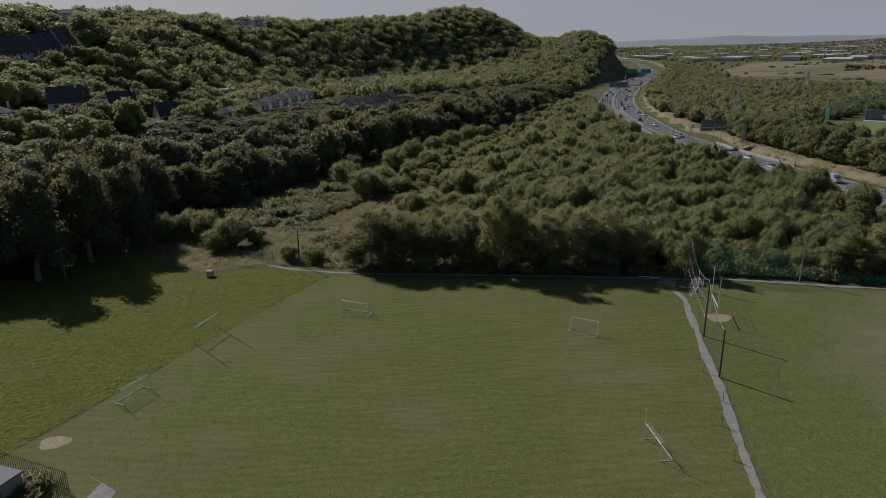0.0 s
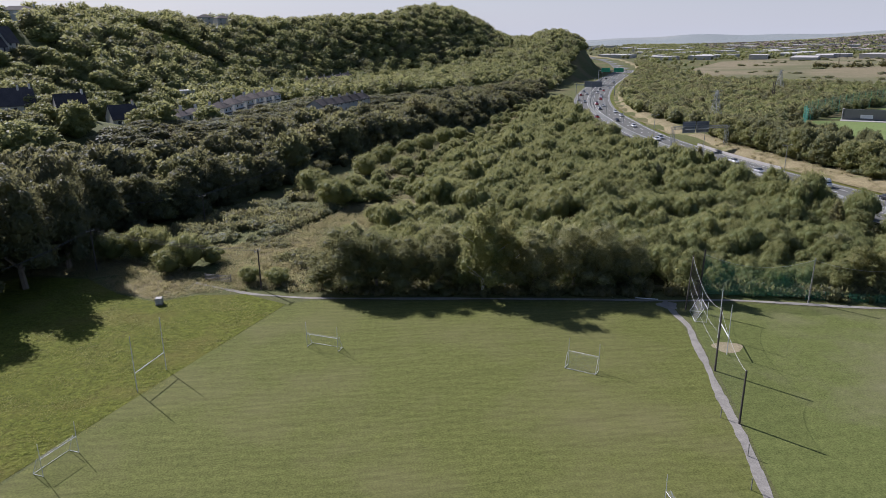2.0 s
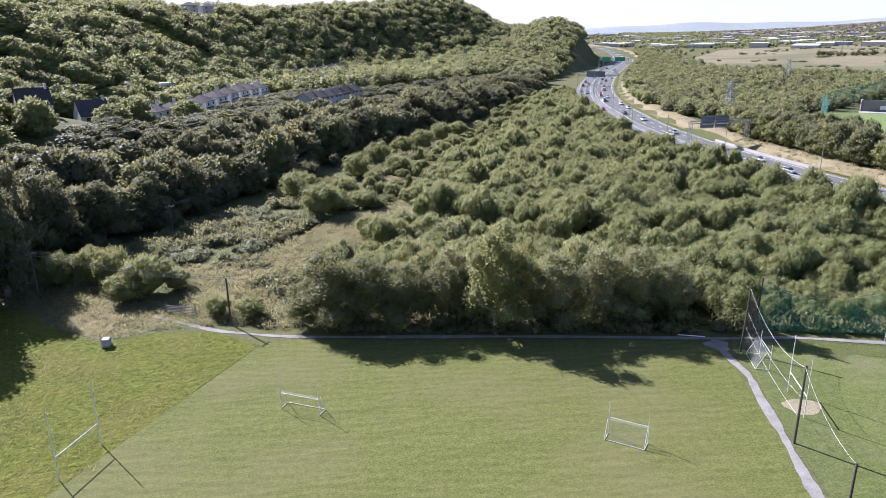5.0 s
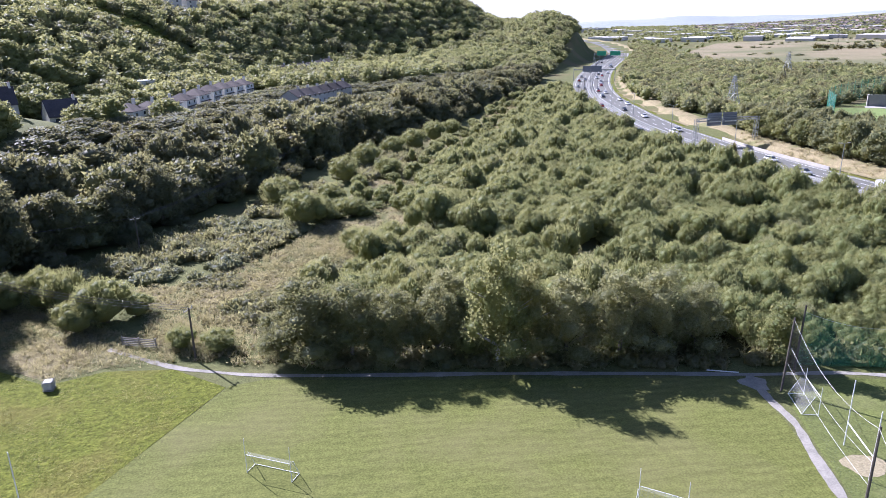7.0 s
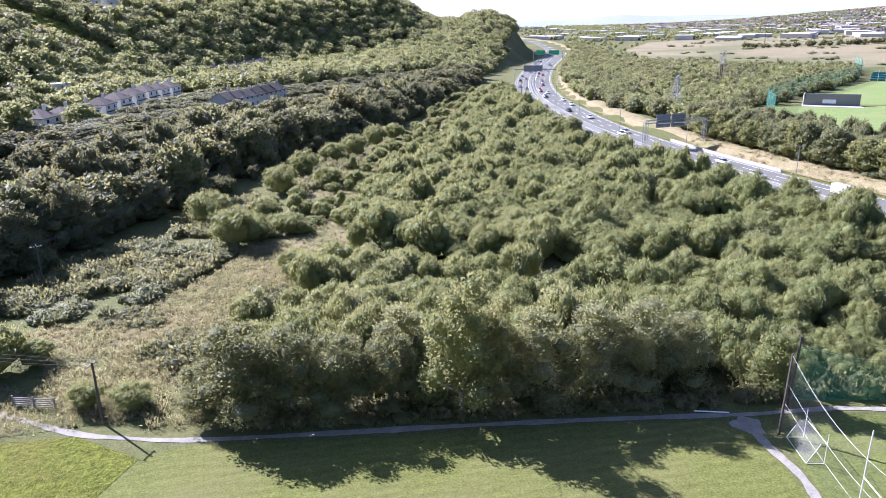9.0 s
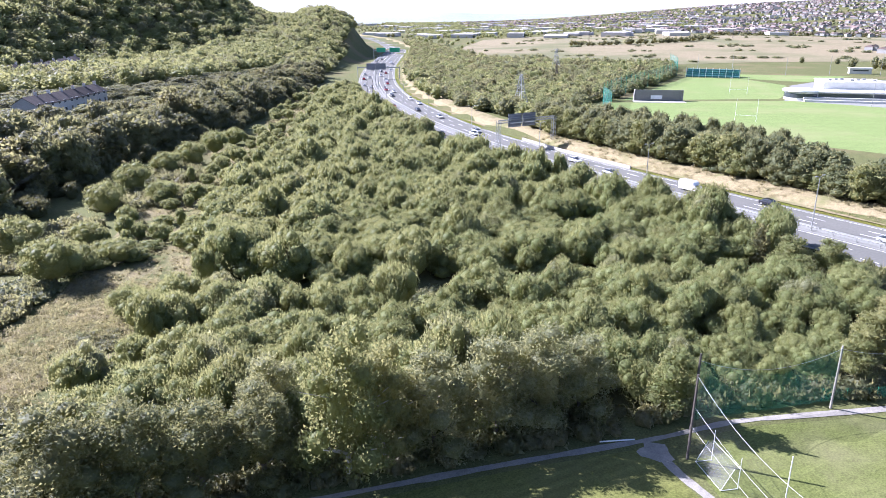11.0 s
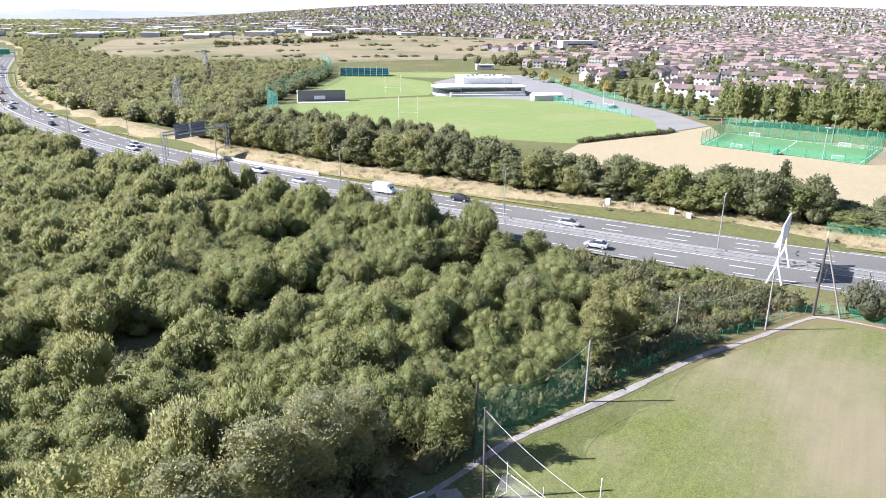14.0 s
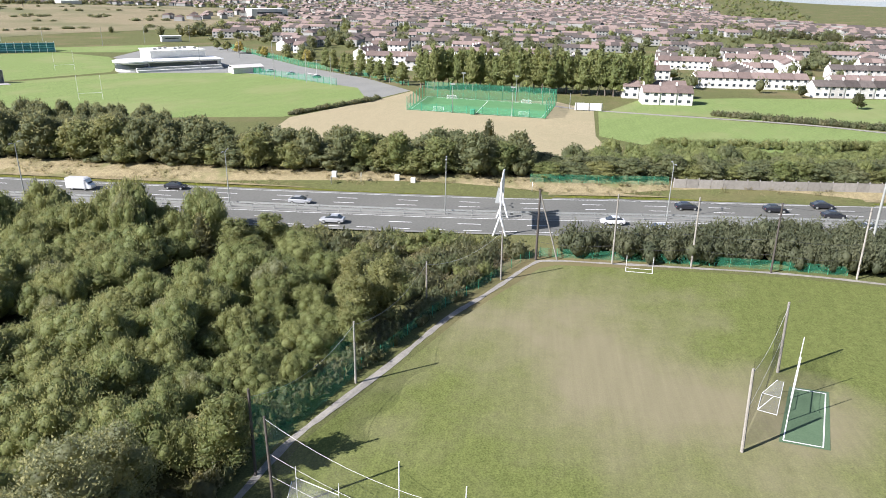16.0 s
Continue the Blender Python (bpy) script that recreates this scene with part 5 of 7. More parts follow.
# wide belts of shrubs between the far fence and the fields
for poly, gap, lo, hi, mat_, lab in (([(169.7, 76.5), (200.4, 59.7), (205.9, 17.4), (220.3, -41.5), (234.9, -89.1), (184.4, -87.1), (170.3, -20.8), (163.9, 28.2)], 5.5, 0.28, 0.48, M_WILLOW, "broad belt of grey-green shrubs beyond the fence"),
                                     ([(173.8, 74.4), (188, 64), (191.3, 17.7), (207.9, -41.1), (186.3, -59.3), (172.6, 18.1)], 12.0, 0.4, 0.62, M_BROAD, "taller dark bushes in the shrub belt"),
                                     ([(173.4, 141.5), (183.8, 135.1), (181.7, 99.2), (180.4, 78.5), (170.4, 88.9)], 6.0, 0.35, 0.55, M_WILLOW, "low shrubs beside the dry field"),
                                     ([(183.5, 241.3), (213, 279.1), (210.2, 237.2), (211.9, 196.5), (197.1, 174.2), (178.7, 196.1)], 5.6, 0.45, 0.7, M_BROAD, "belt of trees beside the main pitch")):
    vx_, vy_ = scatter(poly, gap, r)
    ok = side_of(ROAD_COARSE, vx_, vy_)[0] > 25
    vx_, vy_ = vx_[ok], vy_[ok]
    sown("shrub_belt", BUSH_FAR, vx_, vy_, land(vx_, vy_) - 0.3, r.uniform(0.6, 1.0, len(vx_)), r.uniform(lo * 1.7, hi * 2.0, len(vx_)), mat_, lab, "shrubs", r)
vx_ = np.linspace(222.6, 238.4, 60)
vy_ = np.interp(vx_, [222.6, 227.4, 238.4], [43.1, -2.9, -47.8])
sown("hedge", HEDGE_BUSH, vx_ - 6, vy_, land(vx_ - 6, vy_) - 0.3, r.uniform(0.6, 0.8, 60), r.uniform(0.6, 0.8, 60), M_BRIGHT, "bright green hedge along the field", "hedge", r)
MARSH = [(413.4, 630.8), (502.4, 500.1), (690.2, 419.8), (1002, 506.8), (1183.3, 627.2), (1299.8, 917.3), (980.1, 1148.4), (673.9, 1025.7), (508, 828.6)]
vx_, vy_ = scatter(MARSH, 13, r)
ok = wobble(vx_, vy_, 26, 5) + 0.25 * wobble(vx_, vy_, 8, 2) > 0.6
sown("brambles", LOW, vx_[ok], vy_[ok], land(vx_[ok], vy_[ok]), r.uniform(1.5, 4.5, ok.sum()), r.uniform(1.0, 2.6, ok.sum()), M_BROAD, "low thorn bushes scattered over the dry grass", "bushes", r)
PLAIN = [(580, 1125.8), (847.7, 1168.3), (1126.1, 1298.4), (1501.3, 1272), (3330.4, 2930.2), (3815.3, 5346.2), (2414.1, 5240.5), (1036.4, 2064.2)]
vx_, vy_ = scatter(PLAIN, 24, r)
ok = (side_of(ROAD_COARSE, vx_, vy_)[0] > 40) & (wobble(vx_, vy_, 60, 2) > -0.3)
sown("woodland", CLUMP_FAR, vx_[ok], vy_[ok], land(vx_[ok], vy_[ok]) - 0.3, r.uniform(1.0, 2.4, ok.sum()), r.uniform(0.8, 1.6, ok.sum()), M_WILLOW, "trees between the factories on the plain", "trees", r)
BEYOND = [(328.9, 1030.9), (665.5, 1478.4), (1056.5, 2160.1), (1774.1, 3687.8), (-190.8, 2745.4), (-220.3, 1290), (255.6, 1226.8)]
vx_, vy_ = scatter(BEYOND, 22, r)
ok = side_of(ROAD_COARSE, vx_, vy_)[0] < -26
sown("woodland", CLUMP_FAR, vx_[ok], vy_[ok], land(vx_[ok], vy_[ok]) - 0.3, r.uniform(1.2, 2.4, ok.sum()), r.uniform(1.0, 1.8, ok.sum()), M_BROAD, "trees on the plain beyond the hill", "trees", r)

# ---- goals, nets and poles on the pitches ----


def post(name, base, height, r0, r1, material, label, category, group="", lean=(0, 0), sides=8):
    bm = bmesh.new()
    rod(bm, (0, 0, -0.3), (lean[0], lean[1], height), r0, r1, sides)
    root = thing(name, label, category, group, at=Matrix.Translation((base[0], base[1], land_at(*base))))
    part("pole", bm, material, root)
    return root


def tall_goal(a, b, height=7.0, bar=2.5, group="tall goals"):
    """H-shaped goal for field games: two tall posts and a crossbar."""
    a, b = Vector((*a, land_at(*a))), Vector((*b, land_at(*b)))
    root = thing("goalposts", "tall white H-shaped goalposts standing on the grass", "goalposts", group, at=Matrix.Translation((a + b) / 2))
    mid = (a + b) / 2
    for p in (a - mid, b - mid):
        part("post", rod(bmesh.new(), p - Vector((0, 0, 0.3)), p + Vector((0, 0, height)), 0.055, 0.045, 10), M_WHITE, root)
    part("crossbar", rod(bmesh.new(), a - mid + Vector((0, 0, bar)), b - mid + Vector((0, 0, bar)), 0.055, 0.055, 10), M_WHITE, root)
    return root


def small_goal(a, b, back, up=3.6, bar=1.9, depth=1.3, net=True):
    """Portable goal: two posts, a crossbar, a frame on the ground and a net behind."""
    a, b = Vector((*a, 0.03)), Vector((*b, 0.03))
    mid = (a + b) / 2
    away = Vector((b.y - a.y, a.x - b.x, 0)).normalized() * depth * back
    root = thing("small_goal", "white portable training goal with short uprights on the pitch", "goal", "portable goals", at=Matrix.Translation(mid))
    a, b = a - mid, b - mid
    z = lambda h: Vector((0, 0, h))
    for p in (a, b):
        part("post", rod(bmesh.new(), p, p + z(up), 0.03, 0.03, 8), M_WHITE, root)
        part("ground_bar", rod(bmesh.new(), p + z(0.05), p + away + z(0.05), 0.03, 0.03, 6), M_WHITE, root)
        part("stay", rod(bmesh.new(), p + away + z(0.05), p + away * 0.35 + z(bar), 0.03, 0.03, 6), M_WHITE, root)
    part("crossbar", rod(bmesh.new(), a + z(bar), b + z(bar), 0.028, 0.028, 8), M_WHITE, root)
    part("ground_bar", rod(bmesh.new(), a + away + z(0.05), b + away + z(0.05), 0.028, 0.028, 8), M_WHITE, root)
    if net:
        bm = bmesh.new()
        v = [bm.verts.new(p) for p in (a + z(bar), b + z(bar), b + away * 0.35 + z(bar), a + away * 0.35 + z(bar), a + away + z(0.1), b + away + z(0.1), a + z(0.1), b + z(0.1))]
        for f in ((0, 1, 2, 3), (3, 2, 5, 4), (0, 3, 4, 6), (1, 7, 5, 2)):
            bm.faces.new([v[i] for i in f])
        part("net", bm, M_NETWHITE, root)
    return root


tall_goal((-20.7, 87.9), (-18.3, 93.3), 7.2)
tall_goal((55.2, 86.8), (53.2, 81.6), 7.0)
tall_goal((76.3, 51.7), (80.8, 49.9), 7.2)
small_goal((-0.6, 96.4), (3.4, 93.9), -1)
small_goal((32.0, 83.6), (35.0, 81.0), 1)
small_goal((29.4, 50.6), (29.6, 54.6), 1)
small_goal((-26.1, 71.9), (-23.9, 75.6), -1)
small_goal((58.1, 95.9), (56.6, 91.9), 1, 3.2, 2.1, 1.6)
small_goal((114.5, 63.2), (114.3, 59.3), 1, 2.4, 0.4, 0.6, False)
small_goal((77.2, 52.4), (80.6, 51.0), -1, 2.0, 2.0, 1.8)
small_goal((110, 22), (104, 23.5), 1, 1.2, 0.9, 0.8, False)

# goal mouth mat and its white lines
mat_poly = [(72.6, 53.6), (83.2, 49.3), (82.7, 45.4), (71.9, 49.2)]
sheet("ground", mat_poly, 0.05, M_MAT, "dark green artificial turf mat in the goal mouth", "mat")
box_pts = [(72.9, 53.1), (82.8, 49.0), (82.3, 45.9), (72.3, 49.7)]
bm = bmesh.new()
for (x0, y0), (x1, y1) in zip(box_pts, box_pts[1:] + box_pts[:1]):
    d = Vector((x1 - x0, y1 - y0, 0))
    box(bm, (d.length, 0.12, 0.012), ((x0 + x1) / 2, (y0 + y1) / 2, 0.066), d.to_track_quat("X", "Z").to_matrix().to_4x4())
tagged(part("goal_lines", bm, M_LINE), "white painted goal area lines on the mat", "pitch marking", kind="structure")

# ball-stop nets
DARKPOLES = [(56.3, 97.2, 8.4, (0.9, 0.6)), (49.1, 77.8, 8.4, (0.2, 0.2)), (44.6, 66.0, 6.3, (0.15, 0.1))]
for x, y, h, lean in DARKPOLES:
    post("net_pole", (x, y), h, 0.13, 0.10, M_WOODPOLE, "dark tarred timber pole holding a ball-stop net", "pole", "dark net poles", lean)
post("net_pole", (60.4, 100.4), 8.3, 0.15, 0.11, M_WOODPOLE, "dark timber pole holding the green net", "pole", "dark net poles", (0.5, 0.2))


def hung_net(name, a, b, top_a, top_b, material, label, bottom=0.1, drop=0.8, ropes=(), group="ball-stop nets", n=14):
    """A net between two poles, sagging at the top, with its ropes."""
    root = thing(name, label, "net", group, at=Matrix.Translation((a[0], a[1], 0)))
    o = np.array([a[0], a[1], 0])
    bm = bmesh.new()
    cols = []
    for i, f in enumerate(np.linspace(0, 1, n)):
        x, y = a[0] + (b[0] - a[0]) * f - o[0], a[1] + (b[1] - a[1]) * f - o[1]
        zt = top_a + (top_b - top_a) * f - drop * 4 * f * (1 - f)
        zb = land_at(x + o[0], y + o[1]) + bottom
        belly = 0.35 * math.sin(f * 9) * math.sin(f * math.pi)
        cols.append([bm.verts.new((x + belly * 0.3 * k, y + belly * k, zb + (zt - zb) * k / 3)) for k in range(4)])
    for p, q2 in zip(cols, cols[1:]):
        for k in range(3):
            bm.faces.new((p[k], q2[k], q2[k + 1], p[k + 1]))
    part("mesh", bm, material, root)
    for h in ropes:
        pts = [tuple(np.array(p) - o) for p in sag((a[0], a[1], top_a * h), (b[0], b[1], top_b * h), drop * h, n)]
        part("rope", chain(bmesh.new(), pts, 0.018, 4), M_ROPE, root, "white sagging rope")
    return root


hung_net("ball_stop_net", (57.1, 97.7), (49.2, 78.0), 8.2, 8.2, M_NETDARK, "fine dark ball-stop net with white ropes hung between poles", 0.2, 1.6, (1.0, 0.62, 0.36))
hung_net("ball_stop_net", (49.2, 78.0), (44.7, 66.1), 8.2, 6.2, M_NETDARK, "fine dark ball-stop net hung between poles", 0.2, 0.9, (1.0,))
GREENPOLES = [(60.8, 100.6, 8.0), (76.4, 95.6, 7.2), (96.1, 91.0, 6.6), (107.4, 81.8, 8.0)]
for x, y, h in GREENPOLES[1:]:
    post("net_pole", (x, y), h, 0.13, 0.10, M_GREYPOLE, "grey timber pole holding the green net", "pole", "grey net poles", (0.25, 0.1))
hung_net("ball_stop_net", GREENPOLES[0][:2], (76.6, 95.6), 7.6, 7.0, M_NETGREEN, "green ball-stop net sagging between poles beside the path", 0.9, 1.7, (1.0,))
hung_net("ball_stop_net", (76.6, 95.6), (96.2, 91.0), 6.9, 6.4, M_NETDARK, "thin net sagging between poles beside the path", 0.4, 1.6, (1.0,))
hung_net("ball_stop_net", (96.2, 91.0), (107.5, 81.8), 6.2, 7.6, M_NETDARK, "thin net sagging between poles beside the path", 0.4, 1.4, (1.0,))
corner_pole = post("net_pole", (116.5, 76.8), 11.3, 0.19, 0.15, M_WOODPOLE, "tall dark pole with a slanting brace at the field corner", "pole", "dark net poles", (0.3, 0))
part("brace", rod(bmesh.new(), (0.8, -3.4, -0.2), (0.25, -0.1, 10.6), 0.13, 0.11, 8), M_GREYPOLE, corner_pole)
for x, y, h, mm in ((116.8, 65.0, 11.2, M_GREYPOLE), (117.4, 53.0, 11.2, M_GREYPOLE), (117.4, 41.2, 11.0, M_WOODPOLE), (117, 29, 11, M_GREYPOLE)):
    post("net_pole", (x, y), h, 0.16, 0.12, mm, "tall timber pole along the field edge by the hedge", "pole", "poles along the hedge", (0.35, 0.1))
for (x0, y0), (x1, y1) in zip([(116.7, 76.8), (117, 65), (117.6, 53), (117.6, 41.2)], [(117, 65), (117.6, 53), (117.6, 41.2), (117.2, 29)]):
    root = thing("wire_fence", "thin wires strung between the field-edge poles", "fence", "wires along the hedge", at=Matrix.Translation((x0, y0, 0)))
    for h in (10.6, 5.5, 3.0):
        part("wire", chain(bmesh.new(), [tuple(np.array(p) - np.array([x0, y0, 0])) for p in sag((x0, y0, h), (x1, y1, h), 0.5, 8)], 0.02, 4), M_WIRE, root)
for x, y, h, lean in ((70.4, 57.5, 8.4, (0.7, 0.2)), (86.2, 49.6, 8.4, (0.6, 0.1))):
    post("net_pole", (x, y), h, 0.17, 0.13, M_GREYPOLE, "timber pole holding a gathered net behind the goal", "pole", "poles behind the goal", lean)
hung_net("ball_stop_net", (71.0, 57.6), (86.6, 49.7), 8.2, 8.2, M_NETFOLD, "dark net bunched behind the goal", 0.2, 1.0, (1.0, 0.5))


def green_fence(pts, h, group, gap=2.6, lab="low green mesh fence along the path", net=True):
    """Mesh fence: a post at every gap and a panel between."""
    line = smooth_line(pts, gap)
    root = thing("mesh_fence", lab, "fence", group, at=Matrix.Translation((*line[0], 0)))
    o = Vector((*line[0], 0))
    zz = land(line[:, 0], line[:, 1])
    for (x, y), z in zip(line, zz):
        part("post", rod(bmesh.new(), Vector((x, y, z)) - o, Vector((x, y, z + h)) - o, 0.04, 0.04, 5), M_GREEN, root)
    if net:
        for (a, za), (b, zb) in zip(list(zip(line, zz)), list(zip(line, zz))[1:]):
            bm = bmesh.new()
            bm.faces.new([bm.verts.new(Vector(p) - o) for p in ((*a, za + 0.08), (*b, zb + 0.08), (*b, zb + h - 0.05), (*a, za + h - 0.05))])
            part("panel", bm, M_NETGREEN, root)
    return root


green_fence([(77, 97.0), (82.5, 94.2), (94, 89.9), (101, 86.2), (106.6, 83.2), (114.6, 79.2), (118, 76.6)], 1.5, "fence along the path")
green_fence([(118, 76.2), (118.3, 65), (118.6, 53), (118.7, 41), (118, 30)], 1.6, "fence along the hedge")

# loose things on the field
bm = bmesh.new()
rod(bm, (0, 0, 0.09), (3.2, -1.45, 0.09), 0.07, 0.07, 8)
tagged(part("pipe", bm, M_WHITE), "white plastic pipe lying on the ground by the path", "pipe").matrix_basis = Matrix.Translation((51.1, 103.4, 0.02))
tank_ = thing("water_tank", "white plastic tank in a steel cage on the bank", "tank", at=Matrix.Translation((-23.3, 118.0, land_at(-23.3, 118.0) + 0.04)))
part("bottle", box(bmesh.new(), (1.0, 1.15, 0.95), (0, 0, 0.62), None, 0.08), M_RENDER, tank_)
part("pallet", box(bmesh.new(), (1.05, 1.2, 0.14), (0, 0, 0.07)), M_GREYPOLE, tank_)
bm = bmesh.new()
for sx in (-0.54, 0.54):
    for sy in (-0.6, -0.2, 0.2, 0.6):
        rod(bm, (sx, sy, 0.1), (sx, sy, 1.14), 0.02, 0.02, 4)
for h in (0.3, 0.6, 0.9, 1.13):
    for sx in (-0.54, 0.54):
        rod(bm, (sx, -0.6, h), (sx, 0.6, h), 0.02, 0.02, 4)
part("cage", bm, M_STEEL, tank_)
for x, y, h in ((38.8, 55.5, 1.3), (41.8, 60.4, 1.4), (43.4, 67.6, 1.3), (36.6, 49.5, 1.3)):
    post("marker_post", (x, y), h, 0.05, 0.05, M_GREYPOLE, "short timber marker post beside the path", "post", "marker posts")
# fenced enclosure with a flat-roofed store at the pitch corner
fr = thing("railing_fence", "dark steel railing fence round a small store", "fence", at=Matrix.Translation((-27.0, 56.4, 0)))
for p0, p1 in (((0, 0), (-5.4, 3.4)), ((0, 0), (-1.0, -7)), ((-5.4, 3.4), (-9.4, 5.4))):
    n = int(math.hypot(p1[0] - p0[0], p1[1] - p0[1]) / 0.28)
    for i in range(n + 1):
        x, y = p0[0] + (p1[0] - p0[0]) * i / n, p0[1] + (p1[1] - p0[1]) * i / n
        part("bar", rod(bmesh.new(), (x, y, 0), (x, y, 1.9), 0.03, 0.02, 4), M_WOODPOLE, fr)
    for h in (0.3, 1.6):
        part("rail", rod(bmesh.new(), (*p0, h), (*p1, h), 0.035, 0.035, 4), M_WOODPOLE, fr)
st = thing("store", "flat-roofed concrete store inside the railings", "shed", at=pose(-34.2, 54.4, 0, 0, 0, -28))
part("wall", box(bmesh.new(), (5.0, 6.0, 2.4), (0, 0, 1.2)), M_CONC, st)
part("roof", box(bmesh.new(), (5.4, 6.4, 0.2), (0, 0, 2.5), None, 0.04), M_PARK, st)
part("door", box(bmesh.new(), (0.06, 1.0, 2.0), (2.53, 0.4, 1.0)), M_GREEN, st)
cxs = np.array([-29.2, -30.6, -29.0, -30.4, -28.6, -29.6])
cys = np.array([53.0, 55.2, 50.8, 57.0, 52.0, 56.2])
sown("shrubs", LOW, cxs, cys, np.zeros(6), np.full(6, 1.0), np.full(6, 1.4), M_BRAMBLE, "dark shrubs inside the railings", "shrubs", r)
sheet("ground", [(-24.2, 56.6), (-26.2, 58.6), (-22.4, 55.0), (-22.8, 51.0), (-26, 50)], 0.034, M_GRAVEL, "bare gravel by the railing gate")
gate = thing("farm_gate", "grey wooden gate and rails at the end of the path", "gate", at=pose(-15.2, 127.0, land_at(-15.2, 127.0), 0, 0, -24))
for i in range(5):
    part("rail", box(bmesh.new(), (4.6, 0.06, 0.11), (0, 0, 0.25 + i * 0.25)), M_GREYPOLE, gate)
for x in (-2.4, 0, 2.4):
    part("post", box(bmesh.new(), (0.14, 0.14, 1.5), (x, 0.08, 0.7)), M_GREYPOLE, gate)

# ---- power line ----


def utility_pole(x, y, h, turn):
    root = thing("utility_pole", "wooden electricity pole with a crossarm and insulators", "utility pole", "power line", at=pose(x, y, land_at(x, y), 0, 0, turn))
    part("pole", rod(bmesh.new(), (0, 0, -0.4), (0, 0, h), 0.15, 0.10, 8), M_WOODPOLE, root)
    part("crossarm", box(bmesh.new(), (1.7, 0.1, 0.12), (0, 0.12, h - 0.25)), M_GREYPOLE, root)
    for dx in (-0.75, 0, 0.75):
        part("insulator", rod(bmesh.new(), (dx, 0.12, h - 0.2), (dx, 0.12, h + 0.06), 0.05, 0.04, 6), M_STEEL, root)
    return [(root.matrix_basis @ Vector((dx, 0.12, h + 0.05)))[:] for dx in (-0.75, 0, 0.75)]


P1 = utility_pole(-7.7, 121.4, 7.0, 60)
P2 = utility_pole(-37.6, 138.5, 7.8, 50)
P3 = utility_pole(-21.6, 166.0, 7.4, 20)
P4 = utility_pole(-62, 152, 9.0, 30)
P5 = utility_pole(-46.5, 116.0, 7.2, 60)
P6 = utility_pole(20, 262, 9.0, 30)
bm = bmesh.new()
for sa, sb, drop in ((P1, P2, 0.9), (P2, P4, 0.8), (P3, P4, 1.0), (P3, P6, 2.0), (P2, P5, 0.6)):
    for a, b in zip(sa, sb):
        chain(bm, sag(a, b, drop, 12), 0.022, 4)
tagged(part("power_cables", bm, M_WIRE), "thin black electricity cables sagging between poles", "cable", kind="stuff")

# ---- along the dual carriageway ----


def lamp_kind():
    root = thing("street_lamp", "tall grey street lamp with two short arms on the road's median", "street lamp", "median lamps")
    part("pole", rod(bmesh.new(), (0, 0, -0.2), (0, 0, 10.2), 0.12, 0.07, 8), M_STEEL, root)
    for s in (-1, 1):
        part("arm", rod(bmesh.new(), (0, 0, 10.1), (0.9 * s, 0, 10.4), 0.045, 0.04, 6), M_STEEL, root)
        part("lamp_head", box(bmesh.new(), (0.75, 0.26, 0.13), (1.2 * s, 0, 10.42), None, 0.03), M_STEEL, root)
    return root


lamp0 = lamp_kind()
for i, y in enumerate((93.4, 133.4, 173.4, 213, 253, 293, 333, 373, 413, 453, 493, 533, 573, 53.4, 13.4, -26.6, -66)):
    x, yy, a = road_at(y, 0.0)
    m = Matrix.Translation((x, yy, land_at(x, yy))) @ Matrix.Rotation(a, 4, "Z")
    if i:
        copy_thing(lamp0, m)
    else:
        lamp0.matrix_basis = m
mast = thing("lighting_mast", "very tall pale steel mast beside the road", "mast", at=Matrix.Translation((125.5, 24.0, land_at(125.5, 24.0))))
part("pole", rod(bmesh.new(), (0, 0, -0.3), (0, 0, 20.0), 0.26, 0.13, 10), M_STEEL, mast)
part("head_frame", box(bmesh.new(), (1.6, 0.3, 0.3), (0, 0, 20.0)), M_STEEL, mast)


def lattice_leg(bm, base, h, w=0.5):
    b = Vector(base)
    c = [b + Vector((sx * w, sy * w, 0)) for sx in (-1, 1) for sy in (-1, 1)]
    for p in c:
        rod(bm, p, p + Vector((0, 0, h)), 0.07, 0.07, 5)
    n = int(h / 1.4)
    for i in range(n):
        z0, z1 = Vector((0, 0, h * i / n)), Vector((0, 0, h * (i + 1) / n))
        for p, q2 in ((c[0], c[1]), (c[2], c[3]), (c[0], c[2]), (c[1], c[3])):
            rod(bm, p + z0, q2 + z1, 0.04, 0.04, 4)
    return bm


gz = land_at(139.6, 232)
gan = thing("sign_gantry", "steel gantry over the road carrying big grey-backed signs", "gantry", at=Matrix.Translation((139.4, 232.4, gz)))
part("leg", lattice_leg(bmesh.new(), (-10.4, 0, 0), 8.4), M_STEEL, gan)
part("leg", lattice_leg(bmesh.new(), (10.6, 0, 0), 8.4), M_STEEL, gan)
bm = bmesh.new()
for sy in (-0.4, 0.4):
    for h in (7.6, 8.4):
        rod(bm, (-10.4, sy, h), (10.6, sy, h), 0.08, 0.08, 6)
for i in range(14):
    x = -10.4 + i * 1.5
    rod(bm, (x, -0.4, 7.6), (x + 1.5, 0.4, 8.4), 0.045, 0.045, 4)
    rod(bm, (x, 0.4, 7.6), (x + 1.5, -0.4, 8.4), 0.045, 0.045, 4)
part("beam", bm, M_STEEL, gan)
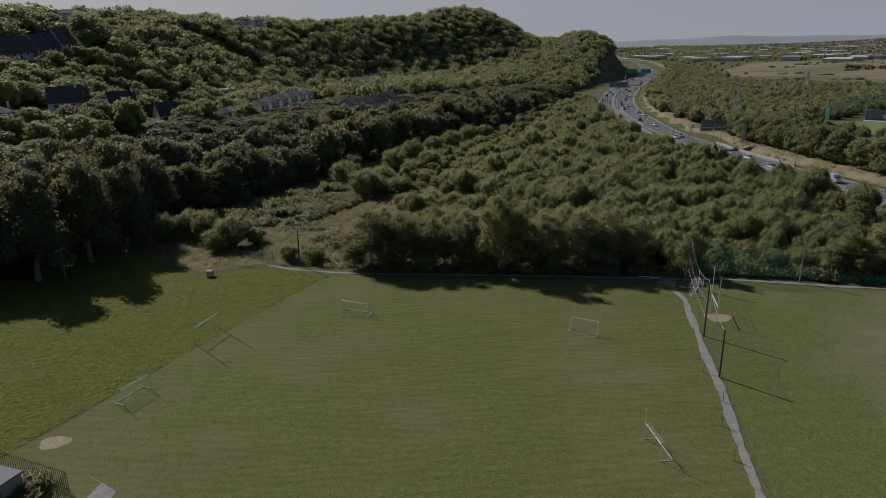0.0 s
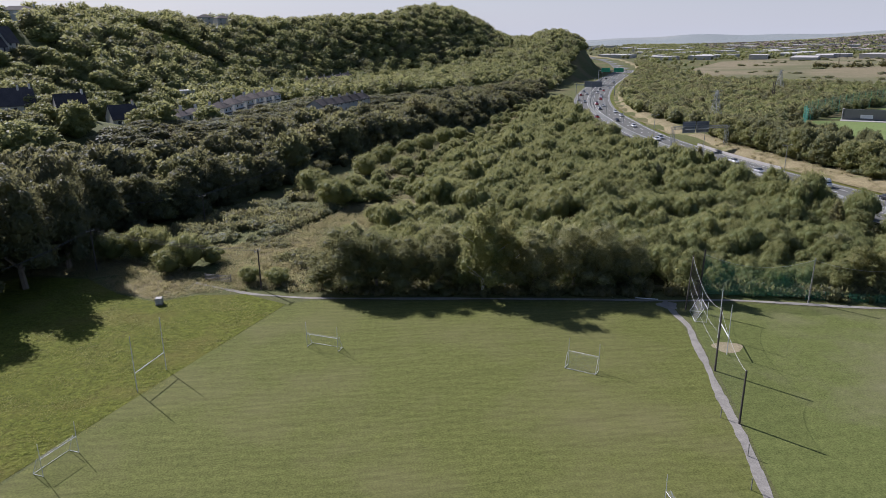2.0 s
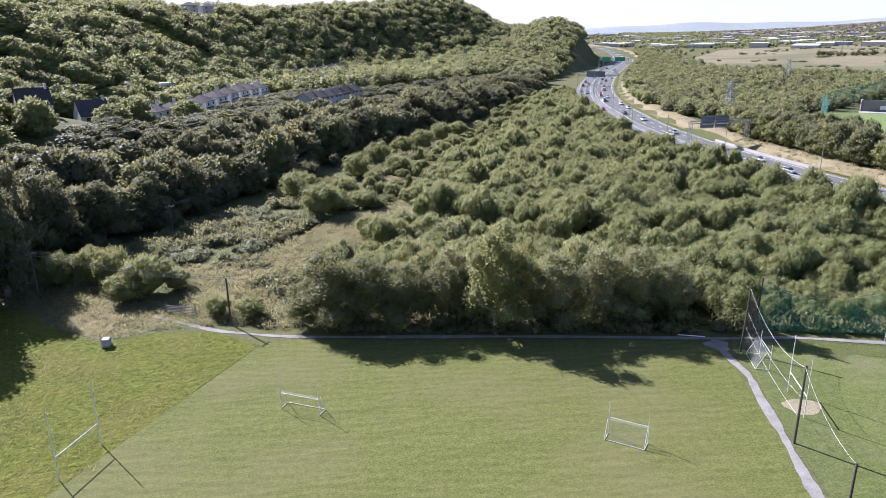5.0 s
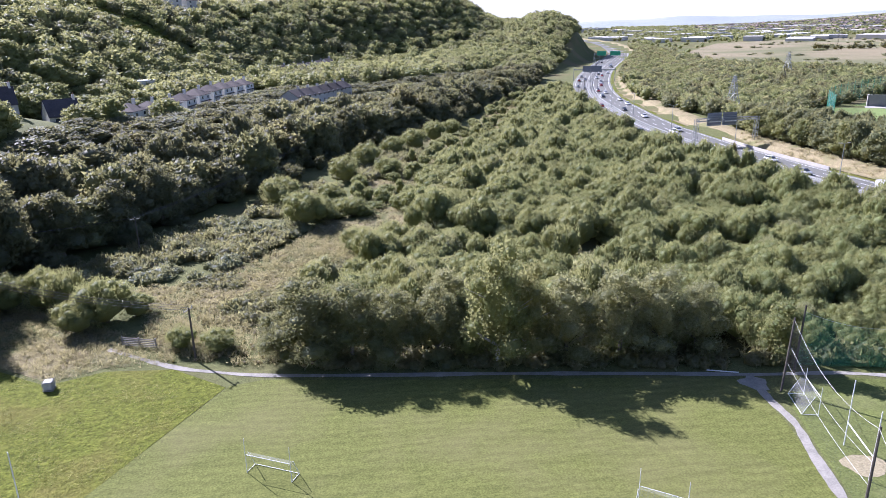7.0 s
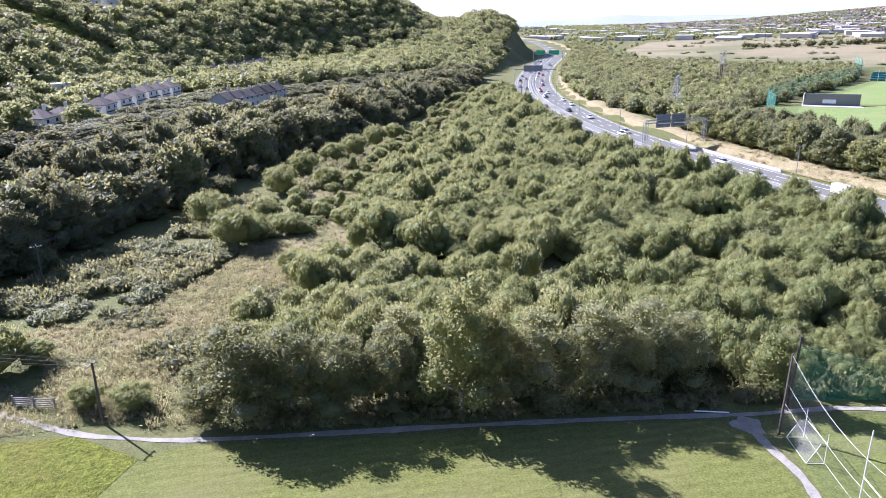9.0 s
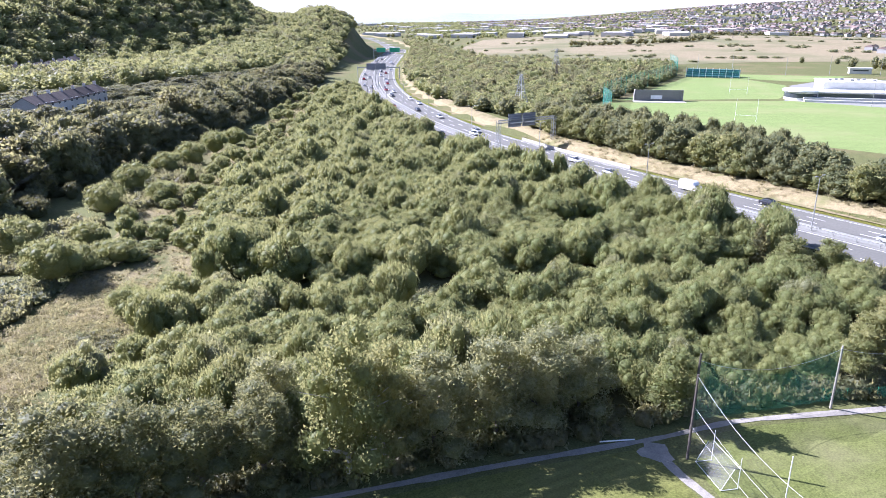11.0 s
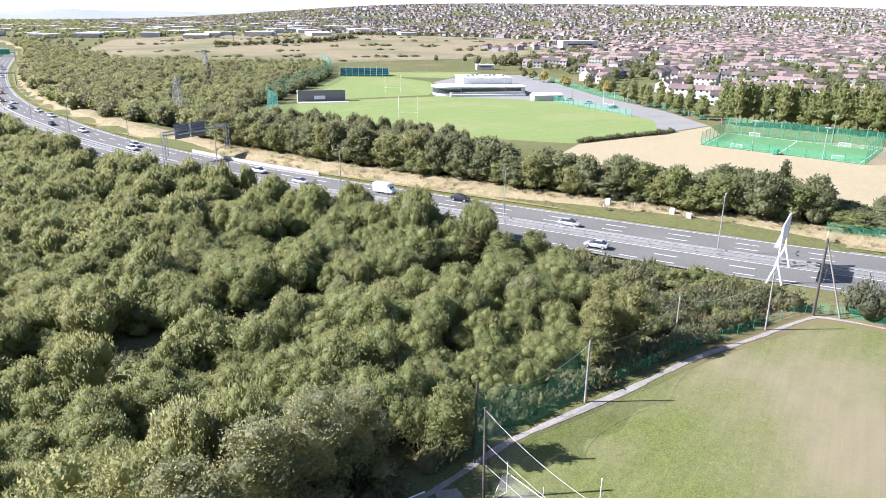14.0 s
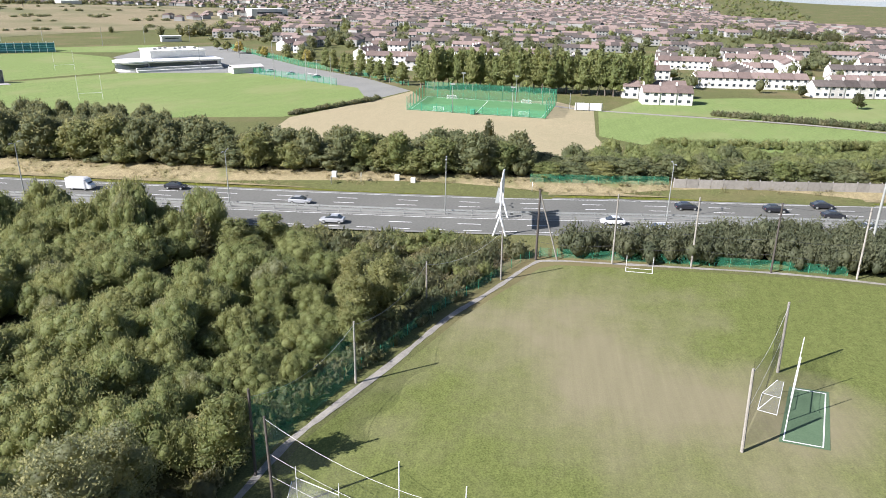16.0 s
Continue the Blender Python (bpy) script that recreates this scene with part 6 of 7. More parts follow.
for x0, w in ((-4.0, 4.9), (1.3, 4.9)):
    sg = part("sign_panel", box(bmesh.new(), (w, 0.14, 4.0), (x0, 0.62, 8.0), None, 0.03), M_SIGNBACK, gan, "grey-blue sign back with stiffening bars")
    for k in range(5):
        part("bar", box(bmesh.new(), (w, 0.08, 0.1), (x0, 0.5, 6.3 + k * 0.85)), M_STEEL, sg)
    part("lamp_strip", box(bmesh.new(), (w * 0.8, 0.3, 0.18), (x0, -0.1, 7.35)), M_WHITE, sg)


def road_gantry(y, h, panels, material, lab):
    x0, y0, a = road_at(y, 1.5)
    root = thing("sign_gantry", lab, "gantry", at=Matrix.Translation((x0, y0, land_at(x0, y0))) @ Matrix.Rotation(a, 4, "Z"))
    for s in (-12.5, 13.5):
        part("leg", rod(bmesh.new(), (s, 0, 0), (s, 0, h + 1), 0.25, 0.2, 8), M_STEEL, root)
    part("beam", box(bmesh.new(), (26.4, 0.5, 0.6), (0.5, 0, h)), M_STEEL, root)
    for x, w in panels:
        part("sign_panel", box(bmesh.new(), (w, 0.2, 3.8), (x, -0.4, h + 0.6), None, 0.03), material, root)


road_gantry(470, 7.0, ((-1, 12),), M_SIGNBACK, "far gantry with a grey sign over the road")
road_gantry(640, 8.0, ((-6, 8), (6, 9)), M_SIGNGREEN, "far gantry with green direction signs over the road")
# cantilevered board standing across the near carriageway
bz_ = land_at(128, 83)
bill = thing("roadside_board", "white steel board on splayed legs standing beside the road", "billboard", at=Matrix.Translation((128.6, 83.0, bz_)))
for x in (-4.7, 4.9):
    part("leg", rod(bmesh.new(), (x, -1.1, -0.3), (x, 0, 3.4), 0.16, 0.16, 8), M_WHITE, bill)
    part("leg", rod(bmesh.new(), (x, 1.1, -0.3), (x, 0, 3.4), 0.16, 0.16, 8), M_WHITE, bill)
    part("mast", rod(bmesh.new(), (x, 0, 3.2), (x, 0, 9.0), 0.15, 0.11, 8), M_WHITE, bill)
part("panel", box(bmesh.new(), (9.4, 0.22, 3.2), (0.1, 0.1, 7.4), None, 0.05), M_WHITE, bill)
part("walkway", box(bmesh.new(), (9.4, 0.9, 0.12), (0.1, 0.5, 5.6)), M_STEEL, bill)
for yy, off in ((118, 19.4), (104.5, 19.0), (101, 18.2)):
    x, y, a = road_at(yy, off)
    cb = thing("roadside_cabinet", "small pale control cabinet on the grass bank", "cabinet", "roadside cabinets", at=Matrix.Translation((x, y, land_at(x, y))))
    part("body", box(bmesh.new(), (0.7, 1.0, 1.3), (0, 0, 0.62), None, 0.03), M_RENDER_B, cb)
    part("plinth", box(bmesh.new(), (0.9, 1.2, 0.12), (0, 0, 0.04)), M_CONC, cb)
for yy, off in ((118, 16.2), (112, 17.6), (76, 16.0)):
    x, y, a = road_at(yy, off)
    sp = thing("marker_sign", "small pale sign on a post beside the road", "road sign", "small road signs", at=Matrix.Translation((x, y, land_at(x, y))) @ Matrix.Rotation(a, 4, "Z"))
    part("post", rod(bmesh.new(), (0, 0, -0.1), (0, 0, 2.4), 0.05, 0.05, 6), M_STEEL, sp)
    part("plate", box(bmesh.new(), (0.7, 0.05, 0.8), (0, -0.07, 2.1), None, 0.01), M_WHITE, sp)
# fences on the far side: green mesh, then weathered boards
FARF = [road_at(y, 19.6 if y > 44 else 17.8)[:2] for y in (76, 70, 62, 54, 48)]
green_fence(FARF, 1.9, "fence beyond the road", 2.6, "green mesh fence beyond the road")
pf = thing("board_fence", "long weathered grey board fence beyond the road", "fence", at=Matrix.Translation((*road_at(44, 18.4)[:2], 0)))
o = Vector((*road_at(44, 18.4)[:2], 0))
for y in np.arange(46, -62, -2.5):
    x, yy, a = road_at(float(y), 18.6)
    z = land_at(x, yy)
    part("panel", box(bmesh.new(), (0.08, 2.44, 2.0), (x - o.x, yy - o.y, z + 1.05), Matrix.Rotation(a, 4, "Z")), M_GREYPOLE, pf)
    part("post", box(bmesh.new(), (0.16, 0.16, 2.3), (x - o.x, yy - o.y + 1.24, z + 1.1)), M_CONC, pf)
hut = thing("roadside_hut", "small red flat-roofed hut beside the far road", "hut", at=pose(148.6, 386, land_at(148.6, 386), 0, 0, -30))
part("wall", box(bmesh.new(), (7, 4, 3.0), (0, 0, 1.5)), M_RED, hut)
part("roof", box(bmesh.new(), (7.6, 4.6, 0.3), (0, 0, 3.1)), M_ROOF_D, hut)
part("window", box(bmesh.new(), (4.5, 0.05, 1.0), (0, -2.03, 1.9)), M_GLASS, hut)
for p in ((153.3, 378.7), (156.8, 380.1)):
    post("utility_pole", p, 8.5, 0.16, 0.12, M_WOODPOLE, "plain dark pole beside the far hut", "utility pole", "poles by the hut")


def pylon(x, y, h, turn):
    root = thing("pylon", "grey steel lattice electricity pylon among the trees", "pylon", "pylons", at=pose(x, y, land_at(x, y), 0, 0, turn))
    ws = [(0, 3.2), (0.3, 2.2), (0.55, 1.3), (0.75, 0.9), (1.0, 0.35)]
    for (f0, w0), (f1, w1) in zip(ws, ws[1:]):
        c0 = [Vector((sx * w0, sy * w0, h * f0)) for sx, sy in ((-1, -1), (1, -1), (1, 1), (-1, 1))]
        c1 = [Vector((sx * w1, sy * w1, h * f1)) for sx, sy in ((-1, -1), (1, -1), (1, 1), (-1, 1))]
        for i in range(4):
            j = (i + 1) % 4
            part("leg", rod(bmesh.new(), c0[i], c1[i], 0.13, 0.13, 4), M_STEEL, root)
            for p, q2 in ((c0[i], c1[j]), (c0[j], c1[i]), (c1[i], c1[j])):
                part("brace", rod(bmesh.new(), p, q2, 0.08, 0.08, 4), M_STEEL, root)
    for f in (0.72, 0.86, 0.98):
        bm = bmesh.new()
        for s in (-1, 1):
            rod(bm, (0, 0, h * f), (s * 4.2, 0, h * f + 0.1), 0.1, 0.06, 4)
            rod(bm, (0, 0, h * f + 1.2), (s * 4.2, 0, h * f + 0.1), 0.07, 0.05, 4)
        part("crossarm", bm, M_STEEL, root)


pylon(191.8, 305.8, 16.5, 20)
pylon(358.1, 484.9, 16, 20)
for x, y, h in ((304.2, 418.3, 12), (312.6, 429.1, 12), (719.5, 852.3, 18), (878.5, 733.5, 18), (1054.5, 682.7, 18)):
    hp = thing("power_poles", "pair of far timber poles with a crossbar", "utility pole", "far pole pairs", at=pose(x, y, land_at(x, y), 0, 0, 30))
    for dx in (-1.2, 1.2):
        part("pole", rod(bmesh.new(), (dx, 0, -0.3), (dx, 0, h), 0.2, 0.15, 6), M_WOODPOLE, hp)
    part("crossarm", box(bmesh.new(), (5, 0.2, 0.2), (0, 0, h - 0.6)), M_WOODPOLE, hp)

# ---- vehicles ----


def loft(rings):
    """A closed skin over cross-sections of equal point count."""
    bm = bmesh.new()
    rows2 = [[bm.verts.new(p) for p in ring] for ring in rings]
    for a, b in zip(rows2, rows2[1:]):
        for i in range(len(a)):
            j = (i + 1) % len(a)
            bm.faces.new((a[i], a[j], b[j], b[i]))
    bm.faces.new(rows2[0][::-1])
    bm.faces.new(rows2[-1])
    return bm


def car_ring(y, w, z0, z1, r=0.12):
    return [(-w + r, y, z0), (w - r, y, z0), (w, y, z0 + r), (w, y, z1 - r), (w - r, y, z1), (-w + r, y, z1), (-w, y, z1 - r), (-w, y, z0 + r)]


def car_kind(color, lab, van=False, group="cars on the road"):
    root = thing("van" if van else "car", lab, "van" if van else "car", group)
    body = paint("car_paint", color, 0.25, 0.2, 0.6)
    if van:
        prof = [(-2.6, 0.9, 0.4, 2.2), (-2.5, 0.98, 0.3, 2.4), (1.2, 0.98, 0.3, 2.4), (1.6, 0.96, 0.3, 2.2), (2.2, 0.92, 0.3, 1.25), (2.6, 0.82, 0.4, 1.0)]
        glass = [(1.62, 0.88, 1.3, 2.12), (2.16, 0.86, 1.22, 1.34)]
    else:
        prof = [(-2.15, 0.72, 0.42, 0.86), (-2.05, 0.84, 0.3, 0.95), (-1.2, 0.88, 0.26, 0.98), (0.6, 0.88, 0.26, 0.96), (1.7, 0.84, 0.28, 0.84), (2.12, 0.70, 0.36, 0.70)]
        glass = [(-1.75, 0.66, 0.9, 1.0), (-1.15, 0.70, 0.9, 1.38), (-0.1, 0.70, 0.9, 1.44), (0.5, 0.68, 0.9, 1.34), (1.2, 0.66, 0.86, 0.95)]
    part("body", loft([car_ring(*p) for p in prof]), body, root)
    part("cabin_glass", loft([car_ring(*p, 0.1) for p in glass]), M_GLASS, root, "dark tinted windows")
    if not van:
        part("roof", box(bmesh.new(), (1.18, 1.25, 0.05), (0, -0.45, 1.43), None, 0.02), body, root)
    for sx in (-0.82, 0.82):
        for y in (-1.35, 1.35):
            w = part("wheel", rod(bmesh.new(), (sx - 0.1, y, 0.32), (sx + 0.1, y, 0.32), 0.32, 0.32, 14), M_RUBBER, root)
            s = 1 if sx > 0 else -1
            part("rim", rod(bmesh.new(), (sx + s * 0.1, y, 0.32), (sx + s * 0.12, y, 0.32), 0.2, 0.18, 10), M_STEEL, w)
        part("headlight", box(bmesh.new(), (0.3, 0.08, 0.14), (sx * 0.75, 2.5 if van else 2.0, 0.8 if van else 0.66), None, 0.02), M_WHITE, root)
        part("tail_light", box(bmesh.new(), (0.24, 0.06, 0.16), (sx * 0.8, -2.6 if van else -2.1, 0.85 if van else 0.76), None, 0.02), M_RED, root)
    return root


CARS = {
    "dark": car_kind((0.03, 0.032, 0.04), "dark grey car on the road"),
    "silver": car_kind((0.45, 0.46, 0.47), "silver car on the road"),
    "white": car_kind((0.78, 0.78, 0.78), "white car on the road"),
    "red": car_kind((0.42, 0.03, 0.03), "red car on the road"),
    "van": car_kind((0.78, 0.78, 0.76), "white van on the road", True),
}
used = set()


def drive(kind, y, offset, back=False):
    x, yy, a = road_at(y, offset)
    m = Matrix.Translation((x, yy, land_at(x, yy) + 0.07)) @ Matrix.Rotation(a + (math.pi if back else 0), 4, "Z")
    if kind in used:
        copy_thing(CARS[kind], m)
    else:
        CARS[kind].matrix_basis = m
        used.add(kind)


for k, y, off in (("van", 166, 6.4), ("dark", 48, 6.4), ("dark", 31.5, 6.4), ("dark", 21, 9.5), ("dark", 22, 3.3), ("silver", 121, 3.3), ("white", 205, 6.4), ("silver", 188, 3.3), ("white", 258, 3.3), ("silver", 262, 6.4), ("white", 300, 6.4), ("dark", 322, 3.3), ("dark", 148, 9.5)):
    drive(k, y, off, True)
for k, y, off in (("silver", 112.5, -7.2), ("white", 64, -3.7), ("silver", 57, -7.2), ("silver", 20, -3.8), ("red", 222, -3.8), ("dark", 262, -7.1)):
    drive(k, y, off)
rq = np.random.default_rng(5)
for i in range(34):
    s = rq.choice([3.3, 6.4, 9.5, -3.7, -7.2])
    drive(str(rq.choice(["dark", "silver", "white", "white", "red"])), float(335 + i * 9.5 + rq.uniform(-3, 3)), float(s), s > 0)

# ---- houses ----


def gable_roof(w, d, e, h, over=0.35, thick=0.18):
    """Ridge along x."""
    bm = bmesh.new()
    a, b = w / 2 + over * 0.5, d / 2 + over
    lo = e - (h - e) * over / (d / 2)
    sec = [(-b, lo), (0, h), (b, lo), (b, lo - thick), (0, h - thick), (-b, lo - thick)]
    l = [bm.verts.new((-a, y, z)) for y, z in sec]
    r_ = [bm.verts.new((a, y, z)) for y, z in sec]
    for i in range(6):
        j = (i + 1) % 6
        bm.faces.new((l[i], l[j], r_[j], r_[i]))
    bm.faces.new(l[::-1])
    bm.faces.new(r_)
    return bm


def hip_roof(w, d, e, h, over=0.35):
    bm = bmesh.new()
    a, b, k = w / 2 + over, d / 2 + over, max(0.2, w / 2 - d / 2)
    base = [bm.verts.new(p) for p in ((-a, -b, e), (a, -b, e), (a, b, e), (-a, b, e))]
    low = [bm.verts.new((v.co.x, v.co.y, e - 0.15)) for v in base]
    p, q2 = bm.verts.new((-k, 0, h)), bm.verts.new((k, 0, h))
    for f in ((base[0], base[1], q2, p), (base[1], base[2], q2), (base[2], base[3], p, q2), (base[3], base[0], p), low[::-1]):
        bm.faces.new(f)
    for i in range(4):
        j = (i + 1) % 4
        bm.faces.new((low[i], low[j], base[j], base[i]))
    return bm


def walls(w, d, e, h=None):
    """Walls with gables when a ridge height is given."""
    bm = bmesh.new()
    a, b = w / 2, d / 2
    if h is None:
        return box(bm, (w, d, e + 1.2), (0, 0, e / 2 - 0.6))
    sec = [(-b, -1.2), (b, -1.2), (b, e), (0, h - 0.2), (-b, e)]
    l = [bm.verts.new((-a, y, z)) for y, z in sec]
    r_ = [bm.verts.new((a, y, z)) for y, z in sec]
    for i in range(5):
        j = (i + 1) % 5
        bm.faces.new((l[i], l[j], r_[j], r_[i]))
    bm.faces.new(l[::-1])
    bm.faces.new(r_)
    return bm


def window_part(root, x, y, z, w, h, face):
    """A window set into the wall: frame and pane. face: -1 front (towards -y), 1 back."""
    fr_ = part("window", box(bmesh.new(), (w, 0.12, h), (x, y, z)), M_WHITE, root)
    part("pane", box(bmesh.new(), (w - 0.16, 0.04, h - 0.16), (x, y + face * 0.06, z)), M_GLASS, fr_)


def house_kind(name, label, group, w, d, e, h, wall, roof, hip=False, chimney=True, bay=False, below=None):
    root = thing(name, label, "house", group)
    part("wall", walls(w, d, e, None if hip else h), wall, root)
    part("roof", hip_roof(w, d, e, h) if hip else gable_roof(w, d, e, h), roof, root)
    if chimney:
        c = part("chimney", box(bmesh.new(), (0.6, 1.0, 1.9), (w * 0.42, 0, h + 0.1)), wall, root)
        part("chimney_pot", rod(bmesh.new(), (w * 0.42, 0, h + 1.0), (w * 0.42, 0, h + 1.4), 0.14, 0.12, 8), M_BRICK, c)
    storeys = 2 if e > 4 else 1
    for face in (-1, 1):
        for s in range(storeys):
            for x in (-w * 0.26, w * 0.26):
                if s == 0 and face == -1 and x > 0:
                    continue
                window_part(root, x, face * d / 2, 1.5 + 2.6 * s, 1.5, 1.25, face)
    part("door", box(bmesh.new(), (0.95, 0.1, 2.05), (w * 0.26, -d / 2, 1.03)), M_ROOF_D, root)
    if bay:
        part("porch", box(bmesh.new(), (w * 0.9, 1.0, 0.25), (0, -d / 2 - 0.45, 2.75), None, 0.04), roof, root)
        for x in (-w * 0.42, 0.3, w * 0.44):
            part("porch_post", box(bmesh.new(), (0.18, 0.18, 2.7), (x, -d / 2 - 0.8, 1.35)), M_RENDER_B, root)
    return root


def settle(root, places):
    heights = land(np.array([p[0] for p in places], float), np.array([p[1] for p in places], float))
    for i, (x, y, turn) in enumerate(places):
        m = pose(x, y, heights[i] + 0.05, 0, 0, turn)
        if i:
            copy_thing(root, m)
        else:
            root.matrix_basis = m


# the terrace on the hillside, facing the valley
TERR = [(-45.3 + 31.6 * f, 292.3 + 105.1 * f) for f in np.linspace(0, 1, 9)]
terr = house_kind("hillside_house", "white two-storey house with a hipped grey roof on the hillside", "hillside terrace", 9.6, 8.6, 5.2, 7.6, M_RENDER_B, M_ROOF, True, True, True)
settle(terr, [(x, y, 71 + (i % 2) * 3) for i, (x, y) in enumerate(TERR)])
low = house_kind("hillside_house", "small grey-roofed terraced house below the wood", "lower terrace", 8.0, 8.0, 4.6, 7.0, M_RENDER, M_ROOF, False, True)
settle(low, [(10 + 4.2 * k, 333 + 6.4 * k, 57) for k in range(6)] + [(6 + 6.2 * k, 494 + 9.4 * k, 57) for k in range(6)])
steep = house_kind("steep_roofed_house", "dark house with a steep slate roof and a pale gable", "steep-roofed houses", 7.2, 7.0, 2.6, 8.4, M_RENDER, M_ROOF_D, False, False)
settle(steep, [(-127.9 + 2.1 * k, 276.6 + 7.6 * k, 74) for k in range(8)])
broad = house_kind("dormer_house", "broad house with a large dark slate roof", "dark-roofed houses", 9.0, 8.0, 2.9, 7.2, M_RENDER, M_ROOF_D, False, True)
settle(broad, [(-83.8, 237.9, 20), (-71, 254.6, 26), (-58.9, 268.2, 30), (-87.5, 258.7, 24)])
villa = house_kind("villa", "pale two-storey house with a low hipped roof above a lawn", "white villas", 10.5, 8.5, 5.2, 7.2, M_RENDER, M_ROOF, True, True)
settle(villa, [(-97.4, 219.2, 24), (-106.7, 227.7, 20), (-58.9, 543.9, 10), (-49, 560.7, 30)])
white = house_kind("villa", "large white house on the crest of the hill", "white villas", 16, 9, 5.4, 7.4, M_RENDER_B, M_ROOF, True, True)
settle(white, [(-189.8, 388.1, 10), (-169.3, 391.5, 6), (-146.6, 397.3, 0), (-130, 402.9, 10)])
sheet("ground", [(-94.1, 210.6), (-82.2, 215.1), (-76.4, 226), (-86.6, 228)], 0.12, M_LUSH, "bright lawn below the villa", drape=True, cell=3)
STREET = smooth_line([(-48.6, 272.9), (-37.4, 290.2), (-4.9, 394.1), (8.4, 429.4)], 5)
strip(STREET, -3, 5, 0, "road", M_PARK, "grey asphalt street in front of the hillside terrace", "road", draped=0.1)
for i, (f, k) in enumerate(((0.06, "silver"), (0.2, "dark"), (0.3, "white"), (0.44, "dark"), (0.55, "silver"), (0.63, "red"), (0.75, "silver"), (0.9, "white"))):
    x, y = -45.3 + 31.6 * f + 9.5, 292.3 + 105.1 * f - 3.5
    copy_thing(CARS[k], Matrix.Translation((x, y, land_at(x, y) + 0.12)) @ Matrix.Rotation(radians(-40 + 20 * (i % 3)), 4, "Z"))["group"] = "parked cars"
shx, shy = -53.3, 358.3
fb = thing("flat_roofed_building", "long low building with a bright white flat roof among trees", "building", at=pose(shx, shy, land_at(shx, shy), 0, 0, 20))
part("wall", box(bmesh.new(), (13, 6, 5), (0, 0, 2.0)), M_RENDER, fb)
part("roof", box(bmesh.new(), (13.6, 6.6, 0.3), (0, 0, 4.6)), M_WHITE, fb)

# ---- the housing estate ----
rt = np.random.default_rng(31)
red_t = house_kind("terraced_house", "white-rendered terraced house with a red-brown tiled roof", "housing estate", 6.4, 8.4, 5.0, 7.2, M_RENDER_B, M_ROOF_R, False, True)
grey_t = house_kind("terraced_house", "pale terraced house with a grey-brown tiled roof", "housing estate", 6.4, 8.4, 5.0, 7.2, M_RENDER, M_ROOF, False, True)
GREENS = [[(272.7, 52.5), (312.6, 37.5), (327.3, -7.4), (341.4, -70.5), (295.7, -100.9), (247.6, -61.5)], [(434.5, 60.7), (469.5, 77.4), (539.9, 22.9), (522.4, -8.2), (479.2, -5)], [(584.8, -53), (691.6, -30.3), (808.8, -181.6), (710.7, -233.2), (614.1, -137.4)]]


def open_ground(x, y):
    return any(bool(inside(g_, np.array([x]), np.array([y]))[0]) for g_ in GREENS)


near_red, near_grey, far_rows = [], [], []
for row in range(56):
    for block in range(14):
        # streets run roughly along y, bending a little
        turn = 0.10 * math.sin(row * 0.9) + (1.45 if (row + 2 * block) % 4 == 0 else 0.0)
        bx0 = 334 + row * 27 + 5 * math.sin(block * 1.3)
        by0 = -470 + block * 62 + 12 * math.sin(row * 1.7) + 0.24 * (bx0 - 334)
        n = int(rt.integers(3, 9))
        if rt.uniform() < 0.12:
            continue
        for k in range(n):
            u = (k - n / 2) * 6.42
            x, y = bx0 - u * math.sin(turn), by0 + u * math.cos(turn)
            if y > 330 + 0.12 * (x - 500) and x < 640 or y > 380 or open_ground(x, y) or x < 340 + max(0, (y - 90) * 0.9) + max(0, -y * 0.05):
                continue
            item = (x, y, math.degrees(turn) + 90)
            if x < 500 and -120 < y < 290 and len(near_red) + len(near_grey) < 160:
                (near_red if (row + block) % 3 else near_grey).append(item)
            else:
                far_rows.append(item)
settle(red_t, [(301.3 + 0.6 * k, 33.6 - k * 6.42, 92) for k in range(3)] + [(317.2 + 0.5 * k, 39.5 - 6.42 * k, 92) for k in range(4)] + near_red)
settle(grey_t, [(340.4 + 0.9 * k, -43.3 - 6.42 * k, 95) for k in range(5)] + near_grey)


def boxes_of(name, places, material, label, category):
    """Far buildings as one growth of boxes: x, y, turn, width, depth, height."""
    p = np.array(places, float)
    c, s = np.cos(p[:, 2]), np.sin(p[:, 2])
    corner = np.array([(-1, -1, 0), (1, -1, 0), (1, 1, 0), (-1, 1, 0), (-1, -1, 1), (1, -1, 1), (1, 1, 1), (-1, 1, 1)], float)
    lx_ = corner[None, :, 0] * p[:, 3, None] / 2
    ly_ = corner[None, :, 1] * p[:, 4, None] / 2
    z0 = land(p[:, 0], p[:, 1])[:, None]
    v = np.stack([p[:, 0, None] + lx_ * c[:, None] - ly_ * s[:, None], p[:, 1, None] + lx_ * s[:, None] + ly_ * c[:, None], z0 - 1 + corner[None, :, 2] * (p[:, 5, None] + 1)], 2)
    f = np.array([(0, 1, 5, 4), (1, 2, 6, 5), (2, 3, 7, 6), (3, 0, 4, 7), (4, 5, 6, 7)])
    faces = (f[None] + (np.arange(len(p)) * 8)[:, None, None]).reshape(-1, 4)
    return tagged(new(name, mesh_of(name, v, faces, material)), label, category, kind="stuff")


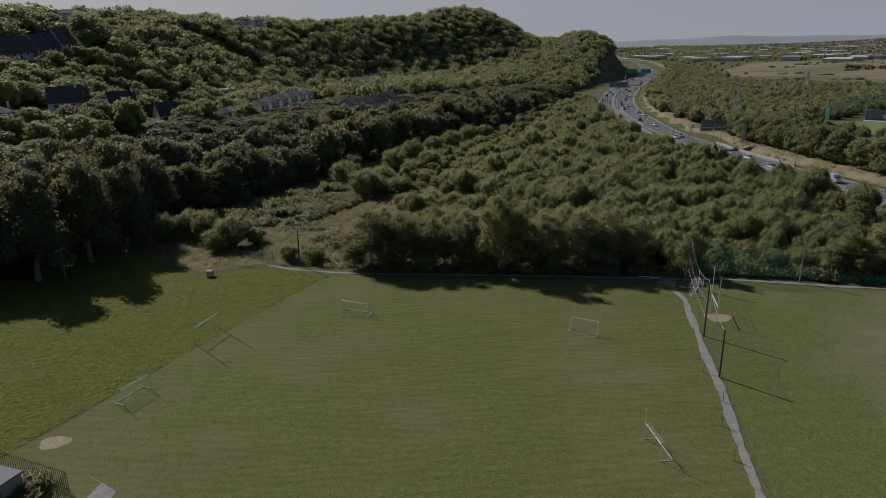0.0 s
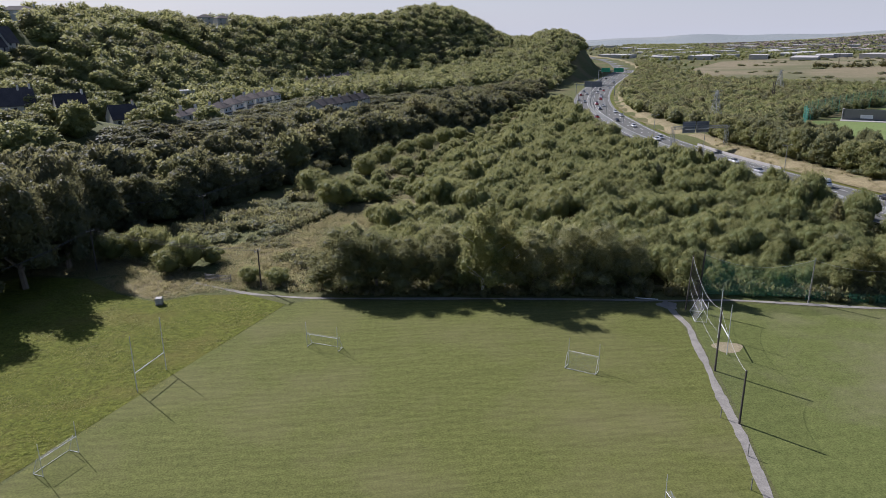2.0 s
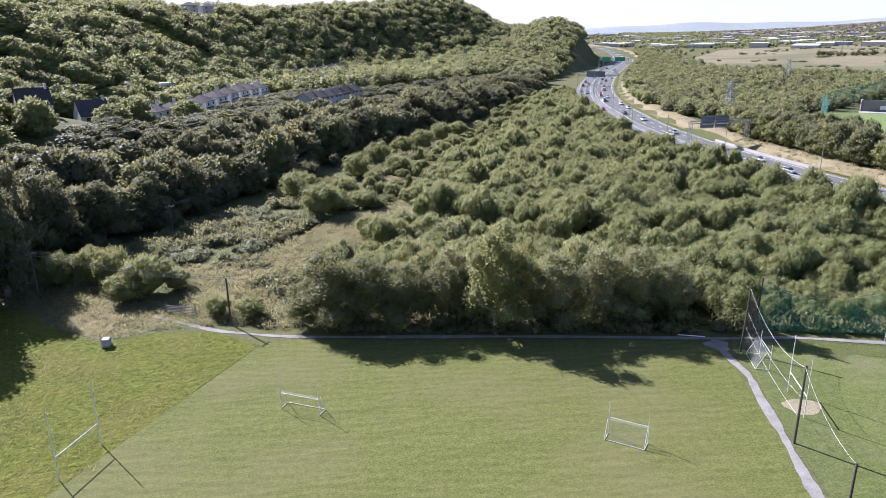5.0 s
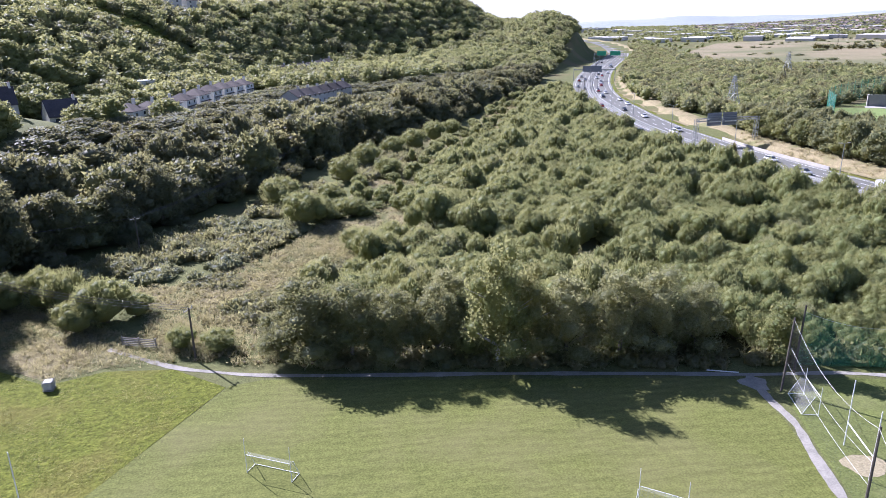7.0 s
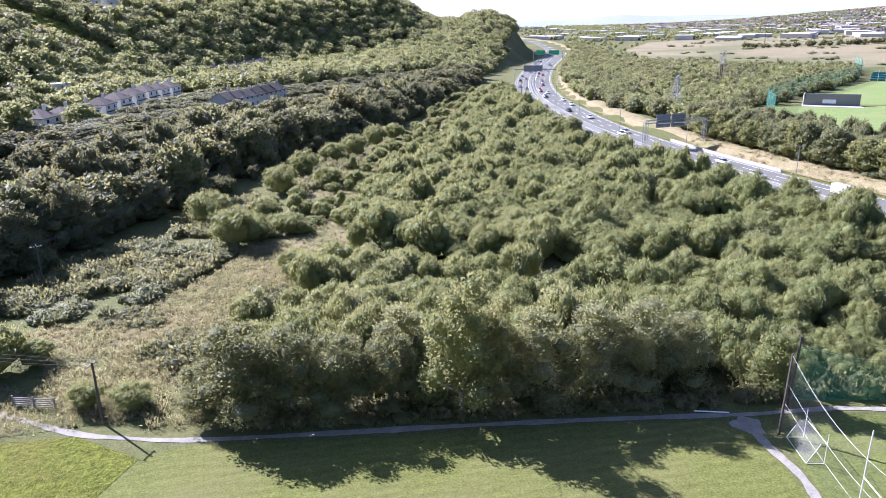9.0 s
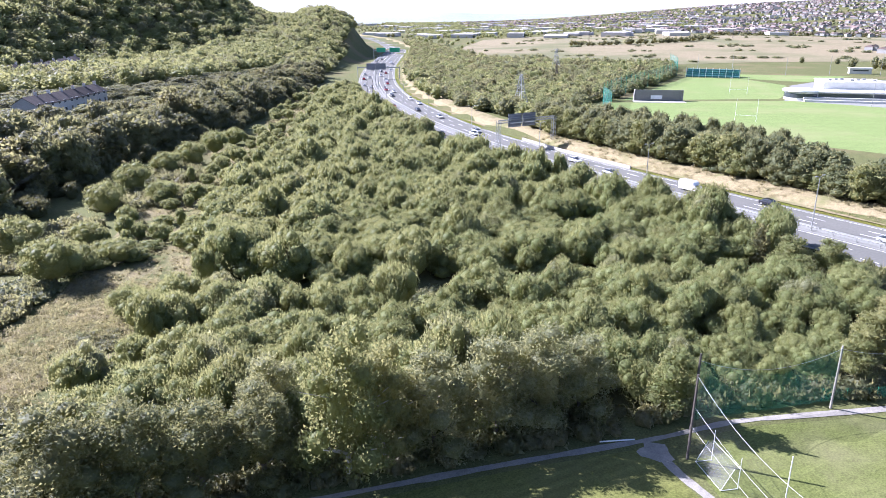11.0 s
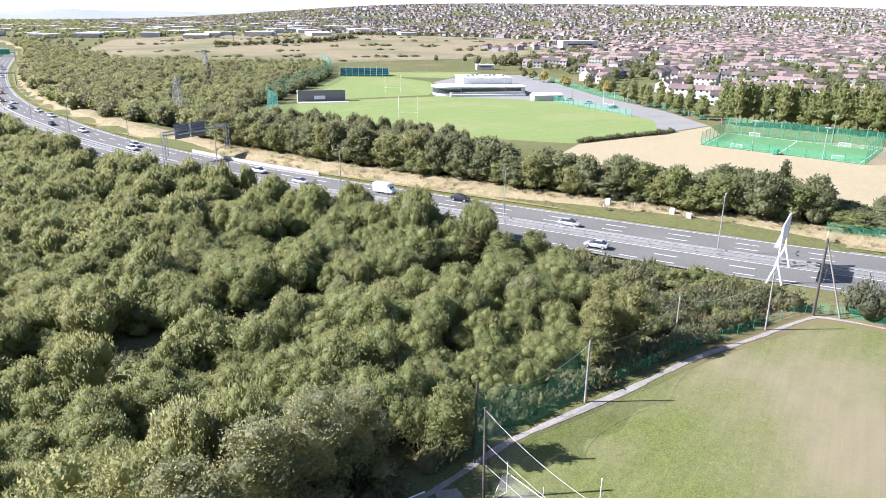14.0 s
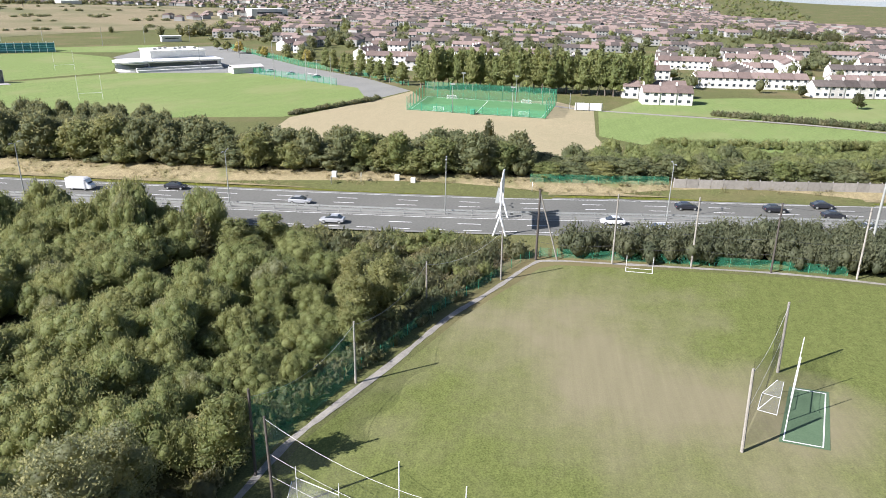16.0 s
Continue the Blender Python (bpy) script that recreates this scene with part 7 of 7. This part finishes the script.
def roofs_of(name, places, material, label, category):
    p = np.array(places, float)
    c, s = np.cos(p[:, 2]), np.sin(p[:, 2])
    corner = np.array([(-1, -1, 0), (1, -1, 0), (1, 1, 0), (-1, 1, 0), (-1, 0, 1), (1, 0, 1)], float)
    lx_ = corner[None, :, 0] * (p[:, 3, None] / 2 + 0.2)
    ly_ = corner[None, :, 1] * (p[:, 4, None] / 2 + 0.35)
    z0 = land(p[:, 0], p[:, 1])[:, None]
    v = np.stack([p[:, 0, None] + lx_ * c[:, None] - ly_ * s[:, None], p[:, 1, None] + lx_ * s[:, None] + ly_ * c[:, None], z0 + p[:, 5, None] - 0.1 + corner[None, :, 2] * p[:, 6, None]], 2)
    k = (np.arange(len(p)) * 6)[:, None]
    q_ = np.concatenate([k + np.array([[0, 1, 5, 4]]), k + np.array([[2, 3, 4, 5]])])
    tri = np.concatenate([k + np.array([[1, 2, 5]]), k + np.array([[3, 0, 4]])])
    faces = [tuple(a) for a in q_.tolist()] + [tuple(a) for a in tri.tolist()]
    return tagged(new(name, mesh_of(name, v.reshape(-1, 3), faces, material)), label, category, kind="stuff")


def panes_of(name, places, label):
    """Dark windows on the long sides of the far houses."""
    out = []
    for x, y, t_, w, d, e, _ in places:
        for face in (-1, 1):
            for zz in (1.5, 4.0):
                for u in (-w * 0.25, w * 0.25):
                    out.append((x, y, t_, face * (d / 2 + 0.03), u, zz))
    p = np.array(out)
    z0 = land(p[:, 0], p[:, 1])
    c, s = np.cos(p[:, 2]), np.sin(p[:, 2])
    v = []
    for du, dz in ((-0.7, -0.6), (0.7, -0.6), (0.7, 0.6), (-0.7, 0.6)):
        u = p[:, 4] + du
        v.append(np.stack([p[:, 0] + u * c - p[:, 3] * s, p[:, 1] + u * s + p[:, 3] * c, z0 + p[:, 5] + dz], 1))
    v = np.stack(v, 1)
    return tagged(new(name, mesh_of(name, v, np.arange(len(p) * 4).reshape(-1, 4), M_GLASS)), label, "window", kind="stuff")


far_h = [(x, y, radians(t_), 6.4, 8.2, 4.9, 2.2) for x, y, t_ in far_rows]
# a looser suburb and city climbing the far slope
aa = rt.uniform(0.55, 1.75, 12000)
dd = 900 + 2700 * rt.uniform(size=12000) ** 0.8
fx_, fy_ = dd * np.sin(aa), dd * np.cos(aa)
ok = (fx_ > 700) & ~((fy_ > 500) & (fx_ < 1250)) & (side_of(ROAD_COARSE, fx_, fy_)[0] > 120) & (wobble(fx_, fy_, 130, 4) > -0.45)
for x, y in zip(fx_[ok], fy_[ok]):
    far_h.append((x, y, rt.choice([0.2, 1.7, 0.9]) + rt.uniform(-0.2, 0.2), rt.uniform(6, 15), rt.uniform(6.5, 9), rt.uniform(3.6, 5.6), rt.uniform(1.6, 2.6)))
half = [rt.uniform() < 0.5 for _ in far_h]
# both sets of far walls take the render greyed for haze
boxes_of("town_walls", [h[:6] for h, k in zip(far_h, half) if k], M_RENDER_C, "walls of the far houses, greyed to stand in for haze", "houses")
boxes_of("town_walls", [h[:6] for h, k in zip(far_h, half) if not k], M_RENDER_C, "more far house walls in the same haze-grey colour", "houses")
roofs_of("town_roofs", [h for h, k in zip(far_h, half) if k], M_ROOF_R, "red-brown roofs of the far houses", "roofs")
roofs_of("town_roofs", [h for h, k in zip(far_h, half) if not k], M_ROOF, "grey-brown roofs of the far houses", "roofs")
panes_of("town_windows", [h for h in far_h if h[0] < 900], "dark windows of the far houses")
# industrial sheds across the plain
sheds = []
aa, dd = rt.uniform(0.28, 0.95, 150), rt.uniform(1350, 3000, 150)
fx_, fy_ = dd * np.sin(aa), dd * np.cos(aa)
ok = (fy_ > 900) & (side_of(ROAD_COARSE, fx_, fy_)[0] > 60)
for x, y in zip(fx_[ok], fy_[ok]):
    sheds.append((x, y, rt.uniform(0.6, 0.9), rt.uniform(30, 120), rt.uniform(20, 45), rt.uniform(4.5, 8)))
boxes_of("industrial_sheds", sheds, M_RENDER, "long pale industrial sheds on the plain", "sheds")
for x, y, w, d, h in ((905, 420, 46, 24, 11), (526, 350.9, 14, 6, 4)):
    sb = thing("white_building", "plain white flat-roofed building beyond the fields", "building", "white buildings", at=pose(x, y, land_at(x, y), 0, 0, -50))
    part("wall", box(bmesh.new(), (w, d, h), (0, 0, h / 2)), M_RENDER_B, sb)
    part("roof", box(bmesh.new(), (w + 1, d + 1, 0.5), (0, 0, h)), M_WHITE, sb)
    part("window", box(bmesh.new(), (w * 0.7, 0.1, h * 0.2), (0, -d / 2 - 0.02, h * 0.6)), M_GLASS, sb)
tw = thing("tower_block", "slim pale glass tower block in the far city", "tower", at=pose(2112, 82, land_at(2112, 82)))
part("wall", box(bmesh.new(), (26, 26, 62), (0, 0, 31)), M_SIGNBACK, tw)
for k in range(14):
    part("floor_band", box(bmesh.new(), (26.6, 26.6, 0.7), (0, 0, 4 + k * 4.2)), M_RENDER_C, tw)

# trees of the town and the plain
aa = rt.uniform(0.2, 1.85, 5000)
dd = 470 + 2900 * rt.uniform(size=5000) ** 1.1
gx3, gy3 = dd * np.sin(aa), dd * np.cos(aa)
dr = side_of(ROAD_COARSE, gx3, gy3)[0]
ok = (dr > 60) & ~inside([(391.9, 629), (491.3, 478.7), (575.1, 455.6), (684.4, 392.4), (797.8, 403.7), (1191.6, 603.6), (1337.3, 921.5), (1326.4, 1158.9), (990.5, 1190.9), (680.6, 1064.4), (498.6, 844.2)], gx3, gy3) & ~((gx3 < 575) & (gy3 > 235) & (gy3 < 490)) & ~inside(GREENS[1], gx3, gy3) & ~inside(GREENS[2], gx3, gy3)
gx3, gy3 = gx3[ok], gy3[ok]
sz = rt.uniform(0.7, 1.5, len(gx3)) * np.where(np.hypot(gx3, gy3) > 1400, 1.15, 1.0)
half = rt.uniform(size=len(gx3)) < 0.6
close = (gx3 < 640) & (gy3 < 500)
sown("town_trees", TREE_FAR, gx3[close], gy3[close], land(gx3[close], gy3[close]) - 0.3, sz[close] * 0.7, sz[close] * 0.65, M_BROAD, "leafy trees round the sports ground", "trees", rt)
half, other_half = half & ~close, ~half & ~close
sown("town_trees", CLUMP_FAR, gx3[half], gy3[half], land(gx3[half], gy3[half]) - 0.3, sz[half], sz[half] * 1.05, M_BROAD, "garden and street trees across the town", "trees", rt)
sown("town_trees", CLUMP_FAR, gx3[other_half], gy3[other_half], land(gx3[other_half], gy3[other_half]) - 0.3, sz[other_half], sz[other_half] * 1.05, M_WILLOW, "grey-green trees across the town", "trees", rt)
ex_, ey_ = rt.uniform(345, 900, 900), rt.uniform(-330, 340, 900)
ok = ~inside(GREENS[1], ex_, ey_) & ~((ey_ > 100) & (ex_ < 440 + ey_ * 0.3))
ex_, ey_ = ex_[ok], ey_[ok]
sown("town_trees", CLUMP_FAR, ex_, ey_, land(ex_, ey_) - 0.3, rt.uniform(0.5, 1.2, len(ex_)), rt.uniform(0.6, 1.5, len(ex_)), M_BROAD, "garden trees among the estate houses", "trees", rt)
# belts: behind the tip, along the estate, on the dry rise
for pts, gap, lab in (([(1260, 640), (1290, 800), (1180, 1020)], 8, "belt of trees behind the dry rise"), ([(1150, 990), (1340, 840), (1400, 690)], 8, "dark belt of conifers on the plain"),
                      ([(575, 362), (700, 350), (860, 400)], 9, "trees behind the sports ground"), ([(690, -250), (820, -160), (960, -140), (1060, -60)], 7, "belt of big trees behind the houses"), ([(620, 770), (740, 720), (840, 740)], 9, "thorn bushes on the dry rise")):
    l_ = smooth_line(pts, gap)
    px, py = np.repeat(l_[:, 0], 2) + rt.uniform(-5, 5, 2 * len(l_)), np.repeat(l_[:, 1], 2) + rt.uniform(-5, 5, 2 * len(l_))
    sown("woodland", CLUMP_FAR, px, py, land(px, py) - 0.3, rt.uniform(0.9, 1.5, len(px)), rt.uniform(0.9, 1.7, len(px)), M_DARKLEAF, lab, "trees", rt)

# ---- sports ground buildings ----
Z0 = -1.5
cl = thing("clubhouse", "modern white clubhouse with a glazed bay and a stepped stand", "clubhouse", at=pose(352.5, 254.9, Z0, 0, 0, -46))
# local x runs along the pitch edge, y away from it
part("stand", box(bmesh.new(), (42, 5, 1.0), (0, 1.5, 0.5)), M_RENDER_B, cl)
part("stand", box(bmesh.new(), (42, 3.6, 2.0), (0, 3.0, 1.0)), M_RENDER_B, cl)
part("wall", box(bmesh.new(), (44, 15, 4.4), (0, 12, 2.2)), M_RENDER_B, cl)
part("roof", box(bmesh.new(), (46, 17, 0.5), (0, 11.6, 4.6), None, 0.1), M_WHITE, cl)
part("wall", box(bmesh.new(), (28, 20, 8.2), (4, 26, 4.1)), M_RENDER_B, cl)
part("roof", box(bmesh.new(), (29, 21, 0.5), (4, 26, 8.4), None, 0.1), M_RENDER_B, cl)
part("glazing", box(bmesh.new(), (34, 0.3, 1.7), (3, 4.4, 2.9)), M_GLASS, cl, "dark strip of windows above the stand")
part("railing", box(bmesh.new(), (42, 0.1, 0.9), (0, 0.9, 1.4)), M_STEEL, cl)
bay = bmesh.new()
rod(bay, (-20, 11, 0), (-20, 11, 4.0), 8.4, 8.4, 28)
part("bay", bay, M_RENDER_B, cl)
bay = bmesh.new()
rod(bay, (-20, 11, 1.4), (-20, 11, 3.5), 8.55, 8.55, 28)
part("glazing", bay, M_GLASS, cl, "curved dark window band")
bay = bmesh.new()
rod(bay, (-20, 11, 4.3), (-20, 11, 5.0), 9.4, 9.4, 28)
part("roof", bay, M_WHITE, cl)
for k in range(7):
    part("roof_unit", box(bmesh.new(), (1.6, 1.2, 1.0), (-6 + k * 3.4, 22 + (k % 3) * 3, 9.0)), M_STEEL, cl)
sh = thing("changing_rooms", "long low white changing block with a grey roof", "shed", at=pose(352.6, 219.7, Z0, 0, 0, -43))
part("wall", box(bmesh.new(), (16, 6, 2.9), (0, 3, 1.45)), M_RENDER_B, sh)
part("roof", gable_roof(16, 6, 2.9, 4.0), M_RENDER, sh).location = (0, 3, 0)
for x in (3, 6):
    part("door", box(bmesh.new(), (1.4, 0.1, 2.2), (x, -0.03, 1.1)), M_GREEN, sh)
pw = thing("practice_wall", "long grey concrete ball wall with a white panel", "wall", at=pose(279.5, 309.5, Z0, 0, 0, -39))
part("wall", box(bmesh.new(), (23, 0.6, 5.4), (0, 0, 2.7)), M_PARK, pw)
part("wall_panel", box(bmesh.new(), (5.5, 0.1, 1.8), (-1.0, -0.36, 1.9)), M_WHITE, pw)
for x in (-11.4, 11.4):
    part("buttress", box(bmesh.new(), (0.8, 2.4, 5.4), (x, 0.9, 2.7)), M_CONC, pw)
part("apron", box(bmesh.new(), (25, 7, 0.14), (0, -4.0, 0.1)), M_CONC, pw)


def net_wall(pts, h, material, group, lab, gap=9.0, at_z=Z0):
    line = smooth_line(pts, gap)
    root = thing("ball_stop_net", lab, "net", group, at=Matrix.Translation((*line[0], at_z)))
    o_ = Vector((*line[0], 0))
    for x, y in line:
        part("pole", rod(bmesh.new(), Vector((x, y, 0)) - o_, Vector((x, y, h + 0.4)) - o_, 0.12, 0.09, 6), M_GREEN, root)
    for a, b in zip(line, line[1:]):
        bm_ = bmesh.new()
        bm_.faces.new([bm_.verts.new(Vector(p) - o_) for p in ((*a, 0.05), (*b, 0.05), (*b, h), (*a, h))])
        part("mesh", bm_, material, root)
    return root


net_wall([(226, 286.5), (247.8, 314.6), (297.7, 346.9), (346.2, 373.8), (402, 407.1)], 9.5, M_NETTEAL, "nets behind the pitches", "tall teal netting on poles along the pitch end")
net_wall([(402, 407.1), (445.2, 446.3), (475.8, 480.6)], 9.5, M_NETTEAL, "nets behind the pitches", "tall teal netting on poles along the pitch end")
net_wall([(350.4, 216.2), (319.5, 165.9)], 3.0, M_NETGREEN, "fence by the car park", "green mesh fence between pitch and car park", 4.0)
net_wall([(388.9, 203.9), (358.3, 163.8), (327.6, 134.9)], 3.0, M_NETGREEN, "fence by the car park", "green mesh fence behind the car park", 5.0)
net_wall([(482.7, 285.4), (388.9, 203.9)], 3.0, M_NETGREEN, "fence by the car park", "green mesh fence behind the car park", 6.0)
sd = thing("covered_stand", "teal ball alley with netted bays at the end of the pitch", "stand", at=pose(411.9, 385.4, Z0, 0, 0, -55))
for k in range(9):
    part("post", box(bmesh.new(), (0.3, 0.3, 6.5), (-17 + k * 4.25, 0, 3.2)), M_WHITE, sd)
for k in range(4):
    part("step", box(bmesh.new(), (34, 3, 1.2), (0, 2 + k * 3, 0.6 + k * 1.2)), paint("teal_boards", (0.05, 0.17, 0.17), 0.6), sd)
part("screen", box(bmesh.new(), (34, 0.15, 2.6), (0, 0.3, 3.6)), M_NETTEAL, sd)
for a, b in (((253.8, 244.9), (257.8, 238)), ((340.1, 186.3), (334.7, 179.4)), ((334.8, 311.1), (341.3, 305.1))):
    tall_goal(a, b, 9.0, 2.5, "goals on the sports ground")
for x, y in ((346.3, 241.8), (334.7, 199.9), (325.8, 181.6), (318.6, 168.1), (419.2, 252.5), (396.2, 223.7), (470.4, 370.9), (498.7, 356.4), (522, 334.1), (448.9, 398.7), (433.5, 416.4)):
    post("floodlight_pole", (x, y), 13, 0.14, 0.09, M_STEEL, "slim pale floodlight pole by the pitches", "floodlight", "floodlight poles")

# five-a-side cage
CAGE = [(262.2, 123.8), (255.4, 74.5), (287.5, 70.2), (297.1, 122.6)]
sheet("pitch", CAGE, -1.4, M_ASTRO, "bright green artificial five-a-side pitch")
bm = bmesh.new()
for a, b in (((263.3, 122.5), (256.8, 75.7)), ((295.6, 121.3), (286.4, 71.6)), ((260, 98.8), (291.2, 96.5)), ((263.3, 122.5), (295.6, 121.3)), ((256.8, 75.7), (286.4, 71.6))):
    d = Vector((b[0] - a[0], b[1] - a[1], 0))
    box(bm, (d.length, 0.14, 0.012), ((a[0] + b[0]) / 2, (a[1] + b[1]) / 2, -1.38), d.to_track_quat("X", "Z").to_matrix().to_4x4())
tagged(part("pitch_lines", bm, M_LINE), "white lines of the small artificial pitch", "pitch marking", kind="structure")
net_wall([CAGE[0], CAGE[1]], 2.6, M_NETGREEN, "cage fences", "green mesh fence round the small pitch", 5.0)
net_wall([CAGE[1], CAGE[2]], 6.0, M_NETGREEN, "cage fences", "tall green netting round the small pitch", 5.0)
net_wall([CAGE[2], CAGE[3]], 6.0, M_NETGREEN, "cage fences", "tall green netting round the small pitch", 5.0)
net_wall([CAGE[3], CAGE[0]], 4.5, M_NETGREEN, "cage fences", "tall green netting round the small pitch", 5.0)
for x, y in ((259.7, 107.1), (257, 86), (294.4, 106.9), (290.1, 85.7)):
    fl = thing("floodlight_pole", "grey floodlight pole beside the small pitch", "floodlight", "cage floodlights", at=Matrix.Translation((x, y, Z0)))
    part("pole", rod(bmesh.new(), (0, 0, 0), (0, 0, 10), 0.12, 0.08, 8), M_STEEL, fl)
    part("lamp_head", box(bmesh.new(), (0.4, 1.6, 0.4), (0, 0, 10)), M_STEEL, fl)
for x, y, t_ in ((262.6, 112.4, 90), (259.1, 81.8, 90), (292.6, 111.2, -90), (287.5, 81.5, -90)):
    sgoal = thing("small_goal", "small white five-a-side goal inside the cage", "goal", "five-a-side goals", at=pose(x, y, -1.38, 0, 0, t_))
    for dx in (-1.8, 1.8):
        part("post", rod(bmesh.new(), (dx, 0, 0), (dx, 0, 1.3), 0.07, 0.07, 6), M_WHITE, sgoal)
    part("crossbar", rod(bmesh.new(), (-1.8, 0, 1.3), (1.8, 0, 1.3), 0.07, 0.07, 6), M_WHITE, sgoal)
    part("net", box(bmesh.new(), (3.5, 0.9, 1.2), (0, -0.5, 0.62)), M_NETWHITE, sgoal)
bin_ = thing("recycling_bin", "green recycling bin beside the small pitch", "bin", at=Matrix.Translation((258, 99.7, Z0)))
part("body", box(bmesh.new(), (1.4, 1.6, 1.9), (0, 0, 0.95), None, 0.15), M_GREEN, bin_)
hb = thing("hoarding", "long blank white hoarding board on posts beside the track", "board", at=pose(275.5, 58.7, Z0, 0, 0, 92))
part("panel", box(bmesh.new(), (10, 0.15, 2.6), (0, 0, 1.6), None, 0.03), M_WHITE, hb)
for dx in (-4.6, 0, 4.6):
    part("post", box(bmesh.new(), (0.16, 0.2, 3.0), (dx, 0.2, 1.5)), M_GREYPOLE, hb)
fg = thing("floodlight_pole", "tall slim pole beside the hoarding", "floodlight", at=Matrix.Translation((278.3, 65.4, Z0)))
part("pole", rod(bmesh.new(), (0, 0, 0), (0, 0, 6), 0.12, 0.08, 8), M_STEEL, fg)
for k in range(9):
    x, y = 320 + k * 3.6 + rt.uniform(-1, 1), 184 + k * 5.6 + rt.uniform(-2, 2)
    if k in (2, 5, 7):
        copy_thing(CARS["silver" if k % 2 else "dark"], Matrix.Translation((x + 14, y - 12, Z0 + 0.06)) @ Matrix.Rotation(0.6, 4, "Z"))["group"] = "parked cars"

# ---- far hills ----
# hill colour already holds the haze, so the ridges look blue-grey
for name, d0, top, a0, a1, seed, lab in (("backdrop", 4300, 66, -0.6, 1.35, 1.0, "low hills on the horizon with haze painted into their blue-grey"), ("backdrop", 4550, 128, 0.62, 2.3, 2.2, "higher hills behind the city, paled by painted haze")):
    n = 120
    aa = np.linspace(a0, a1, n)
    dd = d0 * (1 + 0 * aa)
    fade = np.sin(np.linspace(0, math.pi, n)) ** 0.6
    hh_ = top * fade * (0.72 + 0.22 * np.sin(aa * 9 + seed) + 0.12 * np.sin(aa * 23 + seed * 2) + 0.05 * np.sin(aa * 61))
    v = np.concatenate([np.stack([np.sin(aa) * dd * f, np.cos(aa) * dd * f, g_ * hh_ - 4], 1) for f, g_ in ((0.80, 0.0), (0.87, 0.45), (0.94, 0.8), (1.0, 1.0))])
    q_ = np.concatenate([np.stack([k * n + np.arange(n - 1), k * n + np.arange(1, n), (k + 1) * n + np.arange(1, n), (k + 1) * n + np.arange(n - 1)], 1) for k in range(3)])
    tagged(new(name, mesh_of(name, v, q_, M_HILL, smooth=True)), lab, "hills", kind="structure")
